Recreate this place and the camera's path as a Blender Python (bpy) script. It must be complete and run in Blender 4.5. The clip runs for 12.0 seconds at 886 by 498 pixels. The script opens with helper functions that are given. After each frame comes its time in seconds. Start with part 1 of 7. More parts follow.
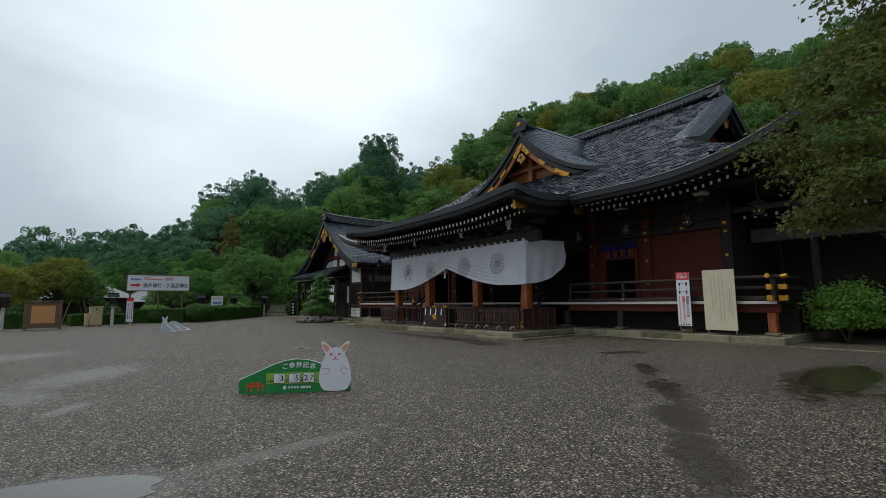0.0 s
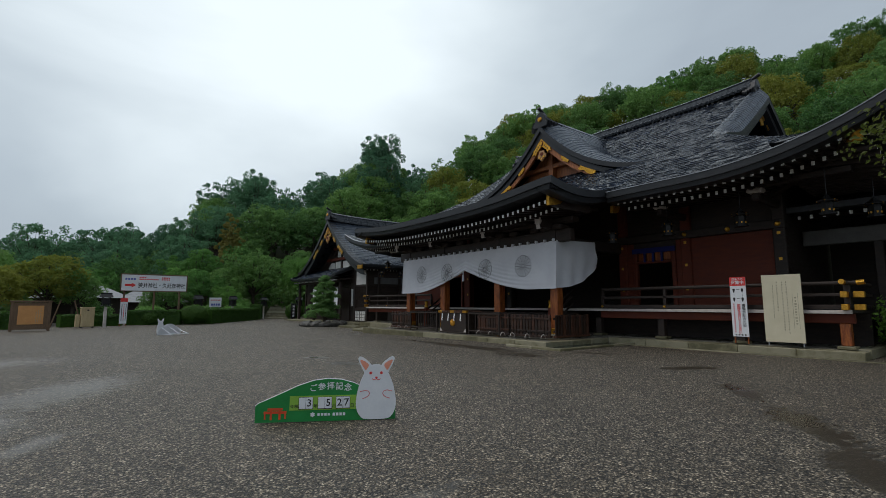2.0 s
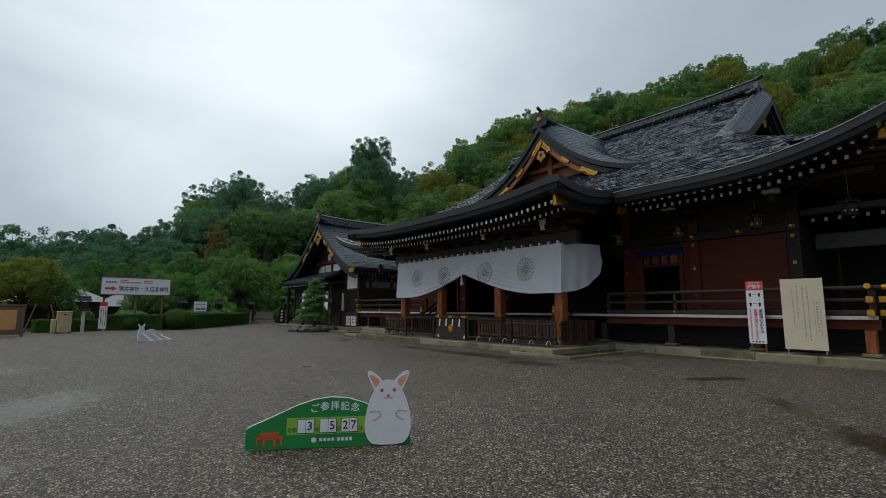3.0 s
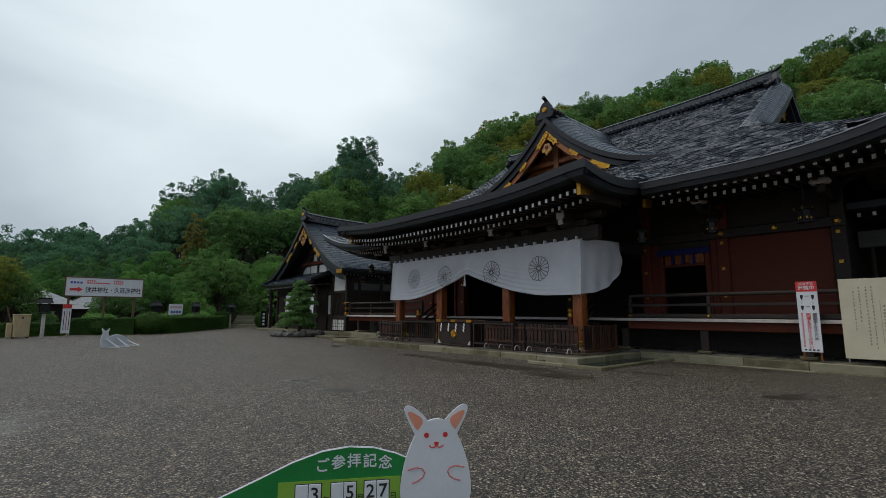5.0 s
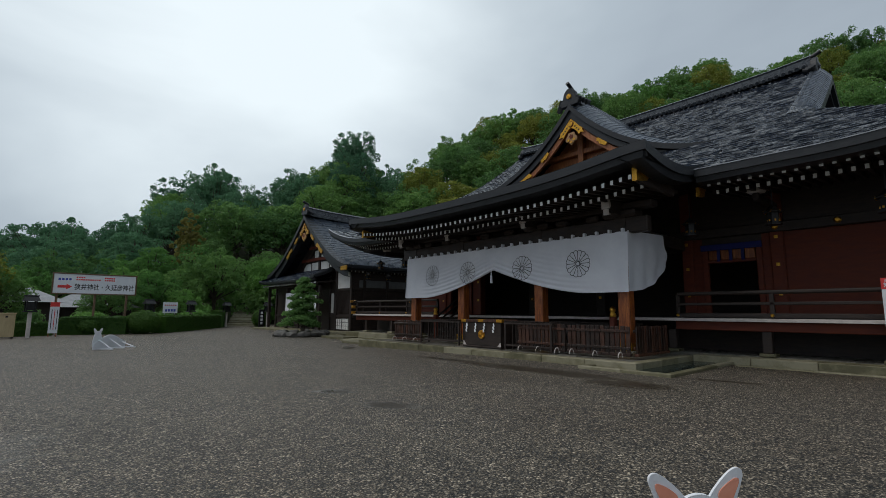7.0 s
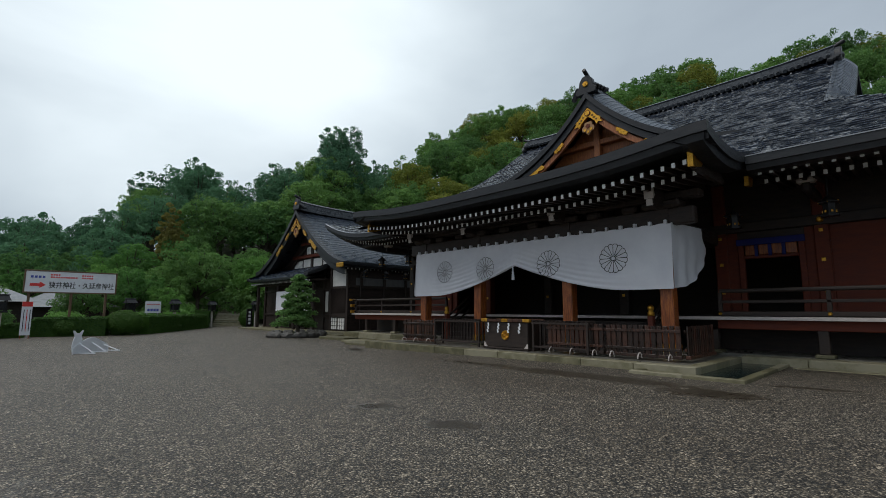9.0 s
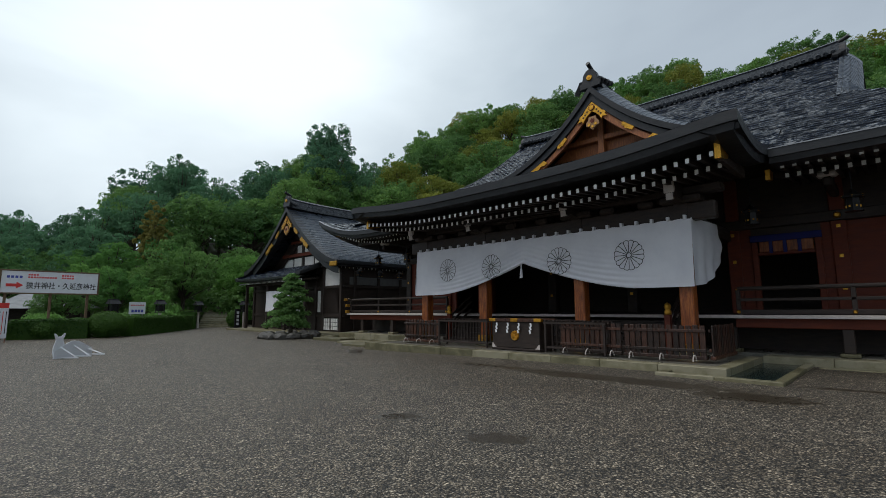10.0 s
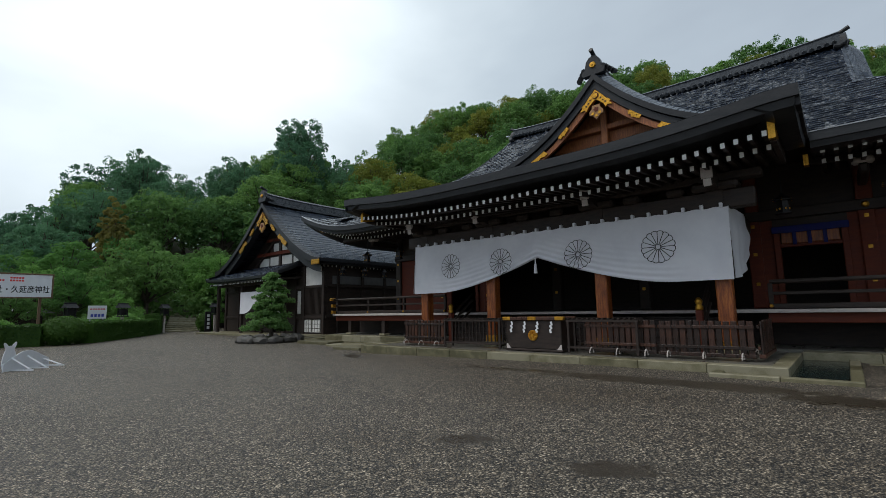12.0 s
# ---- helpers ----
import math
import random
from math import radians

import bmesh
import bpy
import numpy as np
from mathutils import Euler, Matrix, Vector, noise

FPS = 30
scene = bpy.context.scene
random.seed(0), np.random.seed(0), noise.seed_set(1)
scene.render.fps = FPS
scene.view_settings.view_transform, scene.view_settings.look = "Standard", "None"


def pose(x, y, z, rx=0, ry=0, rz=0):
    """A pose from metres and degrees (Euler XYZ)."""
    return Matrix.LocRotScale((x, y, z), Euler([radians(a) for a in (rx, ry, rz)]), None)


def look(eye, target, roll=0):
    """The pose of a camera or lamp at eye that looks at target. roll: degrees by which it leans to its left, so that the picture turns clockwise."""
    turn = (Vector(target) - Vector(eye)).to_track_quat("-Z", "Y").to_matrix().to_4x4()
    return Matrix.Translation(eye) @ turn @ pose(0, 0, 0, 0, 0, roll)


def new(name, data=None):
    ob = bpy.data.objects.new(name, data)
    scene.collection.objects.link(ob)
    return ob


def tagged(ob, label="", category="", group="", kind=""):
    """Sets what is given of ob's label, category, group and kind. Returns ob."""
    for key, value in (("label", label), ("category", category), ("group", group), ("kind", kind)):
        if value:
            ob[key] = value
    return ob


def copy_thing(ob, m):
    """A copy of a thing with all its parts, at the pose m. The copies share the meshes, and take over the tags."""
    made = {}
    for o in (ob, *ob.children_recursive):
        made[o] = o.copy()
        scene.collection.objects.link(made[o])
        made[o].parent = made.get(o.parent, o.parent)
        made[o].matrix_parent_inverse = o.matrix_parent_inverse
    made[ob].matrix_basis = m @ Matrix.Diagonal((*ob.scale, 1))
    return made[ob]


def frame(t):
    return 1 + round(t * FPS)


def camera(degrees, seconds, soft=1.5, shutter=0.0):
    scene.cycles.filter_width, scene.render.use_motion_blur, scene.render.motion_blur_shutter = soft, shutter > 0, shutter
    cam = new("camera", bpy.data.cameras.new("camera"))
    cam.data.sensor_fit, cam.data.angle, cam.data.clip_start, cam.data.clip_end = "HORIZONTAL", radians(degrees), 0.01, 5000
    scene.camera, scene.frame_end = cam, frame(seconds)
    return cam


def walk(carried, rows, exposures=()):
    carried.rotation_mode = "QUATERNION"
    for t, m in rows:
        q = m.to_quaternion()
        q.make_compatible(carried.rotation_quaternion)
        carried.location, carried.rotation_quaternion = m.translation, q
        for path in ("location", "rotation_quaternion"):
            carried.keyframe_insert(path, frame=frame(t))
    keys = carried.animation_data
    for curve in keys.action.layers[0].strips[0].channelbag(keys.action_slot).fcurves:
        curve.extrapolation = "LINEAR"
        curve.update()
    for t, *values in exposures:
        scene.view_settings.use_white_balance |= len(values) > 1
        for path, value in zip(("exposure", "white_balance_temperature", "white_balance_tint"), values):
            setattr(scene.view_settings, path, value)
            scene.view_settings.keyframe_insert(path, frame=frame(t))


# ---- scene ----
# the camera and its walk
cam = camera(86.9, 12.0, soft=0.7)
METRES, EYE, TURN = 10.9, 1.44, -37.1
ROWS = [
    (0.0, 0.0, 0.0, 0.0, 0.07, 6.32, 0.65),
    (0.5, -0.0258, 0.0338, 0.0029, 0.06, 6.45, 0.48),
    (1.0, -0.0464, 0.0701, 0.0047, 0.05, 6.56, 0.28),
    (1.5, -0.0675, 0.1039, 0.004, -0.08, 6.67, 0.12),
    (2.0, -0.0862, 0.1404, 0.003, -0.34, 6.79, -0.0),
    (2.5, -0.1026, 0.178, 0.0059, -0.91, 7.01, -0.06),
    (3.0, -0.1214, 0.217, 0.0045, -1.76, 7.32, -0.07),
    (5.0, -0.1785, 0.3863, 0.0023, -3.74, 7.8, -0.2),
    (5.5, -0.1982, 0.4232, 0.0001, -3.97, 7.76, -0.24),
    (6.0, -0.2255, 0.4573, 0.0016, -4.2, 7.72, -0.26),
    (6.5, -0.2512, 0.4905, 0.0028, -4.45, 7.67, -0.25),
    (7.0, -0.2783, 0.5209, 0.0041, -4.74, 7.61, -0.24),
    (9.0, -0.3787, 0.6458, 0.0061, -6.91, 7.41, -0.04),
    (9.5, -0.4009, 0.6783, 0.0085, -7.63, 7.37, 0.07),
    (10.0, -0.4288, 0.7116, 0.0075, -8.58, 7.31, 0.26),
    (10.5, -0.4524, 0.7455, 0.0059, -9.59, 7.26, 0.48),
    (11.0, -0.4747, 0.7771, 0.0065, -10.58, 7.23, 0.7),
    (11.5, -0.4979, 0.8088, 0.0073, -11.47, 7.22, 0.92),
    (12.0, -0.5167, 0.8446, 0.0061, -12.29, 7.24, 1.08),
]
walk(cam, [(t, pose(0, 0, EYE, 0, 0, TURN) @ pose(METRES * x, METRES * y, METRES * z, 90 + pitch, roll, yaw)) for t, x, y, z, yaw, pitch, roll in ROWS],
     exposures=[(0.0, 0.25), (3.0, 0.13), (6.0, 0.08), (9.0, 0.24), (12.0, 0.40)])

# ---- overcast sky and a faint, very soft sun ----
SUN_EL, SUN_AZ = 60.0, -60.0
world = bpy.data.worlds.new("overcast_sky")
scene.world = world
world.use_nodes = True
wn, wl = world.node_tree.nodes, world.node_tree.links
wn.clear()
w_out = wn.new("ShaderNodeOutputWorld")
w_bg = wn.new("ShaderNodeBackground")
w_sky = wn.new("ShaderNodeTexSky")
w_sky.sky_type = "NISHITA"
w_sky.sun_disc = False
w_sky.sun_elevation, w_sky.sun_rotation = radians(SUN_EL), radians(SUN_AZ)
w_sky.dust_density = 4.0
w_co = wn.new("ShaderNodeTexCoord")
w_map = wn.new("ShaderNodeMapping")
w_map.inputs["Scale"].default_value = (1.0, 1.0, 2.2)
w_map.inputs["Location"].default_value = (0.35, 0.1, 0.2)
w_noise = wn.new("ShaderNodeTexNoise")
w_noise.inputs["Scale"].default_value = 1.5
w_noise.inputs["Detail"].default_value = 5.0
w_noise.inputs["Roughness"].default_value = 0.5
w_noise.inputs["Distortion"].default_value = 0.3
# the sun stands behind the cloud on one side: the deck is lighter there
w_dot = wn.new("ShaderNodeVectorMath")
w_dot.operation = "DOT_PRODUCT"
w_dot.inputs[1].default_value = Vector((math.sin(radians(20)) * 0.75, math.cos(radians(20)) * 0.75, 0.66)).normalized()
w_glow = wn.new("ShaderNodeMapRange")
w_glow.inputs["From Min"].default_value = 0.76
w_glow.inputs["From Max"].default_value = 1.0
w_glow.inputs["To Min"].default_value = -0.12
w_glow.inputs["To Max"].default_value = 0.33
w_add = wn.new("ShaderNodeMath")
w_ramp = wn.new("ShaderNodeValToRGB")
w_ramp.color_ramp.elements[0].position = 0.25
w_ramp.color_ramp.elements[0].color = (0.29, 0.338, 0.40, 1)
w_ramp.color_ramp.elements[1].position = 0.80
w_ramp.color_ramp.elements[1].color = (0.84, 0.93, 0.975, 1)
mid = w_ramp.color_ramp.elements.new(0.5)
mid.color = (0.43, 0.50, 0.56, 1)
w_scale = wn.new("ShaderNodeMix")
w_scale.data_type = "RGBA"
w_scale.blend_type = "MULTIPLY"
w_scale.inputs["Factor"].default_value = 1.0
w_scale.inputs["B"].default_value = (10, 10, 10, 1)
w_mix = wn.new("ShaderNodeMix")
w_mix.data_type = "RGBA"
w_mix.inputs["Factor"].default_value = 0.93
wl.new(w_co.outputs["Generated"], w_map.inputs["Vector"])
wl.new(w_map.outputs["Vector"], w_noise.inputs["Vector"])
wl.new(w_co.outputs["Generated"], w_dot.inputs[0])
wl.new(w_dot.outputs["Value"], w_glow.inputs["Value"])
w_calm = wn.new("ShaderNodeMath")
w_calm.operation = "MULTIPLY_ADD"
w_calm.inputs[1].default_value, w_calm.inputs[2].default_value = 0.5, 0.26
wl.new(w_noise.outputs["Fac"], w_calm.inputs[0])
wl.new(w_calm.outputs["Value"], w_add.inputs[0])
wl.new(w_glow.outputs["Result"], w_add.inputs[1])
wl.new(w_add.outputs["Value"], w_ramp.inputs["Fac"])
wl.new(w_ramp.outputs["Color"], w_scale.inputs["A"])
wl.new(w_sky.outputs["Color"], w_mix.inputs["A"])
wl.new(w_scale.outputs["Result"], w_mix.inputs["B"])
wl.new(w_mix.outputs["Result"], w_bg.inputs["Color"])
w_bg.inputs["Strength"].default_value = 0.1
wl.new(w_bg.outputs["Background"], w_out.inputs["Surface"])
sun = new("sun", bpy.data.lights.new("sun", "SUN"))
sun.data.energy, sun.data.angle, sun.data.color = 1.0, radians(30), (1.0, 0.97, 0.93)
a, e = radians(SUN_AZ), radians(SUN_EL)
sun.matrix_world = look((0, 0, 60), (-math.sin(a) * math.cos(e), -math.cos(a) * math.cos(e), 60 - math.sin(e)))

# ---- materials ----


def material(name, colors, scale=4.0, rough=(0.5, 0.8), metal=0.0, bump=0.3, bump_scale=40.0, stretch=(1, 1, 1),
             fine=0.35, per=0.0, spec=0.5, trans=0.0, coat=0.0, big=0.0):
    """Principled material: two or three colours mixed by noise at two scales, roughness by noise, fine relief."""
    m = bpy.data.materials.new(name)
    m.use_nodes = True
    nt = m.node_tree
    n, l = nt.nodes, nt.links
    bsdf = n["Principled BSDF"]
    co = n.new("ShaderNodeTexCoord")
    mp = n.new("ShaderNodeMapping")
    mp.inputs["Scale"].default_value = stretch
    l.new(co.outputs["Object"], mp.inputs["Vector"])
    n1 = n.new("ShaderNodeTexNoise")
    n1.inputs["Scale"].default_value = scale
    n1.inputs["Detail"].default_value = 5
    n1.inputs["Roughness"].default_value = 0.6
    n2 = n.new("ShaderNodeTexNoise")
    n2.inputs["Scale"].default_value = bump_scale
    n2.inputs["Detail"].default_value = 3
    for k in (n1, n2):
        l.new(mp.outputs["Vector"], k.inputs["Vector"])
    mix = n.new("ShaderNodeMath")
    mix.operation = "MULTIPLY_ADD"
    l.new(n2.outputs["Fac"], mix.inputs[0])
    mix.inputs[1].default_value = fine
    sub = n.new("ShaderNodeMath")
    sub.operation = "SUBTRACT"
    sub.inputs[1].default_value = fine * 0.5
    l.new(n1.outputs["Fac"], sub.inputs[0])
    l.new(sub.outputs[0], mix.inputs[2])
    fac = mix.outputs[0]
    if per:
        oi = n.new("ShaderNodeObjectInfo")
        ad = n.new("ShaderNodeMath")
        ad.operation = "MULTIPLY_ADD"
        l.new(oi.outputs["Random"], ad.inputs[0])
        ad.inputs[1].default_value = per
        s2 = n.new("ShaderNodeMath")
        s2.operation = "SUBTRACT"
        s2.inputs[1].default_value = per * 0.5
        l.new(fac, s2.inputs[0])
        l.new(s2.outputs[0], ad.inputs[2])
        fac = ad.outputs[0]
    ramp = n.new("ShaderNodeValToRGB")
    els = ramp.color_ramp.elements
    els[0].position, els[1].position = 0.28, 0.72
    els[0].color = (*colors[0], 1)
    els[1].color = (*colors[-1], 1)
    if len(colors) > 2:
        els.new(0.5).color = (*colors[1], 1)
    l.new(fac, ramp.inputs["Fac"])
    l.new(ramp.outputs["Color"], bsdf.inputs["Base Color"])
    mr = n.new("ShaderNodeMapRange")
    mr.inputs["From Min"].default_value, mr.inputs["From Max"].default_value = 0.3, 0.7
    mr.inputs["To Min"].default_value, mr.inputs["To Max"].default_value = rough
    l.new(n1.outputs["Fac"], mr.inputs["Value"])
    l.new(mr.outputs["Result"], bsdf.inputs["Roughness"])
    bsdf.inputs["Metallic"].default_value = metal
    bsdf.inputs["Specular IOR Level"].default_value = spec
    bsdf.inputs["Coat Weight"].default_value = coat
    if trans:
        bsdf.inputs["Transmission Weight"].default_value = trans
    if bump:
        b = n.new("ShaderNodeBump")
        b.inputs["Strength"].default_value = bump
        b.inputs["Distance"].default_value = 0.01
        l.new(n2.outputs["Fac"], b.inputs["Height"])
        l.new(b.outputs["Normal"], bsdf.inputs["Normal"])
    return m


M_DARKWOOD = material("dark_timber", [(0.021, 0.016, 0.014), (0.054, 0.038, 0.031)], 3, (0.4, 0.7), stretch=(1, 1, 4), bump_scale=30, spec=0.3)
M_BROWNWOOD = material("brown_timber", [(0.10, 0.024, 0.006), (0.26, 0.066, 0.014), (0.46, 0.150, 0.030)], 5, (0.28, 0.5), stretch=(5, 5, 0.6), bump_scale=40)
M_GABLEWOOD = material("orange_brown_timber", [(0.16, 0.045, 0.016), (0.32, 0.105, 0.032), (0.48, 0.18, 0.056)], 5, (0.4, 0.65), stretch=(5, 5, 0.6), bump_scale=40)
M_REDWOOD = material("red_brown_planks", [(0.10, 0.020, 0.011), (0.17, 0.040, 0.020)], 2.5, (0.5, 0.8), stretch=(1, 1, 5), bump_scale=25, spec=0.3)
M_FENCE = material("weathered_fence_timber", [(0.016, 0.008, 0.005), (0.042, 0.017, 0.010), (0.085, 0.032, 0.017)], 6, (0.2, 0.5), stretch=(4, 4, 0.7), per=0.5)
M_EDGEWHITE = material("white_deck_edge", [(0.45, 0.40, 0.37), (0.62, 0.56, 0.52)], 6, (0.5, 0.8), bump=0.15)
M_PLASTER = material("white_plaster", [(0.62, 0.61, 0.58), (0.76, 0.75, 0.72)], 2, (0.75, 0.95), bump=0.1)
M_RAFTEREND = material("white_rafter_paint", [(0.72, 0.72, 0.70), (0.84, 0.84, 0.82)], 8, (0.5, 0.8), bump=0.1)
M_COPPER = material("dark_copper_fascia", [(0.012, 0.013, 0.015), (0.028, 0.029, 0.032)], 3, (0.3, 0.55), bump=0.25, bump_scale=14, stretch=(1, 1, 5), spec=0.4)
M_GOLD = material("gilt_metal", [(0.42, 0.19, 0.02), (0.80, 0.45, 0.07)], 14, (0.28, 0.5), metal=0.9, bump=0.5, bump_scale=60)
M_STONE = material("kerb_granite", [(0.095, 0.086, 0.044), (0.18, 0.162, 0.092), (0.27, 0.246, 0.165)], 3, (0.35, 0.7), bump=0.35, bump_scale=90, per=0.45)
M_PAVE = material("wet_stone_paving", [(0.10, 0.095, 0.08), (0.17, 0.16, 0.135)], 2, (0.2, 0.6), bump=0.2, bump_scale=60)
M_CLOTH = material("white_curtain_cloth", [(0.66, 0.66, 0.70), (0.76, 0.76, 0.79)], 1.5, (0.85, 0.95), bump=0.12, bump_scale=300, spec=0.2)
M_INK = material("black_ink", [(0.012, 0.012, 0.013), (0.03, 0.03, 0.03)], 10, (0.6, 0.8), bump=0)
M_WHITE = material("white_board_paint", [(0.70, 0.71, 0.74), (0.80, 0.81, 0.83)], 3, (0.4, 0.6), bump=0.05)
M_RED = material("red_sign_paint", [(0.62, 0.03, 0.03), (0.75, 0.05, 0.04)], 4, (0.4, 0.6), bump=0.05)
M_GREEN = material("green_sign_paint", [(0.007, 0.19, 0.036), (0.012, 0.26, 0.052)], 3, (0.35, 0.55), bump=0.05)
# ridge copper is coloured paler to show the sky it reflects
M_RIDGE = material("sky_toned_ridge_copper", [(0.030, 0.034, 0.040), (0.075, 0.082, 0.092)], 4, (0.18, 0.4), bump=0.4, bump_scale=16)
M_LIP = material("pale_eave_metal", [(0.16, 0.17, 0.19), (0.36, 0.37, 0.40)], 3, (0.3, 0.5), bump=0.2)
M_IRON = material("black_iron", [(0.01, 0.01, 0.011), (0.03, 0.03, 0.032)], 12, (0.35, 0.6), metal=0.5, bump=0.2)


def roof_material(name, dark, light, course, width, rough, across, ripple, shine):
    """Small wet copper sheets in courses: a brick pattern gives each sheet its tone, and the sheets lie rippled."""
    m = bpy.data.materials.new(name)
    m.use_nodes = True
    nt = m.node_tree
    n, l = nt.nodes, nt.links
    bsdf = n["Principled BSDF"]
    co = n.new("ShaderNodeTexCoord")
    mp = n.new("ShaderNodeMapping")
    mp.inputs["Rotation"].default_value = (0, 0, radians(90) if across else 0)
    l.new(co.outputs["Object"], mp.inputs["Vector"])
    br = n.new("ShaderNodeTexBrick")
    br.inputs["Scale"].default_value = 1.0
    br.inputs["Brick Width"].default_value = width
    br.inputs["Row Height"].default_value = course
    br.inputs["Mortar Size"].default_value = 0.014
    br.inputs["Mortar Smooth"].default_value = 0.5
    br.inputs["Color1"].default_value = (*dark, 1)
    br.inputs["Color2"].default_value = (*light, 1)
    br.inputs["Mortar"].default_value = (0.006, 0.007, 0.010, 1)
    l.new(mp.outputs["Vector"], br.inputs["Vector"])
    no = n.new("ShaderNodeTexNoise")
    no.inputs["Scale"].default_value = 1.1
    no.inputs["Detail"].default_value = 6
    l.new(co.outputs["Object"], no.inputs["Vector"])
    mx = n.new("ShaderNodeMix")
    mx.data_type, mx.blend_type = "RGBA", "OVERLAY"
    mx.inputs["Factor"].default_value = 0.5
    l.new(br.outputs["Color"], mx.inputs["A"])
    l.new(no.outputs["Fac"], mx.inputs["B"])
    l.new(mx.outputs["Result"], bsdf.inputs["Base Color"])
    mr = n.new("ShaderNodeMapRange")
    mr.inputs["From Min"].default_value, mr.inputs["From Max"].default_value = 0.3, 0.7
    mr.inputs["To Min"].default_value, mr.inputs["To Max"].default_value = rough
    l.new(no.outputs["Fac"], mr.inputs["Value"])
    l.new(mr.outputs["Result"], bsdf.inputs["Roughness"])
    # ripples: short, lying along the courses
    m3 = n.new("ShaderNodeMapping")
    m3.inputs["Scale"].default_value = (6.5, 2.1, 2.0) if across else (2.1, 6.5, 2.0)
    l.new(co.outputs["Object"], m3.inputs["Vector"])
    n3 = n.new("ShaderNodeTexNoise")
    n3.inputs["Scale"].default_value = 1.0
    n3.inputs["Detail"].default_value = 2.0
    n3.inputs["Roughness"].default_value = 0.5
    n3.inputs["Distortion"].default_value = 0.5
    l.new(m3.outputs["Vector"], n3.inputs["Vector"])
    # the tint adds the reflected sky's blue; ripple crests are set to glint
    bsdf.inputs["Specular Tint"].default_value = (0.78, 0.90, 1.0, 1)
    wet = n.new("ShaderNodeMapRange")
    wet.inputs["From Min"].default_value, wet.inputs["From Max"].default_value = 0.42, 0.62
    wet.inputs["To Min"].default_value, wet.inputs["To Max"].default_value = shine
    l.new(n3.outputs["Fac"], wet.inputs["Value"])
    l.new(wet.outputs["Result"], bsdf.inputs["Specular IOR Level"])
    ad = n.new("ShaderNodeMath")
    ad.operation = "MULTIPLY_ADD"
    l.new(br.outputs["Fac"], ad.inputs[0])
    ad.inputs[1].default_value = -0.012 / ripple
    l.new(n3.outputs["Fac"], ad.inputs[2])
    b = n.new("ShaderNodeBump")
    b.inputs["Strength"].default_value = 1.0
    b.inputs["Distance"].default_value = ripple
    l.new(ad.outputs[0], b.inputs["Height"])
    l.new(b.outputs["Normal"], bsdf.inputs["Normal"])
    return m


# long slopes: navy base for the bluish reflection; cross slopes toned lighter
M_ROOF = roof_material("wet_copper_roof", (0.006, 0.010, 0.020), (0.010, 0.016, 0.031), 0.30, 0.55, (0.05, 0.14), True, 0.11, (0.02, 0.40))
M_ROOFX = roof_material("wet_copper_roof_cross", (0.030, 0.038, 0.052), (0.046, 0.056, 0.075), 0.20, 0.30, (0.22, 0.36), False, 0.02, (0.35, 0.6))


# damp hollows and sheen-toned wet films on the court: x, y, half length, half width, turn
DAMP = [(10.55, 6.7, 0.6, 0.24, -30), (8.55, 4.95, 0.75, 0.2, 40), (7.0, 3.7, 0.9, 0.28, 40), (5.6, 2.85, 0.75, 0.32, 35), (4.5, 2.15, 0.9, 0.26, 36), (9.6, 2.35, 2.0, 0.6, 8),
        (10.15, 13.2, 2.4, 0.42, 91), (10.25, 16.4, 1.2, 0.22, 92), (9.75, 10.85, 0.8, 0.42, 100), (11.55, 9.7, 0.7, 0.12, 100), (5.33, 14.14, 0.36, 0.19, 120), (5.38, 12.46, 0.42, 0.22, 120), (11.0, 23.2, 0.9, 0.3, 60)]
FILM_SHEEN = [(0.1, 4.75, 1.0, 0.4, -30), (-0.15, 8.5, 0.5, 0.18, 60), (0.0, 12.2, 1.7, 0.7, 60), (-0.9, 10.2, 0.9, 0.5, 110), (1.6, 4.78, 1.1, 0.13, 8), (-3.0, 17.5, 2.5, 1.2, 20)]


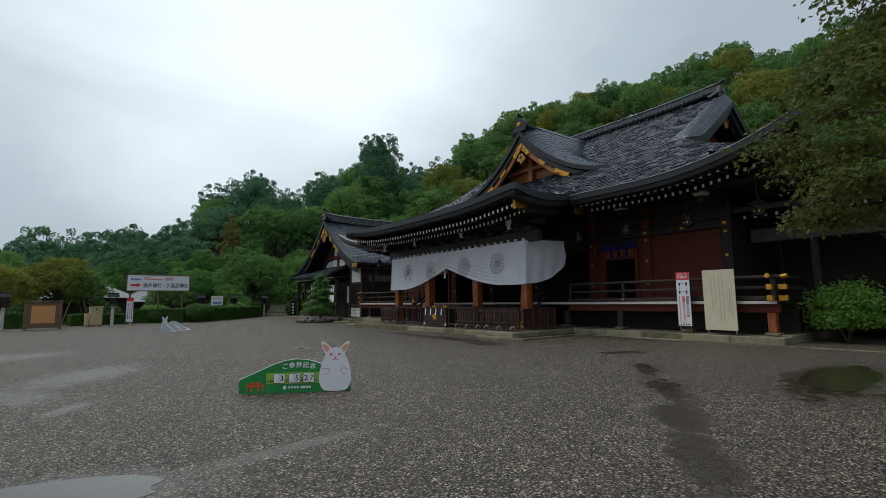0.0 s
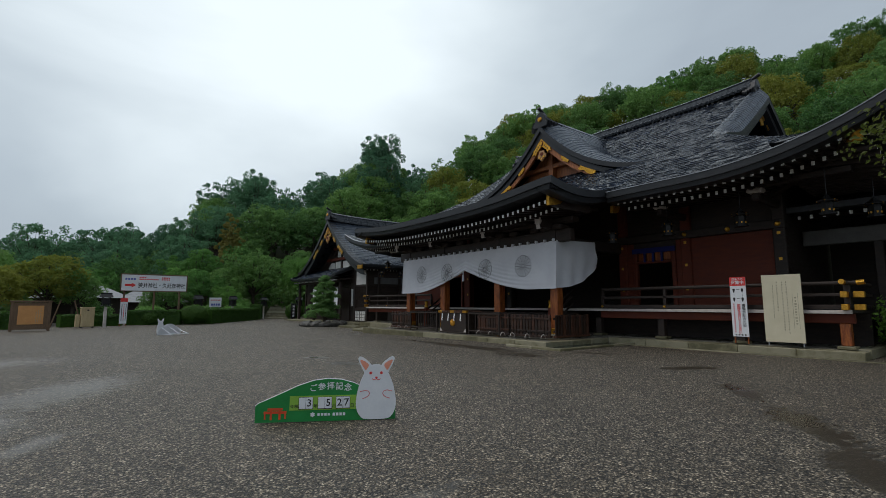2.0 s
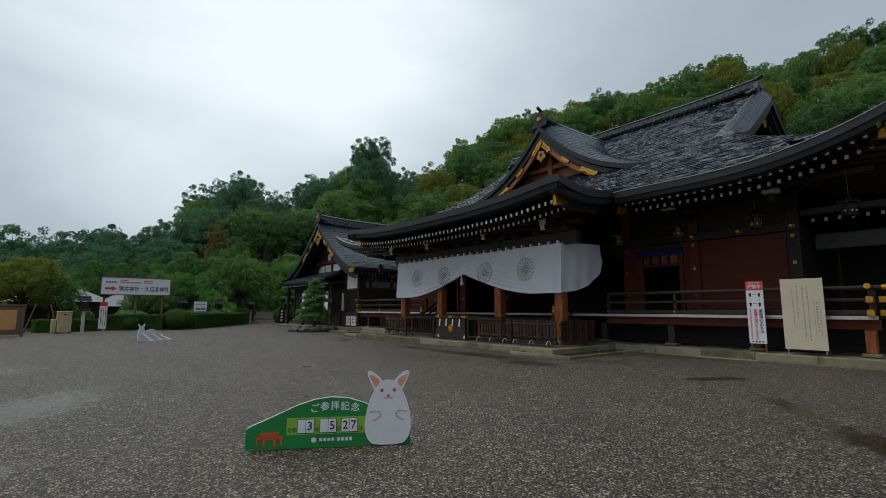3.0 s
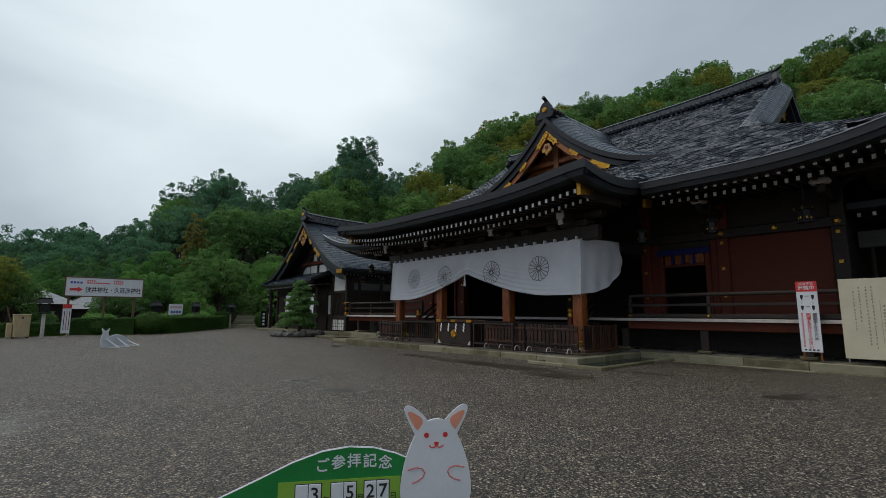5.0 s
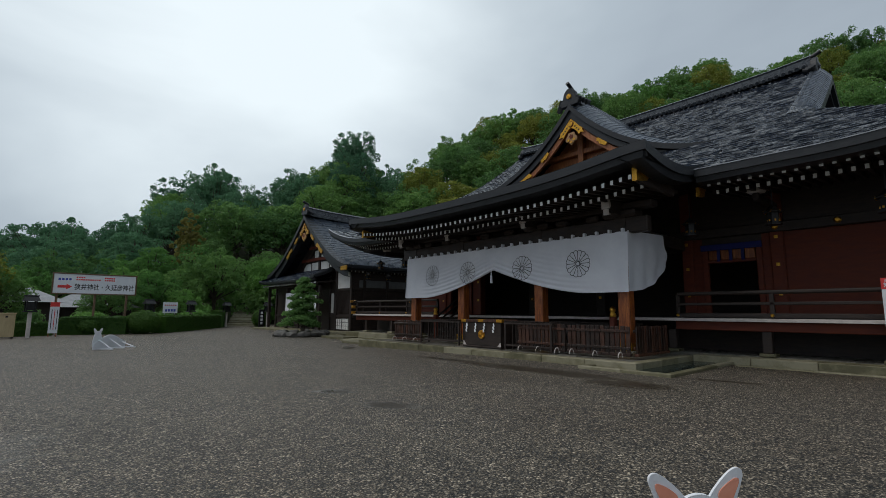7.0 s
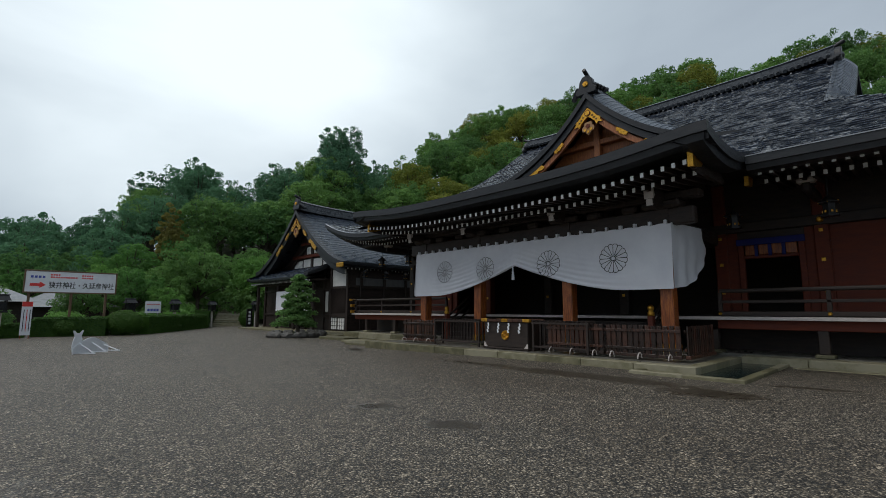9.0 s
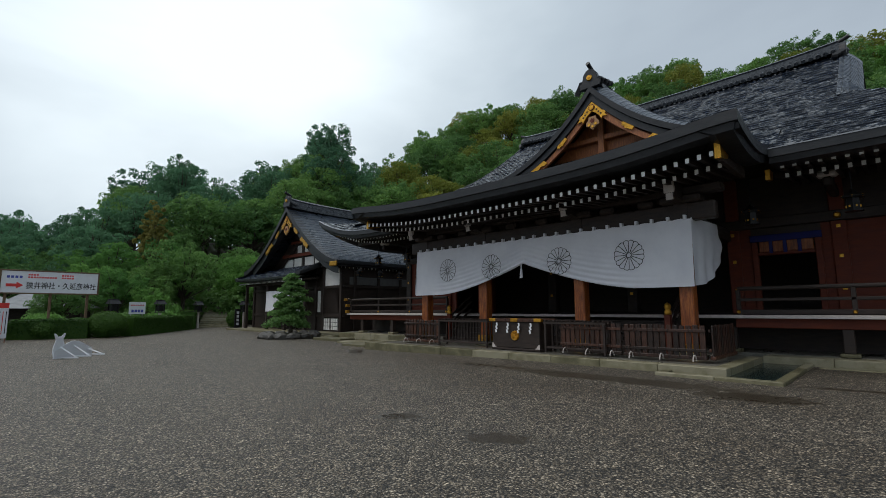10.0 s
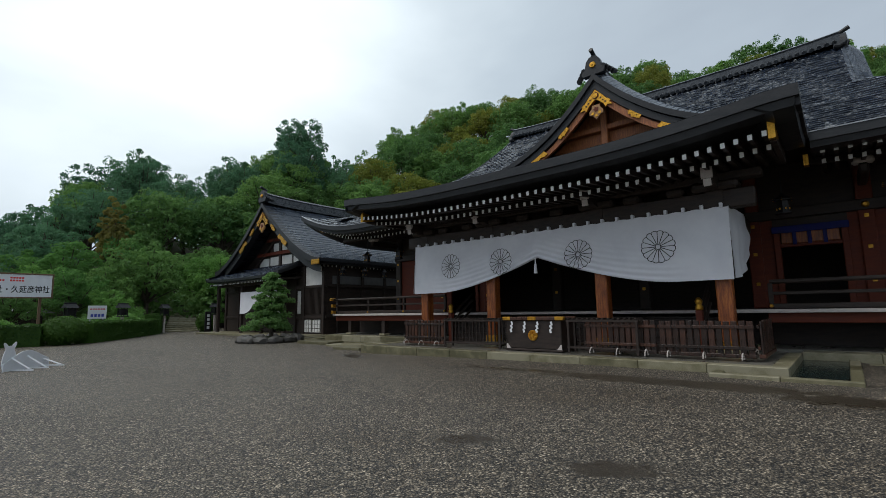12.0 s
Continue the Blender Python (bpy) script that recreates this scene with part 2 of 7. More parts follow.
def gravel_material():
    m = bpy.data.materials.new("grey_gravel")
    m.use_nodes = True
    nt = m.node_tree
    n, l = nt.nodes, nt.links
    bsdf = n["Principled BSDF"]
    co = n.new("ShaderNodeTexCoord")

    def math_node(op, a, b=None, c=None):
        k = n.new("ShaderNodeMath")
        k.operation = op
        for i, v in enumerate((a, b, c)):
            if v is None:
                continue
            if isinstance(v, (int, float)):
                k.inputs[i].default_value = v
            else:
                l.new(v, k.inputs[i])
        return k.outputs[0]

    def ramp_node(fac, stops):
        r = n.new("ShaderNodeValToRGB")
        els = r.color_ramp.elements
        els[0].position, els[0].color = stops[0][0], (*stops[0][1], 1)
        els[1].position, els[1].color = stops[-1][0], (*stops[-1][1], 1)
        for p, c in stops[1:-1]:
            els.new(p).color = (*c, 1)
        l.new(fac, r.inputs["Fac"])
        return r.outputs["Color"]

    def mix(kind, fac, a, b):
        k = n.new("ShaderNodeMix")
        k.data_type, k.blend_type = "RGBA", kind
        for name, v in (("Factor", fac), ("A", a), ("B", b)):
            if isinstance(v, (int, float)):
                k.inputs[name].default_value = v
            elif isinstance(v, tuple):
                k.inputs[name].default_value = (*v, 1)
            else:
                l.new(v, k.inputs[name])
        return k.outputs["Result"]
    stones = []
    for scale in (42.0, 78.0):
        vo = n.new("ShaderNodeTexVoronoi")
        vo.inputs["Scale"].default_value = scale
        l.new(co.outputs["Object"], vo.inputs["Vector"])
        sep = n.new("ShaderNodeSeparateColor")
        l.new(vo.outputs["Color"], sep.inputs["Color"])
        stones.append((vo, sep))
    grit = [(0.0, (0.008, 0.007, 0.006)), (0.4, (0.040, 0.035, 0.028)), (0.7, (0.098, 0.086, 0.071)), (0.88, (0.21, 0.192, 0.168)), (1.0, (0.46, 0.435, 0.40))]
    col = mix("MIX", 0.38, ramp_node(stones[0][1].outputs["Red"], grit), ramp_node(stones[1][1].outputs["Red"], grit))
    # scattered pale pebbles
    pale = math_node("GREATER_THAN", stones[1][1].outputs["Green"], 0.92)
    col = mix("MIX", math_node("MULTIPLY", pale, 0.5), col, (0.50, 0.48, 0.44))
    # dark gaps between the stones
    gap = n.new("ShaderNodeMapRange")
    gap.inputs["From Min"].default_value, gap.inputs["From Max"].default_value = 0.25, 0.75
    gap.inputs["To Min"].default_value, gap.inputs["To Max"].default_value = 1.0, 0.06
    l.new(stones[0][0].outputs["Distance"], gap.inputs["Value"])
    col = mix("MULTIPLY", 1.0, col, ramp_node(gap.outputs["Result"], [(0.0, (0.0, 0.0, 0.0)), (1.0, (1.80, 1.70, 1.54))]))
    # broad patches: trodden earth and drier gravel
    no = n.new("ShaderNodeTexNoise")
    no.inputs["Scale"].default_value = 0.32
    no.inputs["Detail"].default_value = 7
    no.inputs["Roughness"].default_value = 0.62
    mp = n.new("ShaderNodeMapping")
    mp.inputs["Scale"].default_value = (1.0, 0.5, 1.0)
    mp.inputs["Rotation"].default_value = (0, 0, radians(25))
    l.new(co.outputs["Object"], mp.inputs["Vector"])
    l.new(mp.outputs["Vector"], no.inputs["Vector"])
    col = mix("MULTIPLY", 1.0, col, ramp_node(no.outputs["Fac"], [(0.34, (0.86, 0.84, 0.82)), (0.5, (1.0, 0.97, 0.93)), (0.66, (0.72, 0.65, 0.57))]))
    mot = n.new("ShaderNodeTexNoise")
    mot.inputs["Scale"].default_value = 8.0
    mot.inputs["Detail"].default_value = 8
    mot.inputs["Roughness"].default_value = 0.75
    l.new(co.outputs["Object"], mot.inputs["Vector"])
    col = mix("MULTIPLY", 1.0, col, ramp_node(mot.outputs["Fac"], [(0.3, (0.42, 0.40, 0.37)), (0.5, (0.88, 0.86, 0.81)), (0.7, (1.7, 1.66, 1.56))]))
    # hollows with ragged rims
    rag = n.new("ShaderNodeTexNoise")
    rag.inputs["Scale"].default_value = 5.0
    rag.inputs["Detail"].default_value = 6
    rag.inputs["Roughness"].default_value = 0.65
    l.new(co.outputs["Object"], rag.inputs["Vector"])

    def hollows(spots, soft):
        total = None
        for x, y, rx, ry, turn in spots:
            k = n.new("ShaderNodeMapping")
            k.vector_type = "TEXTURE"
            k.inputs["Location"].default_value = (x, y, 0)
            k.inputs["Rotation"].default_value = (0, 0, radians(turn))
            k.inputs["Scale"].default_value = (rx, ry, 1000)
            l.new(co.outputs["Object"], k.inputs["Vector"])
            ln = n.new("ShaderNodeVectorMath")
            ln.operation = "LENGTH"
            l.new(k.outputs["Vector"], ln.inputs[0])
            d = math_node("MULTIPLY_ADD", rag.outputs["Fac"], 2.3, math_node("ADD", ln.outputs["Value"], -1.15))
            mr = n.new("ShaderNodeMapRange")
            mr.interpolation_type = "SMOOTHSTEP"
            mr.inputs["From Min"].default_value, mr.inputs["From Max"].default_value = 1.0 + soft, 1.0 - soft
            l.new(d, mr.inputs["Value"])
            total = mr.outputs["Result"] if total is None else math_node("MAXIMUM", total, mr.outputs["Result"])
        return total
    damp, film_sheen = hollows(DAMP, 0.3), hollows(FILM_SHEEN, 0.6)
    col = mix("MIX", math_node("MULTIPLY", damp, 0.85), col, (0.036, 0.028, 0.019))
    # wet films: a paler colour paints in the sheen of the sky
    col = mix("MIX", math_node("MULTIPLY", film_sheen, 0.3), col, (0.10, 0.092, 0.082))
    l.new(col, bsdf.inputs["Base Color"])
    rough = math_node("MULTIPLY_ADD", no.outputs["Fac"], -0.35, 0.78)
    rough = math_node("SUBTRACT", rough, math_node("MULTIPLY", damp, 0.32))
    rough = math_node("SUBTRACT", rough, math_node("MULTIPLY", film_sheen, 0.20))
    l.new(rough, bsdf.inputs["Roughness"])
    b = n.new("ShaderNodeBump")
    b.inputs["Distance"].default_value = 0.016
    b.invert = True
    l.new(math_node("SUBTRACT", 0.9, math_node("MULTIPLY", math_node("MAXIMUM", damp, film_sheen), 0.75)), b.inputs["Strength"])
    l.new(math_node("ADD", stones[0][0].outputs["Distance"], math_node("MULTIPLY", stones[1][0].outputs["Distance"], 0.5)), b.inputs["Height"])
    l.new(b.outputs["Normal"], bsdf.inputs["Normal"])
    return m


M_GRAVEL = gravel_material()


def leaf_material(name, c0, c1, hue=0.12):
    m = bpy.data.materials.new(name)
    m.use_nodes = True
    nt = m.node_tree
    n, l = nt.nodes, nt.links
    bsdf = n["Principled BSDF"]
    ge = n.new("ShaderNodeNewGeometry")
    oi = n.new("ShaderNodeObjectInfo")
    ad = n.new("ShaderNodeMath")
    ad.operation = "MULTIPLY_ADD"
    l.new(oi.outputs["Random"], ad.inputs[0])
    ad.inputs[1].default_value = 0.6
    ml = n.new("ShaderNodeMath")
    ml.operation = "MULTIPLY"
    l.new(ge.outputs["Random Per Island"], ml.inputs[0])
    ml.inputs[1].default_value = 0.4
    l.new(ml.outputs[0], ad.inputs[2])
    ramp = n.new("ShaderNodeValToRGB")
    ramp.color_ramp.elements[0].color = (*c0, 1)
    ramp.color_ramp.elements[1].color = (*c1, 1)
    l.new(ad.outputs[0], ramp.inputs["Fac"])
    l.new(ramp.outputs["Color"], bsdf.inputs["Base Color"])
    bsdf.inputs["Roughness"].default_value = 0.55
    bsdf.inputs["Specular IOR Level"].default_value = 0.3
    tr = n.new("ShaderNodeBsdfTranslucent")
    l.new(ramp.outputs["Color"], tr.inputs["Color"])
    mx = n.new("ShaderNodeMixShader")
    mx.inputs["Fac"].default_value = 0.5
    l.new(bsdf.outputs["BSDF"], mx.inputs[1])
    l.new(tr.outputs["BSDF"], mx.inputs[2])
    l.new(mx.outputs["Shader"], n["Material Output"].inputs["Surface"])
    return m


# the first two greens hold extra blue for haze over the far woods
M_LEAF = leaf_material("haze_toned_evergreen_leaves", (0.070, 0.172, 0.060), (0.215, 0.375, 0.100))
M_LEAFDARK = leaf_material("haze_toned_dark_leaves", (0.060, 0.155, 0.092), (0.145, 0.300, 0.155))
M_LEAFLIME = leaf_material("young_green_leaves", (0.085, 0.215, 0.055), (0.200, 0.390, 0.090))
M_LEAFBRONZE = leaf_material("bronze_new_leaves", (0.17, 0.22, 0.040), (0.30, 0.31, 0.060))
M_BUSH = leaf_material("light_green_bush_leaves", (0.15, 0.31, 0.05), (0.30, 0.48, 0.09))
M_HEDGE = leaf_material("hedge_leaves", (0.035, 0.095, 0.016), (0.08, 0.17, 0.026))
M_BARK = material("bark", [(0.04, 0.03, 0.022), (0.10, 0.08, 0.06)], 8, (0.8, 0.95), bump=0.8, stretch=(3, 3, 0.6))
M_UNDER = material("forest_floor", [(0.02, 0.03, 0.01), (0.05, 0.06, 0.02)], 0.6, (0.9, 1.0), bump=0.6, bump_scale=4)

# ---- mesh helpers ----


def mesh_of(bm, name):
    me = bpy.data.meshes.new(name)
    bm.to_mesh(me)
    bm.free()
    return me


def part(name, bm, mat, parent=None, label="", smooth=False):
    me = bm if isinstance(bm, bpy.types.Mesh) else mesh_of(bm, name)
    if not me.materials:
        for k in (mat if isinstance(mat, (list, tuple)) else [mat]):
            me.materials.append(k)
    if smooth:
        me.shade_smooth()
    ob = new(name, me)
    if parent is not None:
        ob.parent = parent
    if label:
        tagged(ob, label)
    return ob


def thing(name, at=(0, 0, 0), turn=0.0, label="", category="", group="", kind=""):
    ob = new(name)
    ob.matrix_basis = pose(*at, 0, 0, turn)
    return tagged(ob, label, category, group, kind)


def B(*boxes, bevel=0.0):
    """A bmesh of boxes (x0, x1, y0, y1, z0, z1), each bevelled."""
    bm = bmesh.new()
    for x0, x1, y0, y1, z0, z1 in boxes:
        r = bmesh.ops.create_cube(bm, size=1.0, matrix=Matrix.LocRotScale(((x0 + x1) / 2, (y0 + y1) / 2, (z0 + z1) / 2), None, (x1 - x0, y1 - y0, z1 - z0)))
    if bevel:
        bmesh.ops.bevel(bm, geom=bm.edges[:], offset=bevel, segments=1, affect="EDGES")
    return bm


def prism(outline, x0, x1, axis="x"):
    """A bmesh of an outline (pairs) pushed from x0 to x1 along an axis."""
    bm = bmesh.new()

    def p(u, v, w):
        return {"x": (w, u, v), "y": (u, w, v), "z": (u, v, w)}[axis]
    a = [bm.verts.new(p(u, v, x0)) for u, v in outline]
    b = [bm.verts.new(p(u, v, x1)) for u, v in outline]
    bm.faces.new(a[::-1])
    bm.faces.new(b)
    k = len(a)
    for i in range(k):
        bm.faces.new((a[i], a[(i + 1) % k], b[(i + 1) % k], b[i]))
    bmesh.ops.recalc_face_normals(bm, faces=bm.faces[:])
    return bm


def rod(bm, p, q, r0, r1=None, n=8):
    p, q = Vector(p), Vector(q)
    d = q - p
    m = Matrix.Translation((p + q) / 2) @ d.to_track_quat("Z", "Y").to_matrix().to_4x4()
    bmesh.ops.create_cone(bm, cap_ends=True, segments=n, radius1=r0, radius2=r0 if r1 is None else r1, depth=d.length, matrix=m)
    return bm


def lathe(profile, n=16, at=(0, 0, 0)):
    """A bmesh turned from (radius, height) pairs about the upright."""
    bm = bmesh.new()
    rings = []
    for r, z in profile:
        rings.append([bm.verts.new((at[0] + r * math.cos(2 * math.pi * i / n), at[1] + r * math.sin(2 * math.pi * i / n), at[2] + z)) for i in range(n)])
    for s, t in zip(rings, rings[1:]):
        for i in range(n):
            bm.faces.new((s[i], s[(i + 1) % n], t[(i + 1) % n], t[i]))
    bm.faces.new(rings[0][::-1])
    bm.faces.new(rings[-1])
    return bm


def grid_sheet(points, thick=None):
    """A bmesh through rows of points (lists of equal length)."""
    bm = bmesh.new()
    vs = [[bm.verts.new(p) for p in row] for row in points]
    for r, s in zip(vs, vs[1:]):
        for i in range(len(r) - 1):
            bm.faces.new((r[i], r[i + 1], s[i + 1], s[i]))
    return bm


def smooth01(t):
    t = max(0.0, min(1.0, t))
    return t * t * (3 - 2 * t)


def ground_z(x, y):
    """The court rises a little towards the hall."""
    return 0.13 * smooth01((x - 1.5) / 9.0) * (1 - smooth01((y - 15) / 12.0))

# ---- ground, hill ----
def ground_sheet():
    xs = [-1500, -600, -250, -120, -70, -45, -30, -20] + [-14 + i * 1.0 for i in range(46)] + [36, 42, 50, 62, 80, 120, 250, 600, 1500]
    ys = [-1500, -600, -250, -120, -60, -35, -20, -12] + [-8 + i * 1.0 for i in range(64)] + [60, 66, 75, 90, 120, 250, 600, 1500]
    return grid_sheet([[(x, y, ground_z(x, y)) for x in xs] for y in ys])


ground = tagged(part("ground", ground_sheet(), M_GRAVEL, smooth=True), "grey gravel court with damp earthy patches", "ground", kind="structure")

SKYLINE = [(-60, 5), (-20, 5.8), (-7.5, 6.2), (-4.3, 8.0), (-1, 8.4), (3.5, 9.4), (8.5, 10.4), (9.2, 13.6), (11, 14.3), (12.7, 13.7), (14, 15.7), (16, 16.3), (18, 15.6), (19.5, 14.3), (22.6, 15.6),
           (23.4, 17.8), (25, 17.4), (26.5, 19.3), (30.4, 21), (33, 18.3), (37, 17.8), (41, 20.7), (48, 23.3), (53, 24.5), (65, 25.2), (71, 26.7), (77, 24.3), (85, 25.3), (90, 22.6), (120, 20), (150, 12), (180, 6)]


def skyline(b):
    for (b0, e0), (b1, e1) in zip(SKYLINE, SKYLINE[1:]):
        if b0 <= b <= b1:
            return e0 + (e1 - e0) * (b - b0) / (b1 - b0)
    return 6.0


def crest(b):
    """Distance and height of the hill's crest at a bearing, the trees on it taken off."""
    dist = 95 + 25 * smooth01((b - 30) / 20)
    return dist, max(0.0, dist * math.tan(radians(skyline(b))) - 11.0 + 1.2 * smooth01((b - 34) / 10))


def hill_z(x, y):
    x, y = x - 1, y - 5
    b, r = math.degrees(math.atan2(x, y)), math.hypot(x, y)
    dist, top = crest(b)
    foot = 58 - 4 * smooth01((b - 40) / 30)
    u = (r - foot) / (dist - foot)
    if u < 1:
        return top * max(0.0, u) ** 1.15
    return top * (1 - 0.25 * smooth01((u - 1) / 1.5))


def hillside():
    rows = []
    for i in range(16):
        r = 58 + i * 9 if i < 10 else 148 + (i - 10) ** 2 * 14
        rows.append([(1 + r * math.sin(radians(b)), 5 + r * math.cos(radians(b)), hill_z(1 + r * math.sin(radians(b)), 5 + r * math.cos(radians(b))) + noise.noise(Vector((b * 0.11, r * 0.05, 0))) * 0.8 - 0.5)
                     for b in range(-60, 181, 4)])
    return grid_sheet(rows)


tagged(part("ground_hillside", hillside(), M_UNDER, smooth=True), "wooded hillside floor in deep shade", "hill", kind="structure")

# ---- the hall: measures ----
CY = 17.7                      # the middle of the front
EX, RX = 14.4, 25.6            # main eave and main ridge
E0, E1 = 3.7, 31.7             # ends of the main eave
GB = 6.1                       # how far the gables stand in from the side eaves
KX, K0, K1 = 11.5, 11.03, 24.37  # porch eave
EZ = 5.33
THICK = 0.32
PTHICK = 0.36


def rise(d):
    return 0.44 * d + 0.0140 * d * d


def lift(s):
    """Upward sweep of an eave towards its corner; s metres from the corner."""
    return 1.0 * max(0.0, 1 - s / 5.0) ** 2.4


def main_z(x, y):
    """Top of the main roof."""
    dx = (x - EX) if x < RX else (2 * RX - EX - x)
    dy = min(y - E0, E1 - y)
    corner = lift(max(0.0, max(dx, dy))) * max(0.0, 1 - min(max(dx, 0), max(dy, 0)) / 3.5)
    if dy >= GB or dx <= dy:
        return EZ + rise(max(dx, 0)) + corner
    return EZ + rise(max(dy, 0)) + corner


def porch_z(x, y):
    """Top of the porch roof: upswept front corners, and side edges that dip in an S before they meet the main eave."""
    s, d = abs(y - CY) / (CY - K0), x - KX
    field = 5.17 + 0.32 * s ** 3 * max(0.0, 1 - d / 3.5) + 0.21 * d
    side = 5.47 - 0.265 * d + 0.088 * d * d
    w = min(1.0, s) ** 7
    return field + (side - field) * w


def courses(total, step):
    """Pairs (distance, height above the sheet) for overlapping courses."""
    out = []
    k = int(total / step)
    for i in range(k):
        out += [(i * step, 0.035), ((i + 1) * step - 0.01, 0.008)]
    out.append((total, 0.02))
    return out


hall = thing("shrine_hall", (0, 0, 0), label="large dark timber shrine hall with wet copper roof and gilding", category="shrine hall")


def slope_front(sign):
    """One long slope of the main roof; sign 1 faces the court."""
    rows = []
    for d, up in courses(RX - EX, 0.3):
        y0, y1 = E0 + min(d, GB + 0.10), E1 - min(d, GB + 0.10)
        x = EX + d if sign > 0 else 2 * RX - EX - d
        row = []
        n = 70
        for i in range(n + 1):
            t = i / n
            t = t + 0.1 * math.sin(2 * math.pi * t) * -0.6
            y = y0 + (y1 - y0) * t
            z = EZ + rise(d) + lift(max(d, min(y - E0, E1 - y))) * max(0.0, 1 - min(d, min(y - E0, E1 - y)) / 3.5) + up
            row.append((x, y, z))
        rows.append(row)
    return grid_sheet(rows)


def slope_side(sign):
    rows = []
    for d, up in courses(GB + 1.2, 0.3):
        x0, x1 = EX + d, 2 * RX - EX - d
        row = []
        for i in range(41):
            x = x0 + (x1 - x0) * i / 40
            s = min(x - EX, 2 * RX - EX - x)
            y = E0 + d if sign > 0 else E1 - d
            row.append((x, y, EZ + rise(d) + lift(max(d, s)) * max(0.0, 1 - min(d, s) / 3.5) + up - (0.0 if d < GB else 0.03)))
        rows.append(row)
    return grid_sheet(rows)


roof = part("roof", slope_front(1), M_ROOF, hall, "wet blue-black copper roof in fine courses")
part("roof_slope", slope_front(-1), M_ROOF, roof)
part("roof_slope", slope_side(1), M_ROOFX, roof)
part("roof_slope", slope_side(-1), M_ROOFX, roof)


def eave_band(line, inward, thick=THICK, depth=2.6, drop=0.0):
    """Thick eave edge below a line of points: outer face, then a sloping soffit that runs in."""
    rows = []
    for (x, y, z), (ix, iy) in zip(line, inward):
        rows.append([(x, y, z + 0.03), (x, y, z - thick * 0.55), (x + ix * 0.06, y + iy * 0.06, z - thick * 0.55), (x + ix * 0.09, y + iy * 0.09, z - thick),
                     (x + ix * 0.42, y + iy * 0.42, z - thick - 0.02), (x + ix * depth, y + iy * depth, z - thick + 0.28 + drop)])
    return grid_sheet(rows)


def frange(a, b, n):
    return [a + (b - a) * i / n for i in range(n + 1)]


# main eaves: front in two runs beside the porch, sides and back
for ya, yb in ((E0, K0), (K1, E1)):
    ys = frange(ya, yb, 28)
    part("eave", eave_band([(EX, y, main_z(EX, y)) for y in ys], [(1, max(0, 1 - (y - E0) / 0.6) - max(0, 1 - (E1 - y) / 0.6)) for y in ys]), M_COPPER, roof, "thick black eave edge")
    # thin lip, paler than the eave, along its top edge
    lip = [[(EX - 0.02, y, main_z(EX, y) + 0.022), (EX - 0.02, y, main_z(EX, y) + 0.05), (EX + 0.05, y, main_z(EX, y) + 0.062)] for y in ys]
    part("eave_lip", grid_sheet(lip), M_LIP, roof, "thin pale metal lip")
xs = frange(EX, 2 * RX - EX, 60)
for yy, s in ((E0, 1), (E1, -1)):
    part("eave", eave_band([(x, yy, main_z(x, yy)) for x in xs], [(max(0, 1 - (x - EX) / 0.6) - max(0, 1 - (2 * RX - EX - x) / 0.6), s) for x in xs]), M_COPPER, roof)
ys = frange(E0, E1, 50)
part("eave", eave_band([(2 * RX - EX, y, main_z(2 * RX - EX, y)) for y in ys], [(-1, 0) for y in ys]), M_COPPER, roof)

# porch roof
rows = []
for d, up in courses(5.4, 0.27):
    x = KX + d
    rows.append([(x, y, porch_z(x, y) + up) for y in frange(K0, K1, 48)])
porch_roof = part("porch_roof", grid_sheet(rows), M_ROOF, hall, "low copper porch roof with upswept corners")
ys = frange(K0, K1, 48)
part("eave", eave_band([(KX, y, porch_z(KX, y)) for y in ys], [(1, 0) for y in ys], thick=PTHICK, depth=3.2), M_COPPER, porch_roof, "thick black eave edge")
for yy, s in ((K0, 1), (K1, -1)):
    xs = frange(KX, KX + 5.0, 24)
    part("eave", eave_band([(x, yy, porch_z(x, yy)) for x in xs], [(0, s) for x in xs], thick=0.4, depth=1.0), M_COPPER, porch_roof)


# ---- the gable over the porch ----
GX, GW = 18.85, 7.2


def gable_z(s):
    return 7.5 + 3.4 * max(0.0, 1 - abs(s) / GW) ** 2.45


def gable_slope(side):
    rows = []
    for s, up in courses(GW, 0.2):
        y = CY + side * s
        row = []
        for d in [0, 0.12, 0.3, 0.55, 0.85, 1.2, 1.6, 2.0, 4.5, 7.0]:
            row.append((GX + d, y, gable_z(s) + 0.045 - up * 1.2 + 0.6 * (1 - max(0.0, 1 - d / 1.8) ** 2.2) * (1 - 0.5 * s / GW)))
        rows.append(row)
    return grid_sheet(rows)


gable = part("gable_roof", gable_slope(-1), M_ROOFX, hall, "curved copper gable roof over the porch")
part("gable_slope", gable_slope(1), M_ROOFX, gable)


def verge(side, x0, x1, top, bottom):
    """Curved board that follows the gable's line, from top to bottom below it."""
    rows = []
    for s in frange(0, GW * 0.97, 36):
        y, z = CY + side * s, gable_z(s)
        k = 0.6 + 0.4 * (1 - s / GW)
        rows.append([(x1, y, z - top), (x0, y, z - top), (x0, y, z - bottom * k), (x1, y, z - bottom * k), (x1, y, z - top)])
    return grid_sheet(rows)


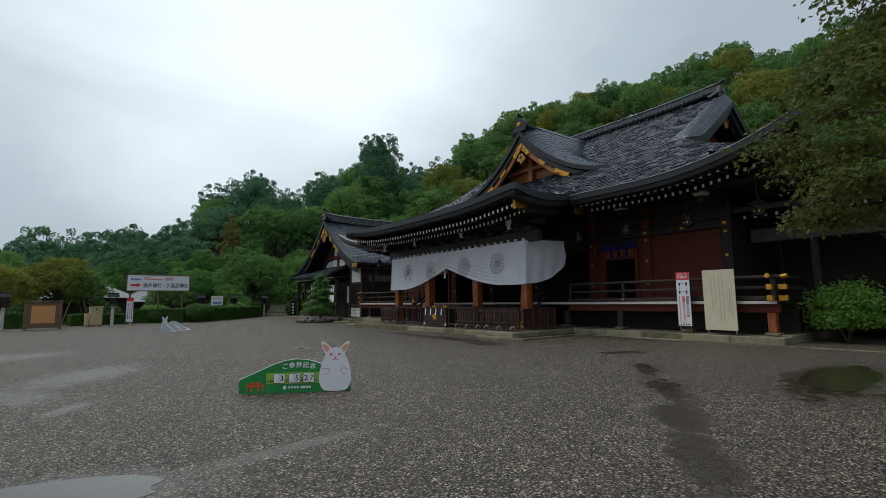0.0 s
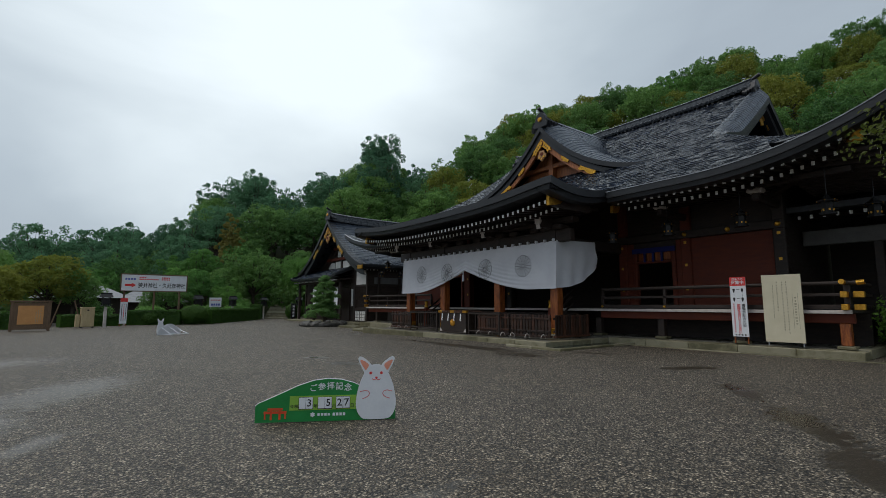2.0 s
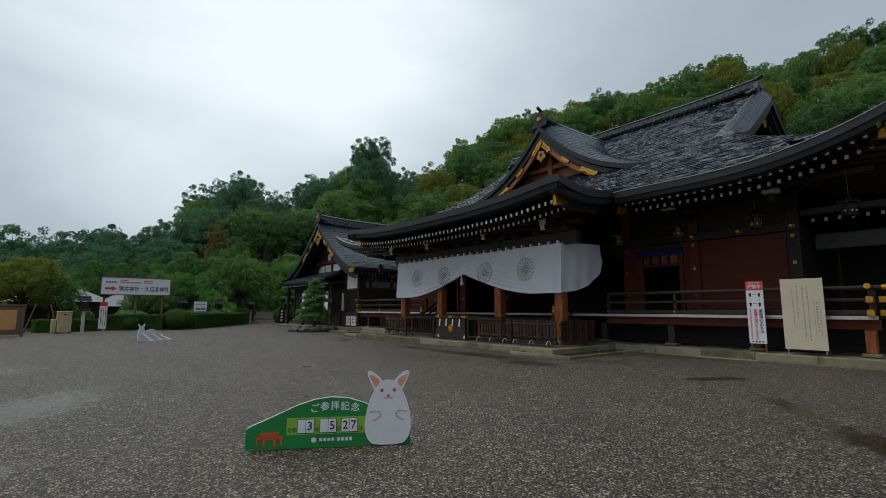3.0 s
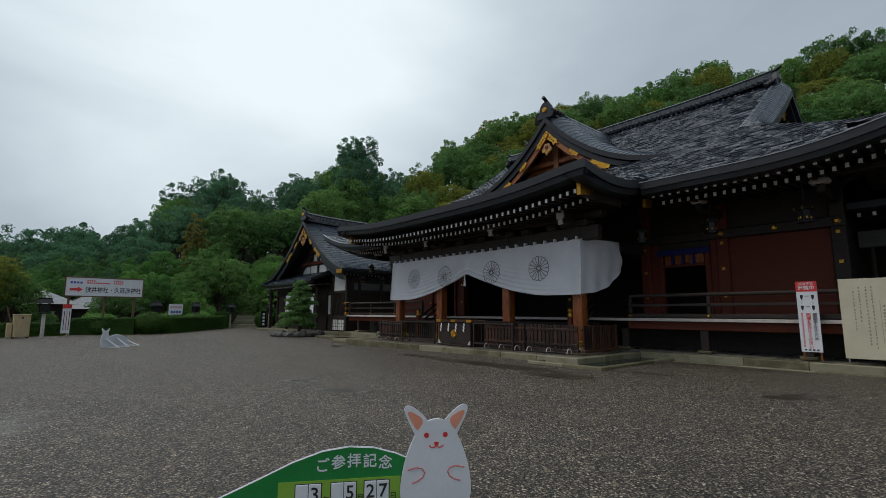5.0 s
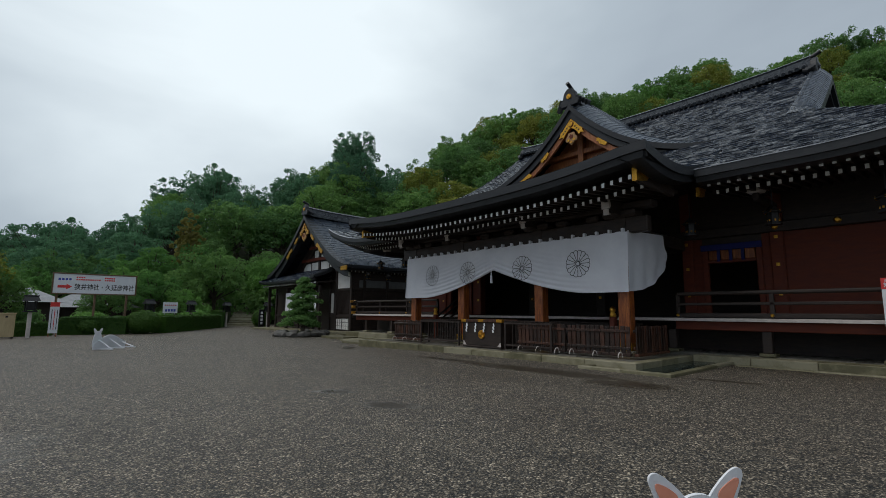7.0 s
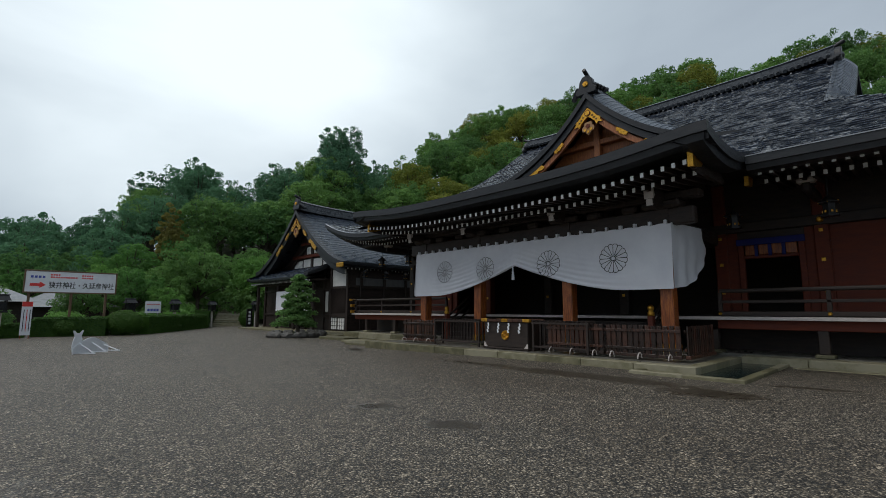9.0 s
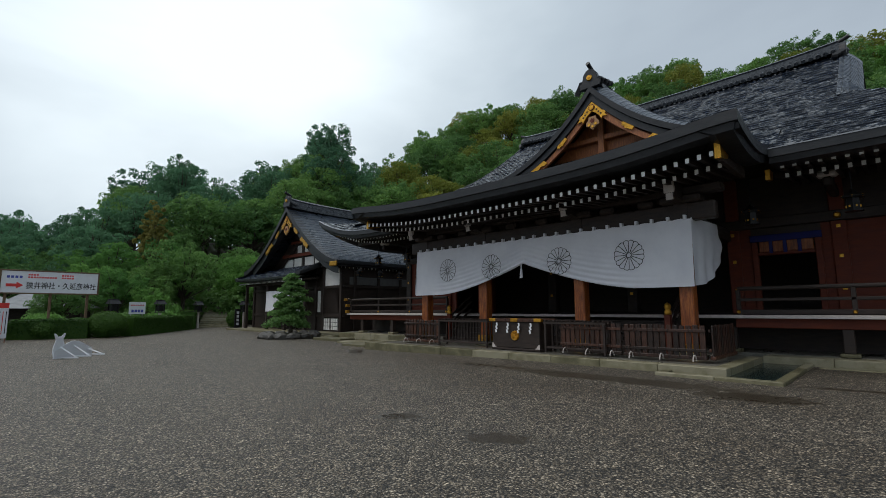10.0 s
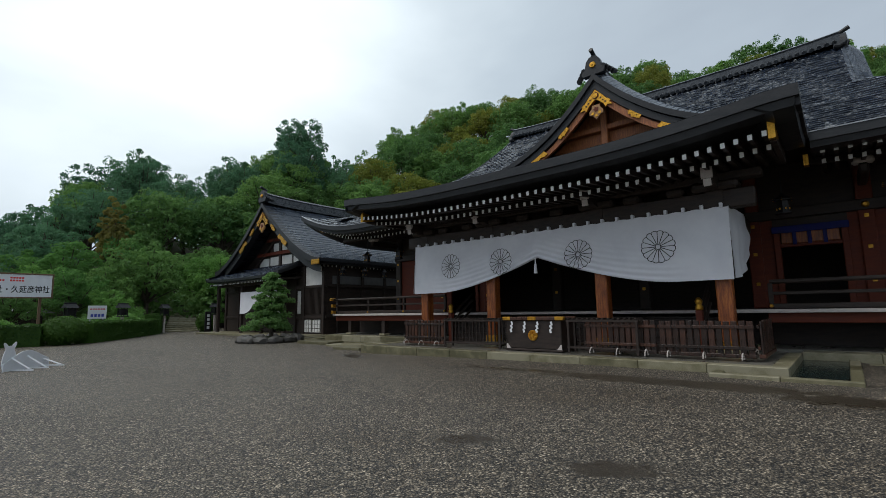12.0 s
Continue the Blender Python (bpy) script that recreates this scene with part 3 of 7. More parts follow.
for s in (-1, 1):
    part("verge", verge(s, GX - 0.02, GX + 0.5, -0.02, 0.26), M_COPPER, gable)
    part("verge", verge(s, GX + 0.08, GX + 0.6, 0.26, 0.62), M_COPPER, gable)
    part("bargeboard", verge(s, GX + 0.16, GX + 0.3, 0.62, 1.0), M_GABLEWOOD, gable)
wall_pts = [(CY + s * k, gable_z(s) - 0.4) for k, s in [(-1, v) for v in frange(5.6, 0, 20)] + [(1, v) for v in frange(0.01, 5.6, 20)]]
part("gable_wall", prism(wall_pts + [(CY + 5.6, 7.2), (CY - 5.6, 7.2)], GX + 1.15, GX + 1.3), M_GABLEWOOD, gable, "orange-brown timber gable wall")
part("gable_beam", B((GX + 0.9, GX + 1.17, CY - 4.6, CY + 4.6, 7.8, 8.1), bevel=0.02), M_GABLEWOOD, gable)
part("gable_beam", B((GX + 0.85, GX + 1.17, CY - 2.3, CY + 2.3, 8.75, 8.98), bevel=0.02), M_GABLEWOOD, gable)
part("king_post", B((GX + 0.8, GX + 1.13, CY - 0.14, CY + 0.14, 8.1, 9.9), bevel=0.02), M_GABLEWOOD, gable)


def ridge(parent, x0, y0, x1, y1, z, h, w, steps=3):
    """A built-up ridge of stacked courses between two points."""
    dx, dy = x1 - x0, y1 - y0
    n = Vector((-dy, dx)).normalized()
    prof = [(-w, 0)]
    for i in range(steps):
        prof += [(-w * (1 - 0.18 * i), h * (i + 0.0) / (steps + 1)), (-w * (1 - 0.18 * i), h * (i + 0.85) / (steps + 1))]
    prof += [(-w * 0.75, h * 0.82), (-w * 0.4, h * 0.97), (0, h)]
    prof = prof + [(-a, b) for a, b in prof[-2::-1]]
    rows = []
    for t in frange(0, 1, 24):
        sag = 0.17 * (2 * t - 1) ** 4
        rows.append([(x0 + dx * t + n.x * a, y0 + dy * t + n.y * a, z + sag + b) for a, b in prof])
    bm = grid_sheet(rows)
    for k in (0, -1):
        bm.verts.ensure_lookup_table()
        m = len(prof)
        bm.faces.new(bm.verts[0:m] if k == 0 else bm.verts[-m:])
    return part("ridge", bm, M_RIDGE, parent, "dark stacked ridge with a rounded cap")


def finial(parent, x, y, z, size, turn, gilded=True):
    """Ridge-end ornament: shouldered body, gilt disc, scrolls and a raised tube."""
    o = [(-0.55, 0), (-0.62, 0.25), (-0.45, 0.4), (-0.36, 0.8), (-0.2, 1.0), (0, 1.08), (0.2, 1.0), (0.36, 0.8), (0.45, 0.4), (0.62, 0.25), (0.55, 0)]
    bm = prism([(a * size, b * size) for a, b in o], -0.16 * size, 0.16 * size, "x")
    bmesh.ops.bevel(bm, geom=bm.edges[:], offset=0.03 * size, segments=1, affect="EDGES")
    ob = part("ridge_ornament", bm, M_COPPER, parent, "dark ridge-end ornament with a gilt disc")
    ob.matrix_basis = pose(x, y, z, 0, 0, turn)
    d = bmesh.new()
    rod(d, (-0.17 * size, 0, 0.55 * size), (-0.23 * size, 0, 0.55 * size), 0.17 * size, 0.14 * size, 14)
    rod(d, (-0.22 * size, 0, 0.55 * size), (-0.26 * size, 0, 0.55 * size), 0.06 * size, 0.05 * size, 10)
    part("crest", d, M_GOLD if gilded else M_RIDGE, ob, "round crest")
    d = bmesh.new()
    rod(d, (0.3 * size, 0, 1.05 * size), (-0.3 * size, 0, 1.32 * size), 0.10 * size, 0.11 * size, 12)
    part("horn", d, M_COPPER, ob)
    for s in (-1, 1):
        d = bmesh.new()
        for k in range(4):
            rod(d, (-0.12 * size + 0.1 * k * size, s * (0.5 + 0.13 * k) * size, 0.35 * size - 0.1 * k * size), (0.1 * size + 0.1 * k * size, s * (0.56 + 0.13 * k) * size, (0.4 - 0.1 * k) * size), 0.15 * size, 0.12 * size, 8)
        part("scroll", d, M_COPPER, ob)
    return ob


ridge(gable, GX + 0.5, CY, 25.2, CY, 10.86, 0.5, 0.3)
finial(gable, GX + 0.15, CY, 10.85, 0.8, 0)
ridge(roof, RX, E0 + GB + 0.12, RX, E1 - GB - 0.12, rise(RX - EX) + EZ - 0.24, 0.6, 0.42, 3)
finial(roof, RX, E0 + GB + 0.02, rise(RX - EX) + EZ - 0.42, 0.8, 90, False)
finial(roof, RX, E1 - GB - 0.02, rise(RX - EX) + EZ - 0.42, 0.8, -90, False)


for sx in (-1, 1):
    bm = bmesh.new()
    for y in frange(E0 + GB + 0.3, E1 - GB - 0.3, 62):
        k = (2 * (y - CY) / (E1 - E0 - 2 * GB)) ** 4
        z = rise(RX - EX) + EZ - 0.22 + 0.17 * k
        rod(bm, (RX + sx * 0.36, y, z + 0.10), (RX + sx * 0.60, y, z - 0.04), 0.085, n=8)
    tagged(part("tile_course", bm, M_RIDGE, roof), "row of rounded tile ends under the ridge", kind="stuff")


def curl(x):
    """How far the roofing curls down from the slope to the verge of a side gable."""
    return 0.06 + 0.60 * smooth01((RX - EX - GB + 0.5 - abs(x - RX)) / 2.2)


# side gables of the main roof
for yy, s in ((E0 + GB, 1), (E1 - GB, -1)):
    top = [(x, EZ + rise(min(x - EX, 2 * RX - EX - x)) - 0.7) for x in frange(EX + GB - 0.4, 2 * RX - EX - GB + 0.4, 30)]
    part("gable_wall", prism(top + [(2 * RX - EX - GB + 0.4, EZ + rise(GB) - 0.5), (EX + GB - 0.4, EZ + rise(GB) - 0.5)], yy + s * 1.0, yy + s * 1.15, "y"), M_GABLEWOOD, roof)
    rows = []
    for x in frange(EX + GB - 0.6, 2 * RX - EX - GB + 0.6, 48):
        z = EZ + rise(min(x - EX, 2 * RX - EX - x)) - curl(x)
        y = yy - s * 0.5
        rows.append([(x, y + s * 0.3, z - 0.02), (x, y - s * 0.02, z + 0.03), (x, y - s * 0.02, z - 0.28), (x, y + s * 0.12, z - 0.28), (x, y + s * 0.12, z - 0.58), (x, y + s * 0.5, z - 0.58)])
    part("verge", grid_sheet(rows), M_COPPER, roof)
    # roofing that curls over from the slope down to the verge, front and back
    for side in (1, -1):
        rows = []
        for d, up in courses(RX - EX - GB + 0.5, 0.17):
            dd = d + GB - 0.5
            x = EX + dd if side > 0 else 2 * RX - EX - dd
            inner, outer = 0.13, -0.53
            rows.append([(x, yy + s * (inner + (outer - inner) * t), EZ + rise(dd) + up * 0.7 + 0.02 - curl(x) * t ** 1.8) for t in frange(0, 1, 14)])
        part("verge_roll", grid_sheet(rows), M_ROOFX, roof)

# ---- rafters: two tiers, dark with white ends ----


def rafter_mesh(length, w, h, slope):
    bm = B((0, length, -w / 2, w / 2, -h, 0))
    for v in bm.verts:
        v.co.z += v.co.x * slope
    for f in bm.faces:
        if f.normal.x < -0.9:
            f.material_index = 1
    me = mesh_of(bm, "rafter")
    me.materials.append(M_DARKWOOD)
    me.materials.append(M_RAFTEREND)
    return me


R_UP, R_LOW = rafter_mesh(2.2, 0.082, 0.115, 0.10), rafter_mesh(2.2, 0.082, 0.115, 0.10)
for i in range(51):
    y = K0 + 0.62 + i * (K1 - K0 - 1.24) / 50
    z = porch_z(KX, y) - PTHICK - 0.12
    for dx, dz in ((0.42, -0.1), (1.05, -0.22)):
        ob = part("rafter", R_UP, None, porch_roof)
        ob.matrix_basis = pose(KX + dx, y, z + dz)
for ya, yb in ((E0 + 1.0, K0 - 0.2), (K1 + 0.2, E1 - 1.0)):
    n = int((yb - ya) / 0.245)
    for i in range(n + 1):
        y = ya + i * 0.245
        z = main_z(EX, y) - THICK + 0.12
        for dx, dz in ((0.42, -0.08), (1.1, -0.18)):
            ob = part("rafter", R_LOW, None, roof)
            ob.matrix_basis = pose(EX + dx, y, z + dz)
for i in range(24):
    x = EX + 1.2 + i * 0.3
    ob = part("rafter", R_LOW, None, roof)
    ob.matrix_basis = pose(x, E0 + 0.45, main_z(x, E0) - THICK - 0.1, 0, 0, 90)

# ---- stone base ----
base = thing("stone_base", label="low stone base with long granite kerb blocks", category="stone base", kind="structure")
part("paving", B((KX + 0.55, 15.7, K0 + 0.92, K1 - 0.92, 0.0, 0.275)), M_PAVE, base)
part("paving", B((15.72, 36.6, 4.75, 30.6, 0.0, 0.335)), M_PAVE, base)


def kerb_run(x0, x1, y0, y1, z0, z1, n, along):
    for i in range(n):
        a, b = i / n, (i + 1) / n
        if along == "y":
            bm = B((x0, x1, y0 + (y1 - y0) * a + 0.004, y0 + (y1 - y0) * b - 0.004, z0, z1), bevel=0.012)
        else:
            bm = B((x0 + (x1 - x0) * a + 0.004, x0 + (x1 - x0) * b - 0.004, y0, y1, z0, z1), bevel=0.012)
        part("kerb_stone", bm, M_STONE, base)


kerb_run(11.78, 12.12, 11.65, 23.75, -0.05, 0.30, 9, "y")
kerb_run(12.12, 15.15, 11.65, 11.95, -0.05, 0.296, 3, "x")
kerb_run(12.12, 15.15, 23.45, 23.75, -0.05, 0.296, 3, "x")
kerb_run(15.15, 15.75, 4.7, 11.65, -0.05, 0.32, 5, "y")
kerb_run(15.15, 15.75, 23.75, 30.6, -0.05, 0.32, 5, "y")
kerb_run(15.75, 22.0, 4.7, 5.0, -0.05, 0.355, 4, "x")
# drain beside the porch: a frame of pale stone round dark water
kerb_run(11.22, 11.40, 10.63, 12.86, 0.0, 0.20, 2, "y")
kerb_run(11.40, 15.15, 10.63, 10.81, 0.0, 0.198, 3, "x")
kerb_run(11.40, 11.78, 12.68, 12.86, 0.0, 0.196, 1, "x")
# flat kerb line along the hall's foot
kerb_run(14.72, 14.9, -4.0, 10.5, 0.0, 0.155, 9, "y")
kerb_run(14.72, 14.9, 24.0, 33.0, -0.05, 0.10, 6, "y")

# ---- hall body ----
DECK = 1.33
for k in ((18.2, 18.4, 7.0, 10.1, DECK, 5.6), (18.2, 18.4, 25.3, 28.4, DECK, 5.6), (18.2, 18.4, 10.1, 12.6, 3.2, 5.6), (18.2, 18.4, 22.8, 25.3, 3.2, 5.6),
          (18.41, 33.0, 7.0, 7.2, 0.3, 5.6), (18.41, 33.0, 28.2, 28.4, 0.3, 5.6), (33.01, 33.2, 7.0, 28.4, 0.3, 5.6), (18.2, 18.4, 12.6, 22.8, 3.6, 5.6),
          (23.0, 23.2, 7.21, 28.19, 0.3, 5.6)):
    part("wall", B(k), M_DARKWOOD, hall, "dark timber wall")
part("inner_floor", B((18.0, 33.0, 5.6, 29.8, DECK - 0.12, DECK - 0.02)), M_DARKWOOD, hall)
part("inner_ceiling", B((15.9, 33.0, 4.8, 30.2, 5.62, 5.7)), M_DARKWOOD, hall)

# ---- porch posts, beams, curtain ----
PX = 13.9
POSTS = [12.90, 15.85, 19.55, 22.5]
for y in POSTS:
    part("post", B((PX - 0.17, PX + 0.17, y - 0.17, y + 0.17, 0.42, 3.7), bevel=0.03), M_BROWNWOOD, hall, "square brown timber porch post")
    # same post: its top is dark timber to paint in the porch shade
    part("post_shaded_top", B((PX - 0.17, PX + 0.17, y - 0.17, y + 0.17, 3.7, 4.35)), M_DARKWOOD, hall)
    part("post_stone", B((PX - 0.27, PX + 0.27, y - 0.27, y + 0.27, 0.27, 0.42), bevel=0.02), M_STONE, hall)
    bm = B((PX - 0.2, PX + 0.2, y - 0.2, y + 0.2, 0.42, 0.62), bevel=0.01)
    part("post_shoe", bm, M_GOLD, hall)
part("porch_beam", B((PX - 0.15, PX + 0.15, POSTS[0] - 0.8, POSTS[3] + 0.8, 3.75, 4.2), bevel=0.03), M_DARKWOOD, hall, "dark carved porch beam")
part("porch_beam", B((PX - 0.2, PX + 0.2, K0 + 0.9, K1 - 0.9, 4.42, 4.62), bevel=0.03), M_DARKWOOD, hall)
for y in POSTS:
    part("porch_tie", B((PX, 18.3, y - 0.14, y + 0.14, 3.6, 4.0), bevel=0.03), M_DARKWOOD, hall)
    part("bracket", B((PX - 0.3, PX + 0.3, y - 0.5, y + 0.5, 4.2, 4.42), bevel=0.06), M_DARKWOOD, hall)


CLOTH0, CLOTH1 = 12.64, 22.84


def cloth_bottom(y):
    """Lower hem: gathered up in the middle, falling in two soft swags."""
    s = (y - CY) / 5.2
    return 2.05 + 0.92 * max(0.0, 1 - abs(s) / 0.72) ** 1.55


def cloth_x(y, z):
    """The front face of the curtain: shallow folds run along the scalloped hem and gather at the raised middle."""
    s = abs(y - CY) / 5.1
    zb = cloth_bottom(y)
    v = min(1.0, max(0.0, (z - 3.78) / (zb - 3.78)))
    g = max(0.0, 1 - s / 0.85) * v ** 2.2
    wave = math.sin((z - zb) * 40 + 1.6 * noise.noise(Vector((y * 0.8, z * 0.8, 7))))
    fold = 0.045 * g * wave + 0.02 * noise.noise(Vector((y * 0.9, z * 1.2, 3)))
    return PX - 0.24 - fold - 0.08 * v


def curtain():
    rows = []
    n = 150
    for i in range(n + 1):
        y = CLOTH0 + (CLOTH1 - CLOTH0) * i / n
        zb = cloth_bottom(y)
        row = []
        for k in range(81):
            v = k / 80
            z = 3.78 + (zb - 3.78) * v
            row.append((cloth_x(y, z), y, z - 0.012 * math.sin(y * 14) * (1 - v)))
        rows.append(row)
    return grid_sheet(rows)


def curtain_side(y, s):
    rows = []
    for i in range(31):
        u = i / 30
        row = []
        zb = 2.07 + 0.75 * u ** 2.6
        for k in range(21):
            v = k / 20
            z = 3.80 + 0.1 * u + (zb - 3.8) * v
            x = PX - 0.25 + 2.35 * u - 0.10 * v * (1 - u)
            row.append((x, y - s * (0.08 * v * u + 0.03 * math.sin(u * 20 + v * 2) * v + 0.05 * math.sin(v * 9 - u * 4) * u * v), z))
        rows.append(row)
    return grid_sheet(rows)


curtain_ob = thing("shrine_curtain", label="wide white cloth curtain with four black flower crests", category="curtain")
part("cloth", curtain(), M_CLOTH, curtain_ob, smooth=True)
part("side_cloth", curtain_side(CLOTH0, 1), M_CLOTH, curtain_ob, smooth=True)
part("side_cloth", curtain_side(CLOTH1, -1), M_CLOTH, curtain_ob, smooth=True)
loop = mesh_of(B((PX - 0.27, PX - 0.14, -0.035, 0.035, 3.76, 3.88), bevel=0.008), "loop")
loop.materials.append(M_CLOTH)
for i in range(25):
    ob = part("loop", loop, None, curtain_ob)
    ob.matrix_basis = pose(0, CLOTH0 + 0.15 + i * (CLOTH1 - CLOTH0 - 0.3) / 24, 0)


def crest_mesh(r, y0, z0):
    """Sixteen rounded petals drawn as thin lines round a small ring, lying on the cloth."""
    bm = bmesh.new()

    def stroke(pts, w=0.015, close=False):
        q = pts + pts[:1] if close else pts
        for (a, b), (c, d) in zip(q, q[1:]):
            t = Vector((c - a, d - b)).normalized() * w
            nx, ny = -t.y * 0.6, t.x * 0.6
            vs = [bm.verts.new((0, a + nx, b + ny)), bm.verts.new((0, c + nx, d + ny)), bm.verts.new((0, c - nx, d - ny)), bm.verts.new((0, a - nx, b - ny))]
            bm.faces.new(vs)
    n = 16
    for i in range(n):
        a0, a1 = 2 * math.pi * i / n, 2 * math.pi * (i + 1) / n
        stroke([(q * r * math.cos(a0), q * r * math.sin(a0)) for q in frange(0.16, 0.91, 10)])
        am = (a0 + a1) / 2
        pts = []
        for k in range(9):
            f = -1 + 2 * k / 8
            ang = am + f * (a1 - a0) / 2
            rr = r * (0.91 + 0.09 * math.sqrt(max(0.0, 1 - f * f)))
            pts.append((rr * math.cos(ang), rr * math.sin(ang)))
        stroke(pts)
    stroke([(0.16 * r * math.cos(2 * math.pi * k / 20), 0.16 * r * math.sin(2 * math.pi * k / 20)) for k in range(20)], close=True)
    for v in bm.verts:
        v.co.x = cloth_x(y0 + v.co.y, z0 + v.co.z) - 0.012
    bmesh.ops.solidify(bm, geom=bm.faces[:], thickness=0.003)
    me = mesh_of(bm, "crest")
    me.materials.append(M_INK)
    return me


for y in (14.25, 16.40, 19.03, 21.12):
    ob = part("flower_crest", crest_mesh(0.415, y, 2.96), None, curtain_ob, "black outlined sixteen-petal crest")
    ob.matrix_basis = pose(0, y, 2.96)
bm = bmesh.new()
rod(bm, (PX - 0.4, CY + 0.02, 2.97), (PX - 0.4, CY + 0.02, 2.78), 0.02)
rod(bm, (PX - 0.4, CY + 0.02, 2.78), (PX - 0.4, CY + 0.02, 2.50), 0.035, 0.055, 12)
part("tassel", bm, M_CLOTH, curtain_ob, "white cord tassel")

# ---- veranda ----
V0, V1 = 4.95, 30.45


def veranda(y0, y1):
    part("deck_edge", B((15.5, 15.62, y0, y1, DECK - 0.09, DECK), bevel=0.008), M_EDGEWHITE, hall, "pale weathered deck edge")
    part("deck", B((15.63, 18.2, y0, y1, DECK - 0.07, DECK - 0.005)), M_DARKWOOD, hall)
    part("deck_beam", B((15.72, 15.9, y0, y1, DECK - 0.34, DECK - 0.09), bevel=0.015), M_REDWOOD, hall)


veranda(V0, 12.3)
veranda(23.1, V1)
part("deck", B((15.63, 18.2, 12.3, 23.1, DECK - 0.07, DECK - 0.005)), M_DARKWOOD, hall)
part("deck_edge", B((15.5, 15.62, 12.3, 23.1, DECK - 0.09, DECK), bevel=0.008), M_EDGEWHITE, hall)
for y in [5.15 + i * 2.42 for i in range(11)]:
    part("deck_post", B((15.7, 15.92, y - 0.11, y + 0.11, 0.42, DECK - 0.34), bevel=0.015), M_BROWNWOOD if y < 6 else M_DARKWOOD, hall)
    part("post_stone", B((15.62, 16.0, y - 0.19, y + 0.19, 0.335, 0.42), bevel=0.015), M_STONE, hall)
part("foundation_board", B((17.2, 17.3, 4.9, 30.4, 0.335, DECK - 0.1)), M_DARKWOOD, hall)


def railing(y0, y1, capped):
    r = part("railing", B((15.68, 15.82, y0, y1, DECK + 0.02, DECK + 0.14), bevel=0.01), M_DARKWOOD, hall, "dark timber veranda railing with gilt caps")
    part("rail", B((15.7, 15.80, y0, y1, DECK + 0.36, DECK + 0.44), bevel=0.01), M_DARKWOOD, r)
    bm = bmesh.new()
    rod(bm, (15.75, y0 - (0.25 if capped < 0 else 0), DECK + 0.70), (15.75, y1 + (0.25 if capped > 0 else 0), DECK + 0.70), 0.055, n=10)
    part("rail", bm, M_DARKWOOD, r)
    n = max(2, round((y1 - y0) / 2.42))
    for i in range(n + 1):
        y = y0 + (y1 - y0) * i / n
        part("baluster", B((15.7, 15.8, y - 0.05, y + 0.05, DECK + 0.14, DECK + 0.66), bevel=0.01), M_DARKWOOD, r)
        d = bmesh.new()
        rod(d, (15.68, y, DECK + 0.08), (15.64, y, DECK + 0.08), 0.05, 0.03, 10)
        part("stud", d, M_GOLD, r)
    return r


rail_r = railing(V0 + 0.1, 12.2, -1)
rail_l = railing(23.2, V1 - 0.1, 1)
# gilt caps on the crossing rail ends at the corners
for y, s, r in ((V0 + 0.1, -1, rail_r), (V1 - 0.1, 1, rail_l)):
    for z in (0.08, 0.40):
        part("rail_cap", B((15.68, 15.84, *sorted((y + s * 0.12, y + s * 0.34)), DECK + z - 0.075, DECK + z + 0.075), bevel=0.01), M_GOLD, r, "gilt rail end cap")
        part("rail_cap", B((15.36, 15.56, *sorted((y - 0.07, y + 0.07)), DECK + z - 0.075, DECK + z + 0.075), bevel=0.01), M_GOLD, r, "gilt rail end cap")
        part("rail", B((15.5, 18.2, y - 0.05, y + 0.05, DECK + z - 0.05, DECK + z + 0.05), bevel=0.01), M_DARKWOOD, r)
    d = bmesh.new()
    rod(d, (15.75, y + s * 0.2, DECK + 0.70), (15.75, y + s * 0.36, DECK + 0.72), 0.066, n=12)
    part("rail_cap", d, M_GOLD, r, "gilt rail end cap")
    d = bmesh.new()
    rod(d, (15.42, y, DECK + 0.71), (15.28, y, DECK + 0.72), 0.066, n=12)
    part("rail_cap", d, M_GOLD, r, "gilt rail end cap")
    d = bmesh.new()
    rod(d, (15.4, y, DECK + 0.70), (18.2, y, DECK + 0.70), 0.055, n=10)
    part("rail", d, M_DARKWOOD, r)
    part("corner_post", B((15.69, 15.83, y - 0.07, y + 0.07, DECK, DECK + 0.64), bevel=0.01), M_DARKWOOD, r)

# ---- front wall: columns, doorway, panels ----
for y in (7.1, 10.1, 12.7, 16.04, 19.36, 22.7, 25.3, 28.3):
    part("column", B((18.0, 18.36, y - 0.18, y + 0.18, DECK, 5.6), bevel=0.03), M_REDWOOD if y in (10.1, 12.7, 22.7, 25.3) else M_DARKWOOD, hall)
    for z in (2.0, 2.9, 3.75):
        part("column_fitting", B((17.985, 18.02, y - 0.05, y + 0.05, z, z + 0.1), bevel=0.008), M_GOLD, hall)
part("panel", B((18.12, 18.19, 7.28, 9.92, DECK + 0.1, 3.95)), M_REDWOOD, hall, "red-brown plank wall panel")
part("panel", B((18.12, 18.19, 25.48, 28.12, DECK + 0.1, 3.95)), M_REDWOOD, hall, "red-brown plank wall panel")
part("lintel", B((17.95, 18.2, 6.9, 28.5, 3.95, 4.25), bevel=0.02), M_DARKWOOD, hall)

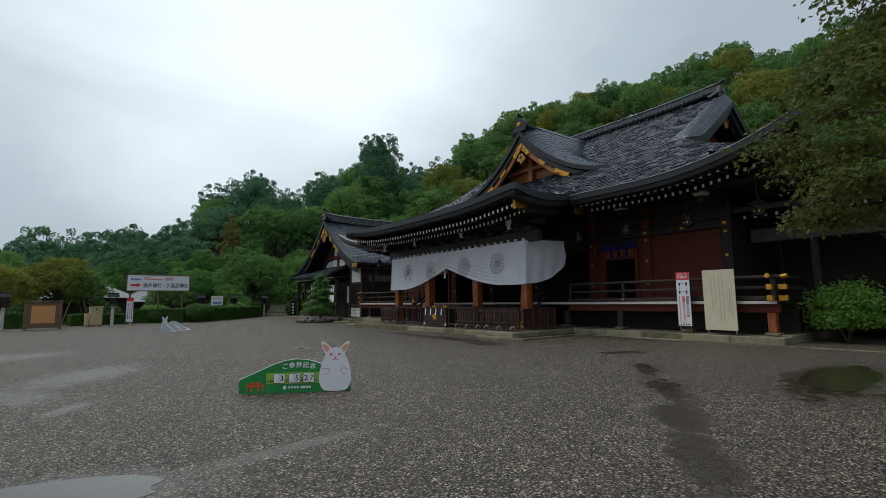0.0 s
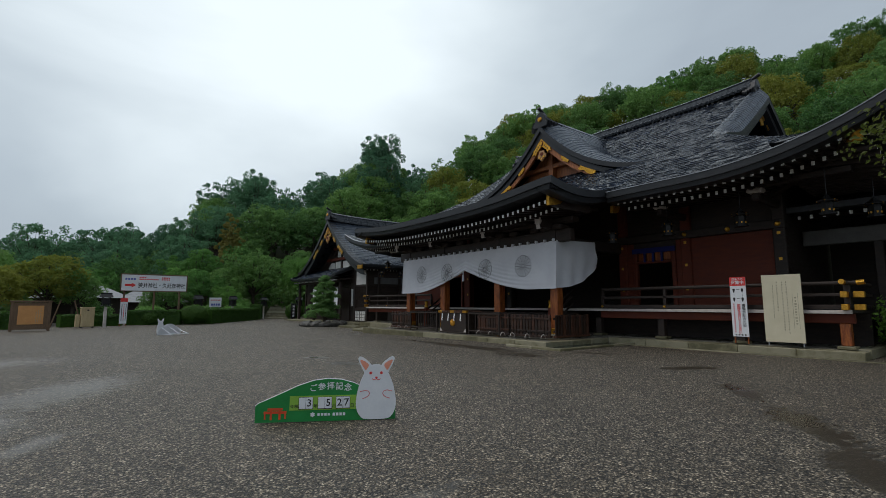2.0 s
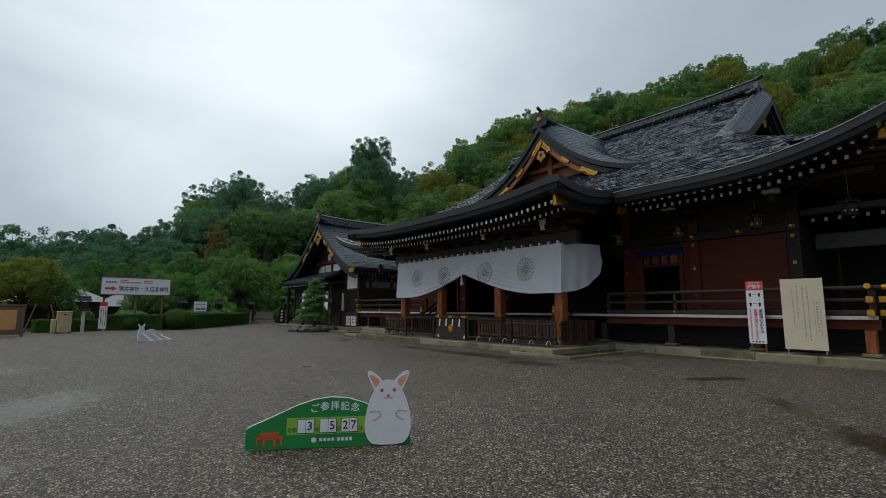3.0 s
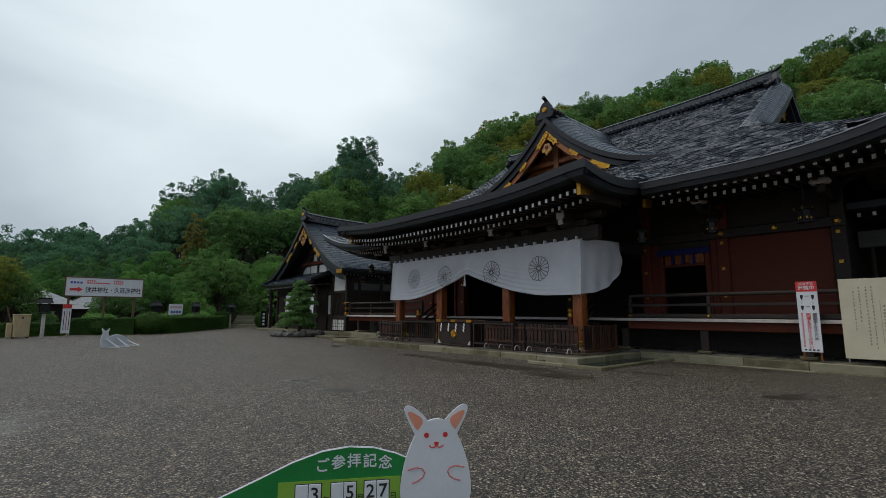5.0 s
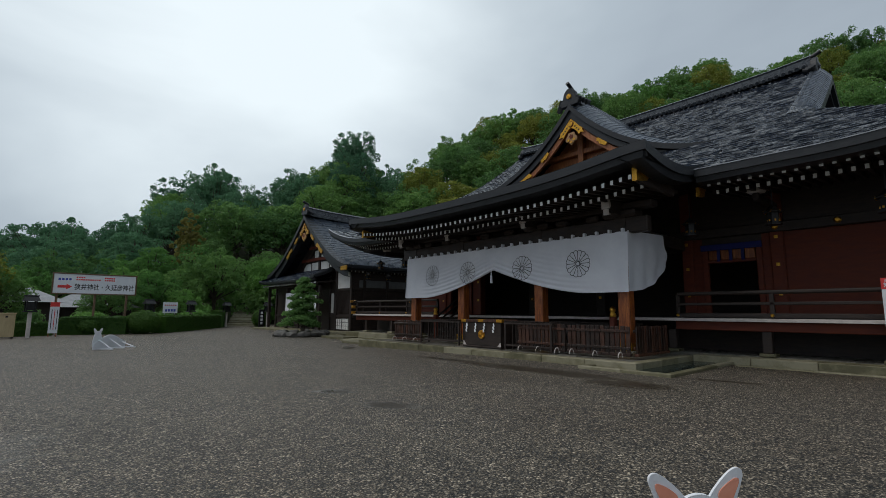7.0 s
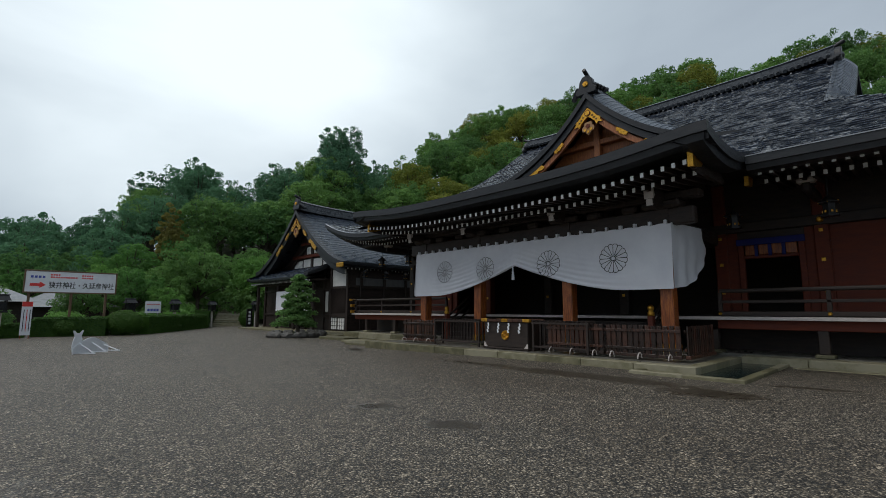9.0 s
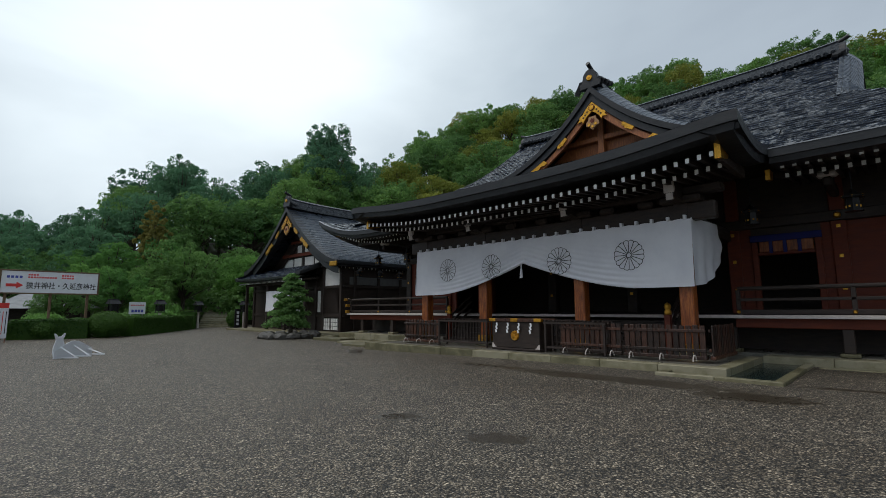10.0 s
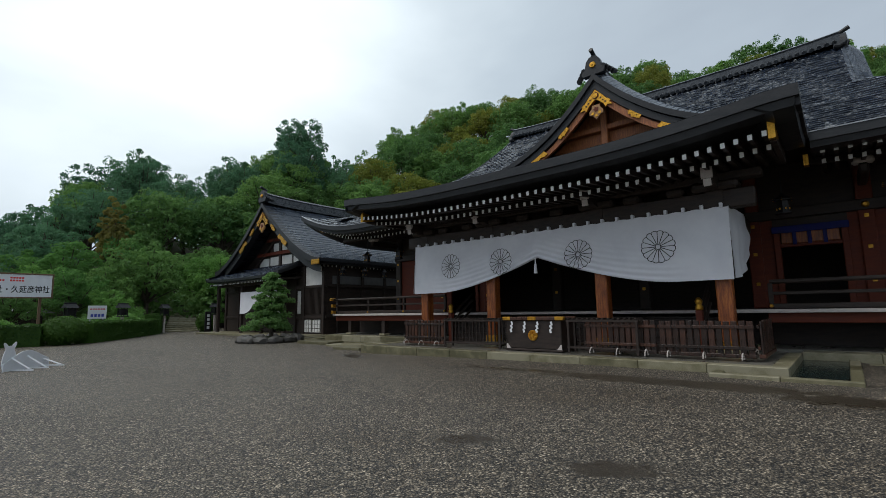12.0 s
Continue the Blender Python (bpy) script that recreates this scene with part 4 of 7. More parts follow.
# covered way behind the corner: low eave with pale rafter ends
way = thing("covered_way", label="dark covered way behind the hall with pale rafter ends", category="building")
M_GREYBEAM = material("grey_lintel", [(0.09, 0.085, 0.08), (0.14, 0.135, 0.125)], 3, (0.6, 0.8))
part("lintel", B((19.6, 19.8, -6.0, 6.9, 3.45, 3.95), bevel=0.02), M_GREYBEAM, way, "grey weathered lintel")
part("floor", B((18.5, 23.0, -6.0, 6.9, 1.0, 1.2)), M_DARKWOOD, way)
part("back_wall", B((22.8, 23.0, -6.0, 6.9, 0.1, 4.4)), M_DARKWOOD, way)
part("ceiling_boards", B((18.6, 23.2, -6.0, 6.9, 4.45, 4.55)), M_DARKWOOD, way)
part("roof", prism([(18.2, 4.42), (18.2, 4.6), (21.0, 5.6), (23.8, 4.6), (23.8, 4.42)], -6.0, 6.9, "y"), M_COPPER, way)
for y in (5.0, 2.2, -0.6, -3.4):
    part("post", B((19.6, 19.8, y - 0.11, y + 0.11, 0.1, 3.45), bevel=0.02), M_DARKWOOD, way)
for i in range(38):
    ob = part("rafter", R_LOW, None, way)
    ob.matrix_basis = pose(18.7, 6.7 - i * 0.33, 4.36)

# ---- gilt fittings of the roof ----


def gilt(outline, parent, m, thick=0.05, mat=None):
    """A flat gilt fitting in local x, z, its face towards local -y."""
    bm = prism(outline, -thick, 0, "y")
    ob = part("gilt_fitting", bm, mat or M_GOLD, parent, "gilt openwork metal fitting")
    ob.matrix_basis = m
    return ob


def flower_outline(n, r, dent, phase=0.0):
    return [(r * (1 - dent * (0.5 + 0.5 * math.cos(n * 2 * math.pi * k / (n * 8)))) * math.cos(2 * math.pi * k / (n * 8) + phase), r * (1 - dent * (0.5 + 0.5 * math.cos(n * 2 * math.pi * k / (n * 8)))) * math.sin(2 * math.pi * k / (n * 8) + phase)) for k in range(n * 8)]


M_PENDANT = material("pale_carved_wood", [(0.30, 0.15, 0.06), (0.44, 0.24, 0.10)], 5, (0.4, 0.6), bump=0.1)


def gable_gilding(parent, gx, cy, zf, width, k):
    """Apex chevron, pendant, side flowers and foot pieces on a gable that faces -x; zf(s) is the board's top line."""
    def along(s, side, up=0.0):
        y, z = cy + side * s, zf(s) - up
        slope = math.degrees(math.atan2(zf(s + 0.1) - zf(s - 0.1) if s > 0.1 else zf(0.2) - zf(0.0), 0.2))
        return pose(gx, y, z, 0, 0, -90) @ pose(0, 0, 0, 0, side * slope, 0)
    chev = [(0, 0.05), (-0.36, -0.30), (-0.62, -0.62), (-0.92, -0.72), (-0.78, -0.84), (-0.92, -1.04), (-0.66, -0.98), (-0.56, -1.12), (-0.44, -0.88), (-0.2, -0.66), (0, -0.52),
            (0.2, -0.66), (0.44, -0.88), (0.56, -1.12), (0.66, -0.98), (0.92, -1.04), (0.78, -0.84), (0.92, -0.72), (0.62, -0.62), (0.36, -0.30)]
    plate = gilt([(a * k, b * k) for a, b in chev], parent, pose(gx, cy, zf(0) - 0.78 * k, 0, 0, -90))
    for a, b in ((-0.3, -0.5), (0.3, -0.5), (-0.55, -0.8), (0.55, -0.8), (-0.42, -0.66), (0.42, -0.66)):
        gilt(flower_outline(4, 0.055 * k, 0.3), parent, pose(gx - 0.05, cy - a * k, zf(0) + (b - 0.78) * k, 0, 0, -90), 0.015, M_DARKWOOD)
    gilt(flower_outline(8, 0.2 * k, 0.05), parent, pose(gx - 0.045, cy, zf(0) - 1.08 * k, 0, 0, -90), 0.03, M_REDWOOD)
    gilt(flower_outline(6, 0.16 * k, 0.15), parent, pose(gx - 0.05, cy, zf(0) - 1.08 * k, 0, 0, -90))
    pend = [(-0.22, 0), (-0.26, -0.2), (-0.4, -0.34), (-0.38, -0.55), (-0.2, -0.6), (-0.12, -0.7), (0, -0.82), (0.12, -0.7), (0.2, -0.6), (0.38, -0.55), (0.4, -0.34), (0.26, -0.2), (0.22, 0)]
    gilt([(a * k, b * k) for a, b in pend], parent, pose(gx + 0.04, cy, zf(0) - 1.62 * k, 0, 0, -90), 0.08, M_PENDANT)
    for a, b, r in ((0, -0.26, 0.15), (-0.2, -0.48, 0.1), (0.2, -0.48, 0.1), (0, -0.62, 0.09)):
        gilt(flower_outline(5, r * k, 0.3), parent, pose(gx - 0.045, cy - a * k, zf(0) + (b - 1.62) * k, 0, 0, -90), 0.02, M_REDWOOD if r > 0.12 else M_GOLD)
    for side in (-1, 1):
        for d in (-0.2, 0, 0.2):
            gilt(flower_outline(5, (0.2 if d == 0 else 0.15) * k, 0.25), parent, along(width * 0.205 + d * k, side, 0.72 * k))
        foot = [(-0.62, -0.14), (-0.5, 0.1), (-0.3, 0.06), (-0.1, 0.17), (0.2, 0.08), (0.62, 0.14), (0.62, -0.14), (0.1, -0.16), (-0.2, -0.08), (-0.42, -0.16)]
        gilt([(-side * a * k * 1.15, b * k * 1.5) for a, b in foot][::side], parent, along(width * 0.385, side, 0.62 * k))


gable_gilding(gable, GX + 0.14, CY, lambda s: gable_z(s) - 0.14, GW, 0.72)

# gilt hip plates at the porch and main corners
for y, s in ((K0 + 0.5, 1), (K1 - 0.5, -1)):
    part("hip_plate", prism([(KX + 0.42, 4.68), (KX + 0.42, 5.2), (KX + 0.6, 5.22), (KX + 1.25, 5.0), (KX + 0.98, 4.78), (KX + 0.72, 4.72)], y - 0.06, y + 0.06, "y"), M_GOLD, porch_roof, "gilt corner plate")
    part("hip_rafter", B((KX + 0.62, KX + 2.6, y - 0.05, y + 0.05, 4.66, 4.92)), M_DARKWOOD, porch_roof)
for y, s in ((E0 + 0.7, 1), (E1 - 0.7, -1)):
    bm = B((-0.02, 0.34, -0.13, 0.13, -0.17, 0.17), bevel=0.03)
    ob = part("hip_plate", bm, M_GOLD, roof, "gilt corner plate")
    ob.matrix_basis = pose(EX + 0.72, y, 5.66, 0, -14, 45 * s)
    ob = part("hip_rafter", B((0.3, 4.2, -0.11, 0.11, -0.15, 0.15), bevel=0.02), M_DARKWOOD, roof)
    ob.matrix_basis = pose(EX + 0.72, y, 5.66, 0, 8, 45 * s)
for y in (K0 + 0.12, K1 - 0.12):
    part("valley_plate", prism([(EX + 0.5, 4.72), (EX + 0.5, 4.98), (EX + 1.0, 5.0), (EX + 0.85, 4.75)], y - 0.05, y + 0.05, "y"), M_GOLD, porch_roof)

# bracket noses with pale painted ends under the porch eave
for y in POSTS:
    o = [(13.72, 4.2), (13.3, 4.28), (13.02, 4.22), (12.98, 4.35), (13.08, 4.46), (13.02, 4.6), (13.3, 4.66), (13.72, 4.66)]
    nose = part("bracket_nose", prism(o, y - 0.1, y + 0.1, "y"), M_DARKWOOD, hall)
    part("nose_face", prism([(12.96, 4.36), (12.94, 4.62), (13.0, 4.62), (13.06, 4.46), (13.0, 4.36)], y - 0.12, y + 0.12, "y"), M_EDGEWHITE, nose, "pale painted bracket end")
    part("nose_face", prism([(12.99, 4.18), (12.97, 4.35), (13.05, 4.35), (13.08, 4.2)], y - 0.08, y + 0.08, "y"), M_EDGEWHITE, nose)
for y in [13.8, 14.9, 17.1, 18.3, 20.5, 21.6]:
    part("strut_block", B((PX - 0.18, PX + 0.18, y - 0.22, y + 0.22, 4.2, 4.42), bevel=0.06), M_DARKWOOD, hall)
for y in (7.1, 10.1, 25.3, 28.3):
    part("bracket", B((16.2, 18.2, y - 0.1, y + 0.1, 4.62, 4.86), bevel=0.04), M_DARKWOOD, hall)
    part("bracket", B((16.15, 16.5, y - 0.22, y + 0.22, 4.86, 5.02), bevel=0.05), M_EDGEWHITE, hall)
for y0, y1 in ((4.8, 11.2), (24.2, 30.6)):
    part("eave_purlin", B((16.2, 16.45, y0, y1, 5.02, 5.2), bevel=0.02), M_DARKWOOD, hall)

# doorway beside the porch, with a gilt-studded frame
M_BLUECLOTH = material("deep_blue_cloth", [(0.006, 0.009, 0.09), (0.012, 0.018, 0.15)], 6, (0.7, 0.9), bump=0.1)
for y0, y1, c0, c1 in ((10.58, 12.14, 10.28, 12.52), (23.26, 24.82, 22.88, 25.12)):
    for y in (y0, y1):
        part("door_jamb", B((18.0, 18.18, y - 0.08, y + 0.08, DECK, 3.56), bevel=0.02), M_REDWOOD, hall)
    for ya, yb in ((c0, y0 - 0.08), (y1 + 0.08, c1)):
        if yb - ya > 0.05:
            part("side_panel", B((18.1, 18.16, ya, yb, DECK, 3.95)), M_REDWOOD, hall)
    part("door_head", B((17.99, 18.18, y0 + 0.08, y1 - 0.08, 3.1, 3.2), bevel=0.015), M_REDWOOD, hall)
    part("top_board", B((18.08, 18.16, y0 - 0.08, y1 + 0.08, 3.57, 3.95)), M_DARKWOOD, hall)
    for i in range(4):
        ya = y0 + 0.08 + i * (y1 - y0 - 0.16) / 4
        part("transom_panel", B((18.06, 18.12, ya + 0.03, ya + (y1 - y0 - 0.16) / 4 - 0.03, 3.21, 3.56), bevel=0.015), M_BROWNWOOD, hall)
    valance = part("door_valance", B((17.95, 17.985, y0 - 0.1, y1 + 0.1, 3.52, 3.72), bevel=0.01), M_BLUECLOTH, hall, "deep blue cloth valance")
    for i in range(1, 4):
        ya = y0 + 0.08 + i * (y1 - y0 - 0.16) / 4
        part("tie", B((17.96, 17.98, ya - 0.045, ya + 0.045, 3.16, 3.53), bevel=0.006), M_BLUECLOTH, valance)
for y in (7.1, 8.6, 10.1):
    d = bmesh.new()
    rod(d, (17.95, y, 4.1), (17.9, y, 4.1), 0.09, 0.05, 14)
    part("nail_cover", d, M_GOLD, hall)

# stairs up to the deck behind the curtain
for i in range(5):
    x, z = 14.35 + i * 0.27, 0.275 + (i + 1) * 0.176
    part("stair_tread", B((x, x + 0.30, 13.3, 22.1, z - 0.06, z), bevel=0.01), M_DARKWOOD, hall)
    part("stair_riser", B((x + 0.02, x + 0.05, 13.3, 22.1, 0.27, z - 0.06)), M_DARKWOOD, hall)
for y in (13.6, 21.8):
    newel = part("newel_post", B((14.33, 14.49, y - 0.08, y + 0.08, 0.275, 1.34), bevel=0.015), M_REDWOOD, hall)
    part("newel_cap", lathe([(0.085, 1.34), (0.095, 1.355), (0.095, 1.44), (0.06, 1.47), (0.08, 1.51), (0.095, 1.57), (0.065, 1.63), (0.015, 1.67)], 14, (14.41, y, 0)), M_GOLD, newel, "gilt onion-shaped cap", smooth=True)
    for z in (0.3, 0.6, 0.85):
        d = bmesh.new()
        rod(d, (14.41, y, 0.35 + z), (15.75, y, 1.22 + z), 0.045, n=8)
        part("stair_rail", d, M_DARKWOOD, newel)

# ---- hanging lanterns ----


def hanging_lantern(x, y, z, drop, label):
    ob = thing("hanging_lantern", (x, y, z), 0, label, "lantern", "lanterns under the eaves")
    part("roof", lathe([(0.24, 0.16), (0.25, 0.19), (0.14, 0.25), (0.05, 0.34), (0.02, 0.38)], 6), M_IRON, ob)
    part("body", lathe([(0.13, -0.14), (0.14, -0.12), (0.14, 0.16)], 6), M_IRON, ob)
    for i in range(6):
        a = math.pi / 3 * (i + 0.5)
        d = bmesh.new()
        rod(d, (0.13 * math.cos(a), 0.13 * math.sin(a), -0.08), (0.13 * math.cos(a), 0.13 * math.sin(a), -0.03), 0.022, n=6)
        part("gilt_panel", d, M_GOLD, ob)
    part("base", lathe([(0.2, -0.18), (0.2, -0.14), (0.1, -0.13)], 6), M_IRON, ob)
    for i in range(6):
        a = math.pi / 3 * i
        part("eave_scroll", B((0.22 * math.cos(a) - 0.018, 0.22 * math.cos(a) + 0.018, 0.22 * math.sin(a) - 0.018, 0.22 * math.sin(a) + 0.018, 0.15, 0.21), bevel=0.01), M_GOLD, ob)
    d = bmesh.new()
    rod(d, (0, 0, 0.36), (0, 0, drop), 0.012, n=6)
    part("chain", d, M_IRON, ob)
    return ob


lan = hanging_lantern(15.85, 9.64, 4.0, 1.1, "black iron hanging lantern with gilt trim under the eave")
for x, y, z in ((15.85, 11.75, 3.95), (15.85, 7.4, 4.0), (15.85, 5.3, 4.05), (17.3, 4.6, 4.05), (15.85, 24.0, 3.95), (15.85, 26.0, 3.95), (15.85, 28.2, 3.95)):
    copy_thing(lan, pose(x, y, z))

# ---- slatted fence, benches and offering box before the porch ----
slat = mesh_of(B((-0.02, 0.02, -0.058, 0.058, 0.0, 0.72), bevel=0.008), "slat")
slat.materials.append(M_FENCE)


def fence_panel(x, y, length, turn, label):
    ob = thing("slatted_fence", (x, y, 0.30), turn, label, "fence", "fence panels before the porch")
    n = int(length / 0.145)
    rngl = random.Random(int(y * 100))
    for i in range(n):
        s = part("slat", slat, None, ob)
        s.matrix_basis = pose(0.045, 0.08 + i * (length - 0.16) / (n - 1), 0.10 + rngl.uniform(-0.012, 0.012), 0, rngl.uniform(-1, 1), 0)
    for z in (0.22, 0.66):
        part("rail", B((-0.03, 0.02, 0, length, z, z + 0.07), bevel=0.008), M_FENCE, ob)
    part("sill", B((-0.02, 0.1, 0, length, 0.05, 0.13), bevel=0.01), M_FENCE, ob)
    for k in (0.12, 0.5, 0.88):
        d = bmesh.new()
        for j in range(7):
            a0, a1 = math.pi * j / 7, math.pi * (j + 1) / 7
            rod(d, (-0.12 - 0.12 * math.cos(a0), length * k, 0.02 + 0.14 * math.sin(a0)), (-0.12 - 0.12 * math.cos(a1), length * k, 0.02 + 0.14 * math.sin(a1)), 0.014, n=6)
        part("foot", d, M_EDGEWHITE, ob, "pale curved steel foot")
    return ob


fence_panel(12.75, 20.75, 1.8, 0, "dark weathered timber fence with upright slats")
fence_panel(12.75, 14.2, 1.75, 0, "dark weathered timber fence with upright slats")
fence_panel(12.75, 12.25, 1.9, 0, "dark weathered timber fence with upright slats")
fence_panel(12.85, 12.2, 1.9, -90, "weathered slatted fence returning beside the porch")
fence_panel(12.85, 22.65, 1.5, -90, "weathered slatted fence returning beside the porch")


def barrier(y, length, label):
    """A low bench-like stand: legs, rails and a ribbed top."""
    ob = thing("barrier_stand", (12.62, y, 0.29), 0, label, "barrier", "stands beside the offering box")
    for x in (0.02, 0.40):
        for yy in (0.05, length - 0.05):
            part("leg", B((x - 0.03, x + 0.03, yy - 0.03, yy + 0.03, 0.01, 0.82), bevel=0.006), M_DARKWOOD, ob)
        part("rail", B((x - 0.025, x + 0.025, 0, length, 0.80, 0.86), bevel=0.006), M_DARKWOOD, ob)
        part("rail", B((x - 0.02, x + 0.02, 0, length, 0.12, 0.17), bevel=0.006), M_DARKWOOD, ob)
    n = int(length / 0.13)
    for i in range(n):
        yy = 0.06 + i * (length - 0.12) / (n - 1)
        part("top_slat", B((-0.02, 0.46, yy - 0.025, yy + 0.025, 0.862, 0.90), bevel=0.006), M_DARKWOOD, ob)
        part("bar", B((0.38, 0.41, yy - 0.02, yy + 0.02, 0.17, 0.80)), M_DARKWOOD, ob)
    return ob


barrier(18.45, 2.2, "low dark timber stand with a slatted top")
barrier(14.55, 1.85, "low dark timber stand with a slatted top")

box = thing("offering_box", (12.66, 17.42, 0.29), 0, "dark timber offering box with gilt crest and paper streamers", "offering box")
part("body", B((0, 0.75, -0.85, 0.85, 0.06, 0.84), bevel=0.02), M_DARKWOOD, box)
part("plinth", B((-0.03, 0.78, -0.88, 0.88, 0.0, 0.06), bevel=0.01), M_DARKWOOD, box)
part("top_beam", B((-0.05, 0.06, -0.93, 0.93, 0.84, 0.93), bevel=0.012), M_FENCE, box)
part("top_beam", B((0.7, 0.8, -0.93, 0.93, 0.84, 0.93), bevel=0.012), M_FENCE, box)
for i in range(9):
    yy = -0.8 + i * 0.2
    part("grate_bar", B((0.06, 0.7, yy - 0.03, yy + 0.03, 0.84, 0.9), bevel=0.008), M_DARKWOOD, box)
for a, b in ((-0.95, -0.7), (-0.13, 0.13), (0.7, 0.95)):
    part("gilt_cap", B((-0.06, 0.07, a, b, 0.842, 0.94), bevel=0.01), M_GOLD, box)
d = bmesh.new()
rod(d, (-0.002, 0, 0.43), (-0.03, 0, 0.43), 0.15, 0.14, 24)
rod(d, (-0.03, 0, 0.43), (-0.045, 0, 0.43), 0.05, 0.04, 12)
for i in range(16):
    a = 2 * math.pi * i / 16
    rod(d, (-0.034, 0.05 * math.cos(a), 0.43 + 0.05 * math.sin(a)), (-0.034, 0.125 * math.cos(a), 0.43 + 0.125 * math.sin(a)), 0.008, 0.02, 5)
part("crest", d, M_GOLD, box, "gilt flower crest")
for s in (-1, 1):
    part("corner_fitting", prism([(s * 0.86, 0.06), (s * 0.86, 0.2), (s * 0.82, 0.19), (s * 0.74, 0.08), (s * 0.7, 0.06)], -0.014, -0.002), M_EDGEWHITE, box, "pale metal corner fitting")
for y in (-0.62, -0.2, 0.2, 0.62):
    zz = [(0.0, 0.82), (0.05, 0.80), (0.03, 0.72), (0.08, 0.70), (0.045, 0.62), (0.09, 0.59), (0.06, 0.5), (0.0, 0.52), (0.03, 0.60), (-0.02, 0.62), (0.01, 0.70), (-0.03, 0.72), (-0.01, 0.80)]
    part("paper_streamer", prism([(y + a, b) for a, b in zz], -0.07, -0.066), M_WHITE, box, "white folded paper streamer")

# ---- lettering ----


def words(text, size, mat, parent, m, name="lettering", gap=1.0, bold=0.0):
    cu = bpy.data.curves.new(name, "FONT")
    cu.body, cu.size, cu.align_x, cu.align_y = text, size, "CENTER", "CENTER"
    cu.space_line = gap
    cu.offset = bold
    cu.resolution_u = 2
    cu.extrude = 0.0015
    tmp = bpy.data.objects.new(name, cu)
    me = bpy.data.meshes.new_from_object(tmp)
    bpy.data.objects.remove(tmp)
    bpy.data.curves.remove(cu)
    me.name = name
    me.materials.clear()
    ob = part(name, me, mat, parent)
    ob.matrix_basis = m
    return ob


def bars(parent, x, y, z, w, h, mat, name="illegible_line"):
    ob = part(name, B((x - w / 2, x + w / 2, y - 0.003, y, z - h / 2, z + h / 2)), mat, parent)
    return ob


M_LIME = material("lime_panel_paint", [(0.22, 0.42, 0.04), (0.28, 0.50, 0.06)], 4, (0.4, 0.6), bump=0.03)
M_ORANGERED = material("vermilion_paint", [(0.62, 0.06, 0.015), (0.75, 0.09, 0.02)], 4, (0.4, 0.6), bump=0.03)
M_PINK = material("salmon_paint", [(0.80, 0.30, 0.19), (0.85, 0.36, 0.24)], 4, (0.4, 0.6), bump=0.03)
M_ROSE = material("rose_line_paint", [(0.60, 0.15, 0.16), (0.68, 0.20, 0.20)], 4, (0.4, 0.6), bump=0.03)
M_CREAM = material("cream_board_paint", [(0.58, 0.52, 0.37), (0.68, 0.62, 0.46)], 2, (0.5, 0.7), bump=0.05)
M_GREYTEXT = material("faded_ink", [(0.30, 0.27, 0.19), (0.38, 0.35, 0.25)], 4, (0.6, 0.8), bump=0)
M_BLUE = material("blue_paint", [(0.05, 0.07, 0.35), (0.07, 0.1, 0.42)], 4, (0.5, 0.7), bump=0)
M_STEEL = material("galvanised_steel", [(0.35, 0.36, 0.38), (0.5, 0.51, 0.53)], 20, (0.3, 0.5), metal=0.8, bump=0.1)

RABBIT = [(0.14, 0.012), (0.20, 0.05), (0.24, 0.12), (0.255, 0.2), (0.25, 0.28), (0.235, 0.37), (0.21, 0.46), (0.178, 0.54), (0.145, 0.605), (0.10, 0.66), (0.055, 0.69), (0.0, 0.70)]


def rounded(points, k=2):
    for _ in range(k):
        out = []
        for (a, b), (c, d) in zip(points, points[1:] + points[:1]):
            out += [(0.75 * a + 0.25 * c, 0.75 * b + 0.25 * d), (0.25 * a + 0.75 * c, 0.25 * b + 0.75 * d)]
        points = out
    return points


def stroke(parent, pts, w, mat, y):
    """One painted line: a thin tube swept along the points."""
    bm = bmesh.new()
    rings = []
    for i, (a, b) in enumerate(pts):
        (a0, b0), (a1, b1) = pts[max(0, i - 1)], pts[min(len(pts) - 1, i + 1)]
        n = Vector((-(b1 - b0), a1 - a0)).normalized() * w
        rings.append([bm.verts.new((a + n.x * math.cos(k * math.pi / 3), y + w * math.sin(k * math.pi / 3), b + n.y * math.cos(k * math.pi / 3))) for k in range(6)])
    for p, q in zip(rings, rings[1:]):
        for k in range(6):
            bm.faces.new((p[k], p[(k + 1) % 6], q[(k + 1) % 6], q[k]))
    bm.faces.new(rings[0][::-1])
    bm.faces.new(rings[-1])
    bmesh.ops.recalc_face_normals(bm, faces=bm.faces[:])
    return part("drawn_line", bm, mat, parent)


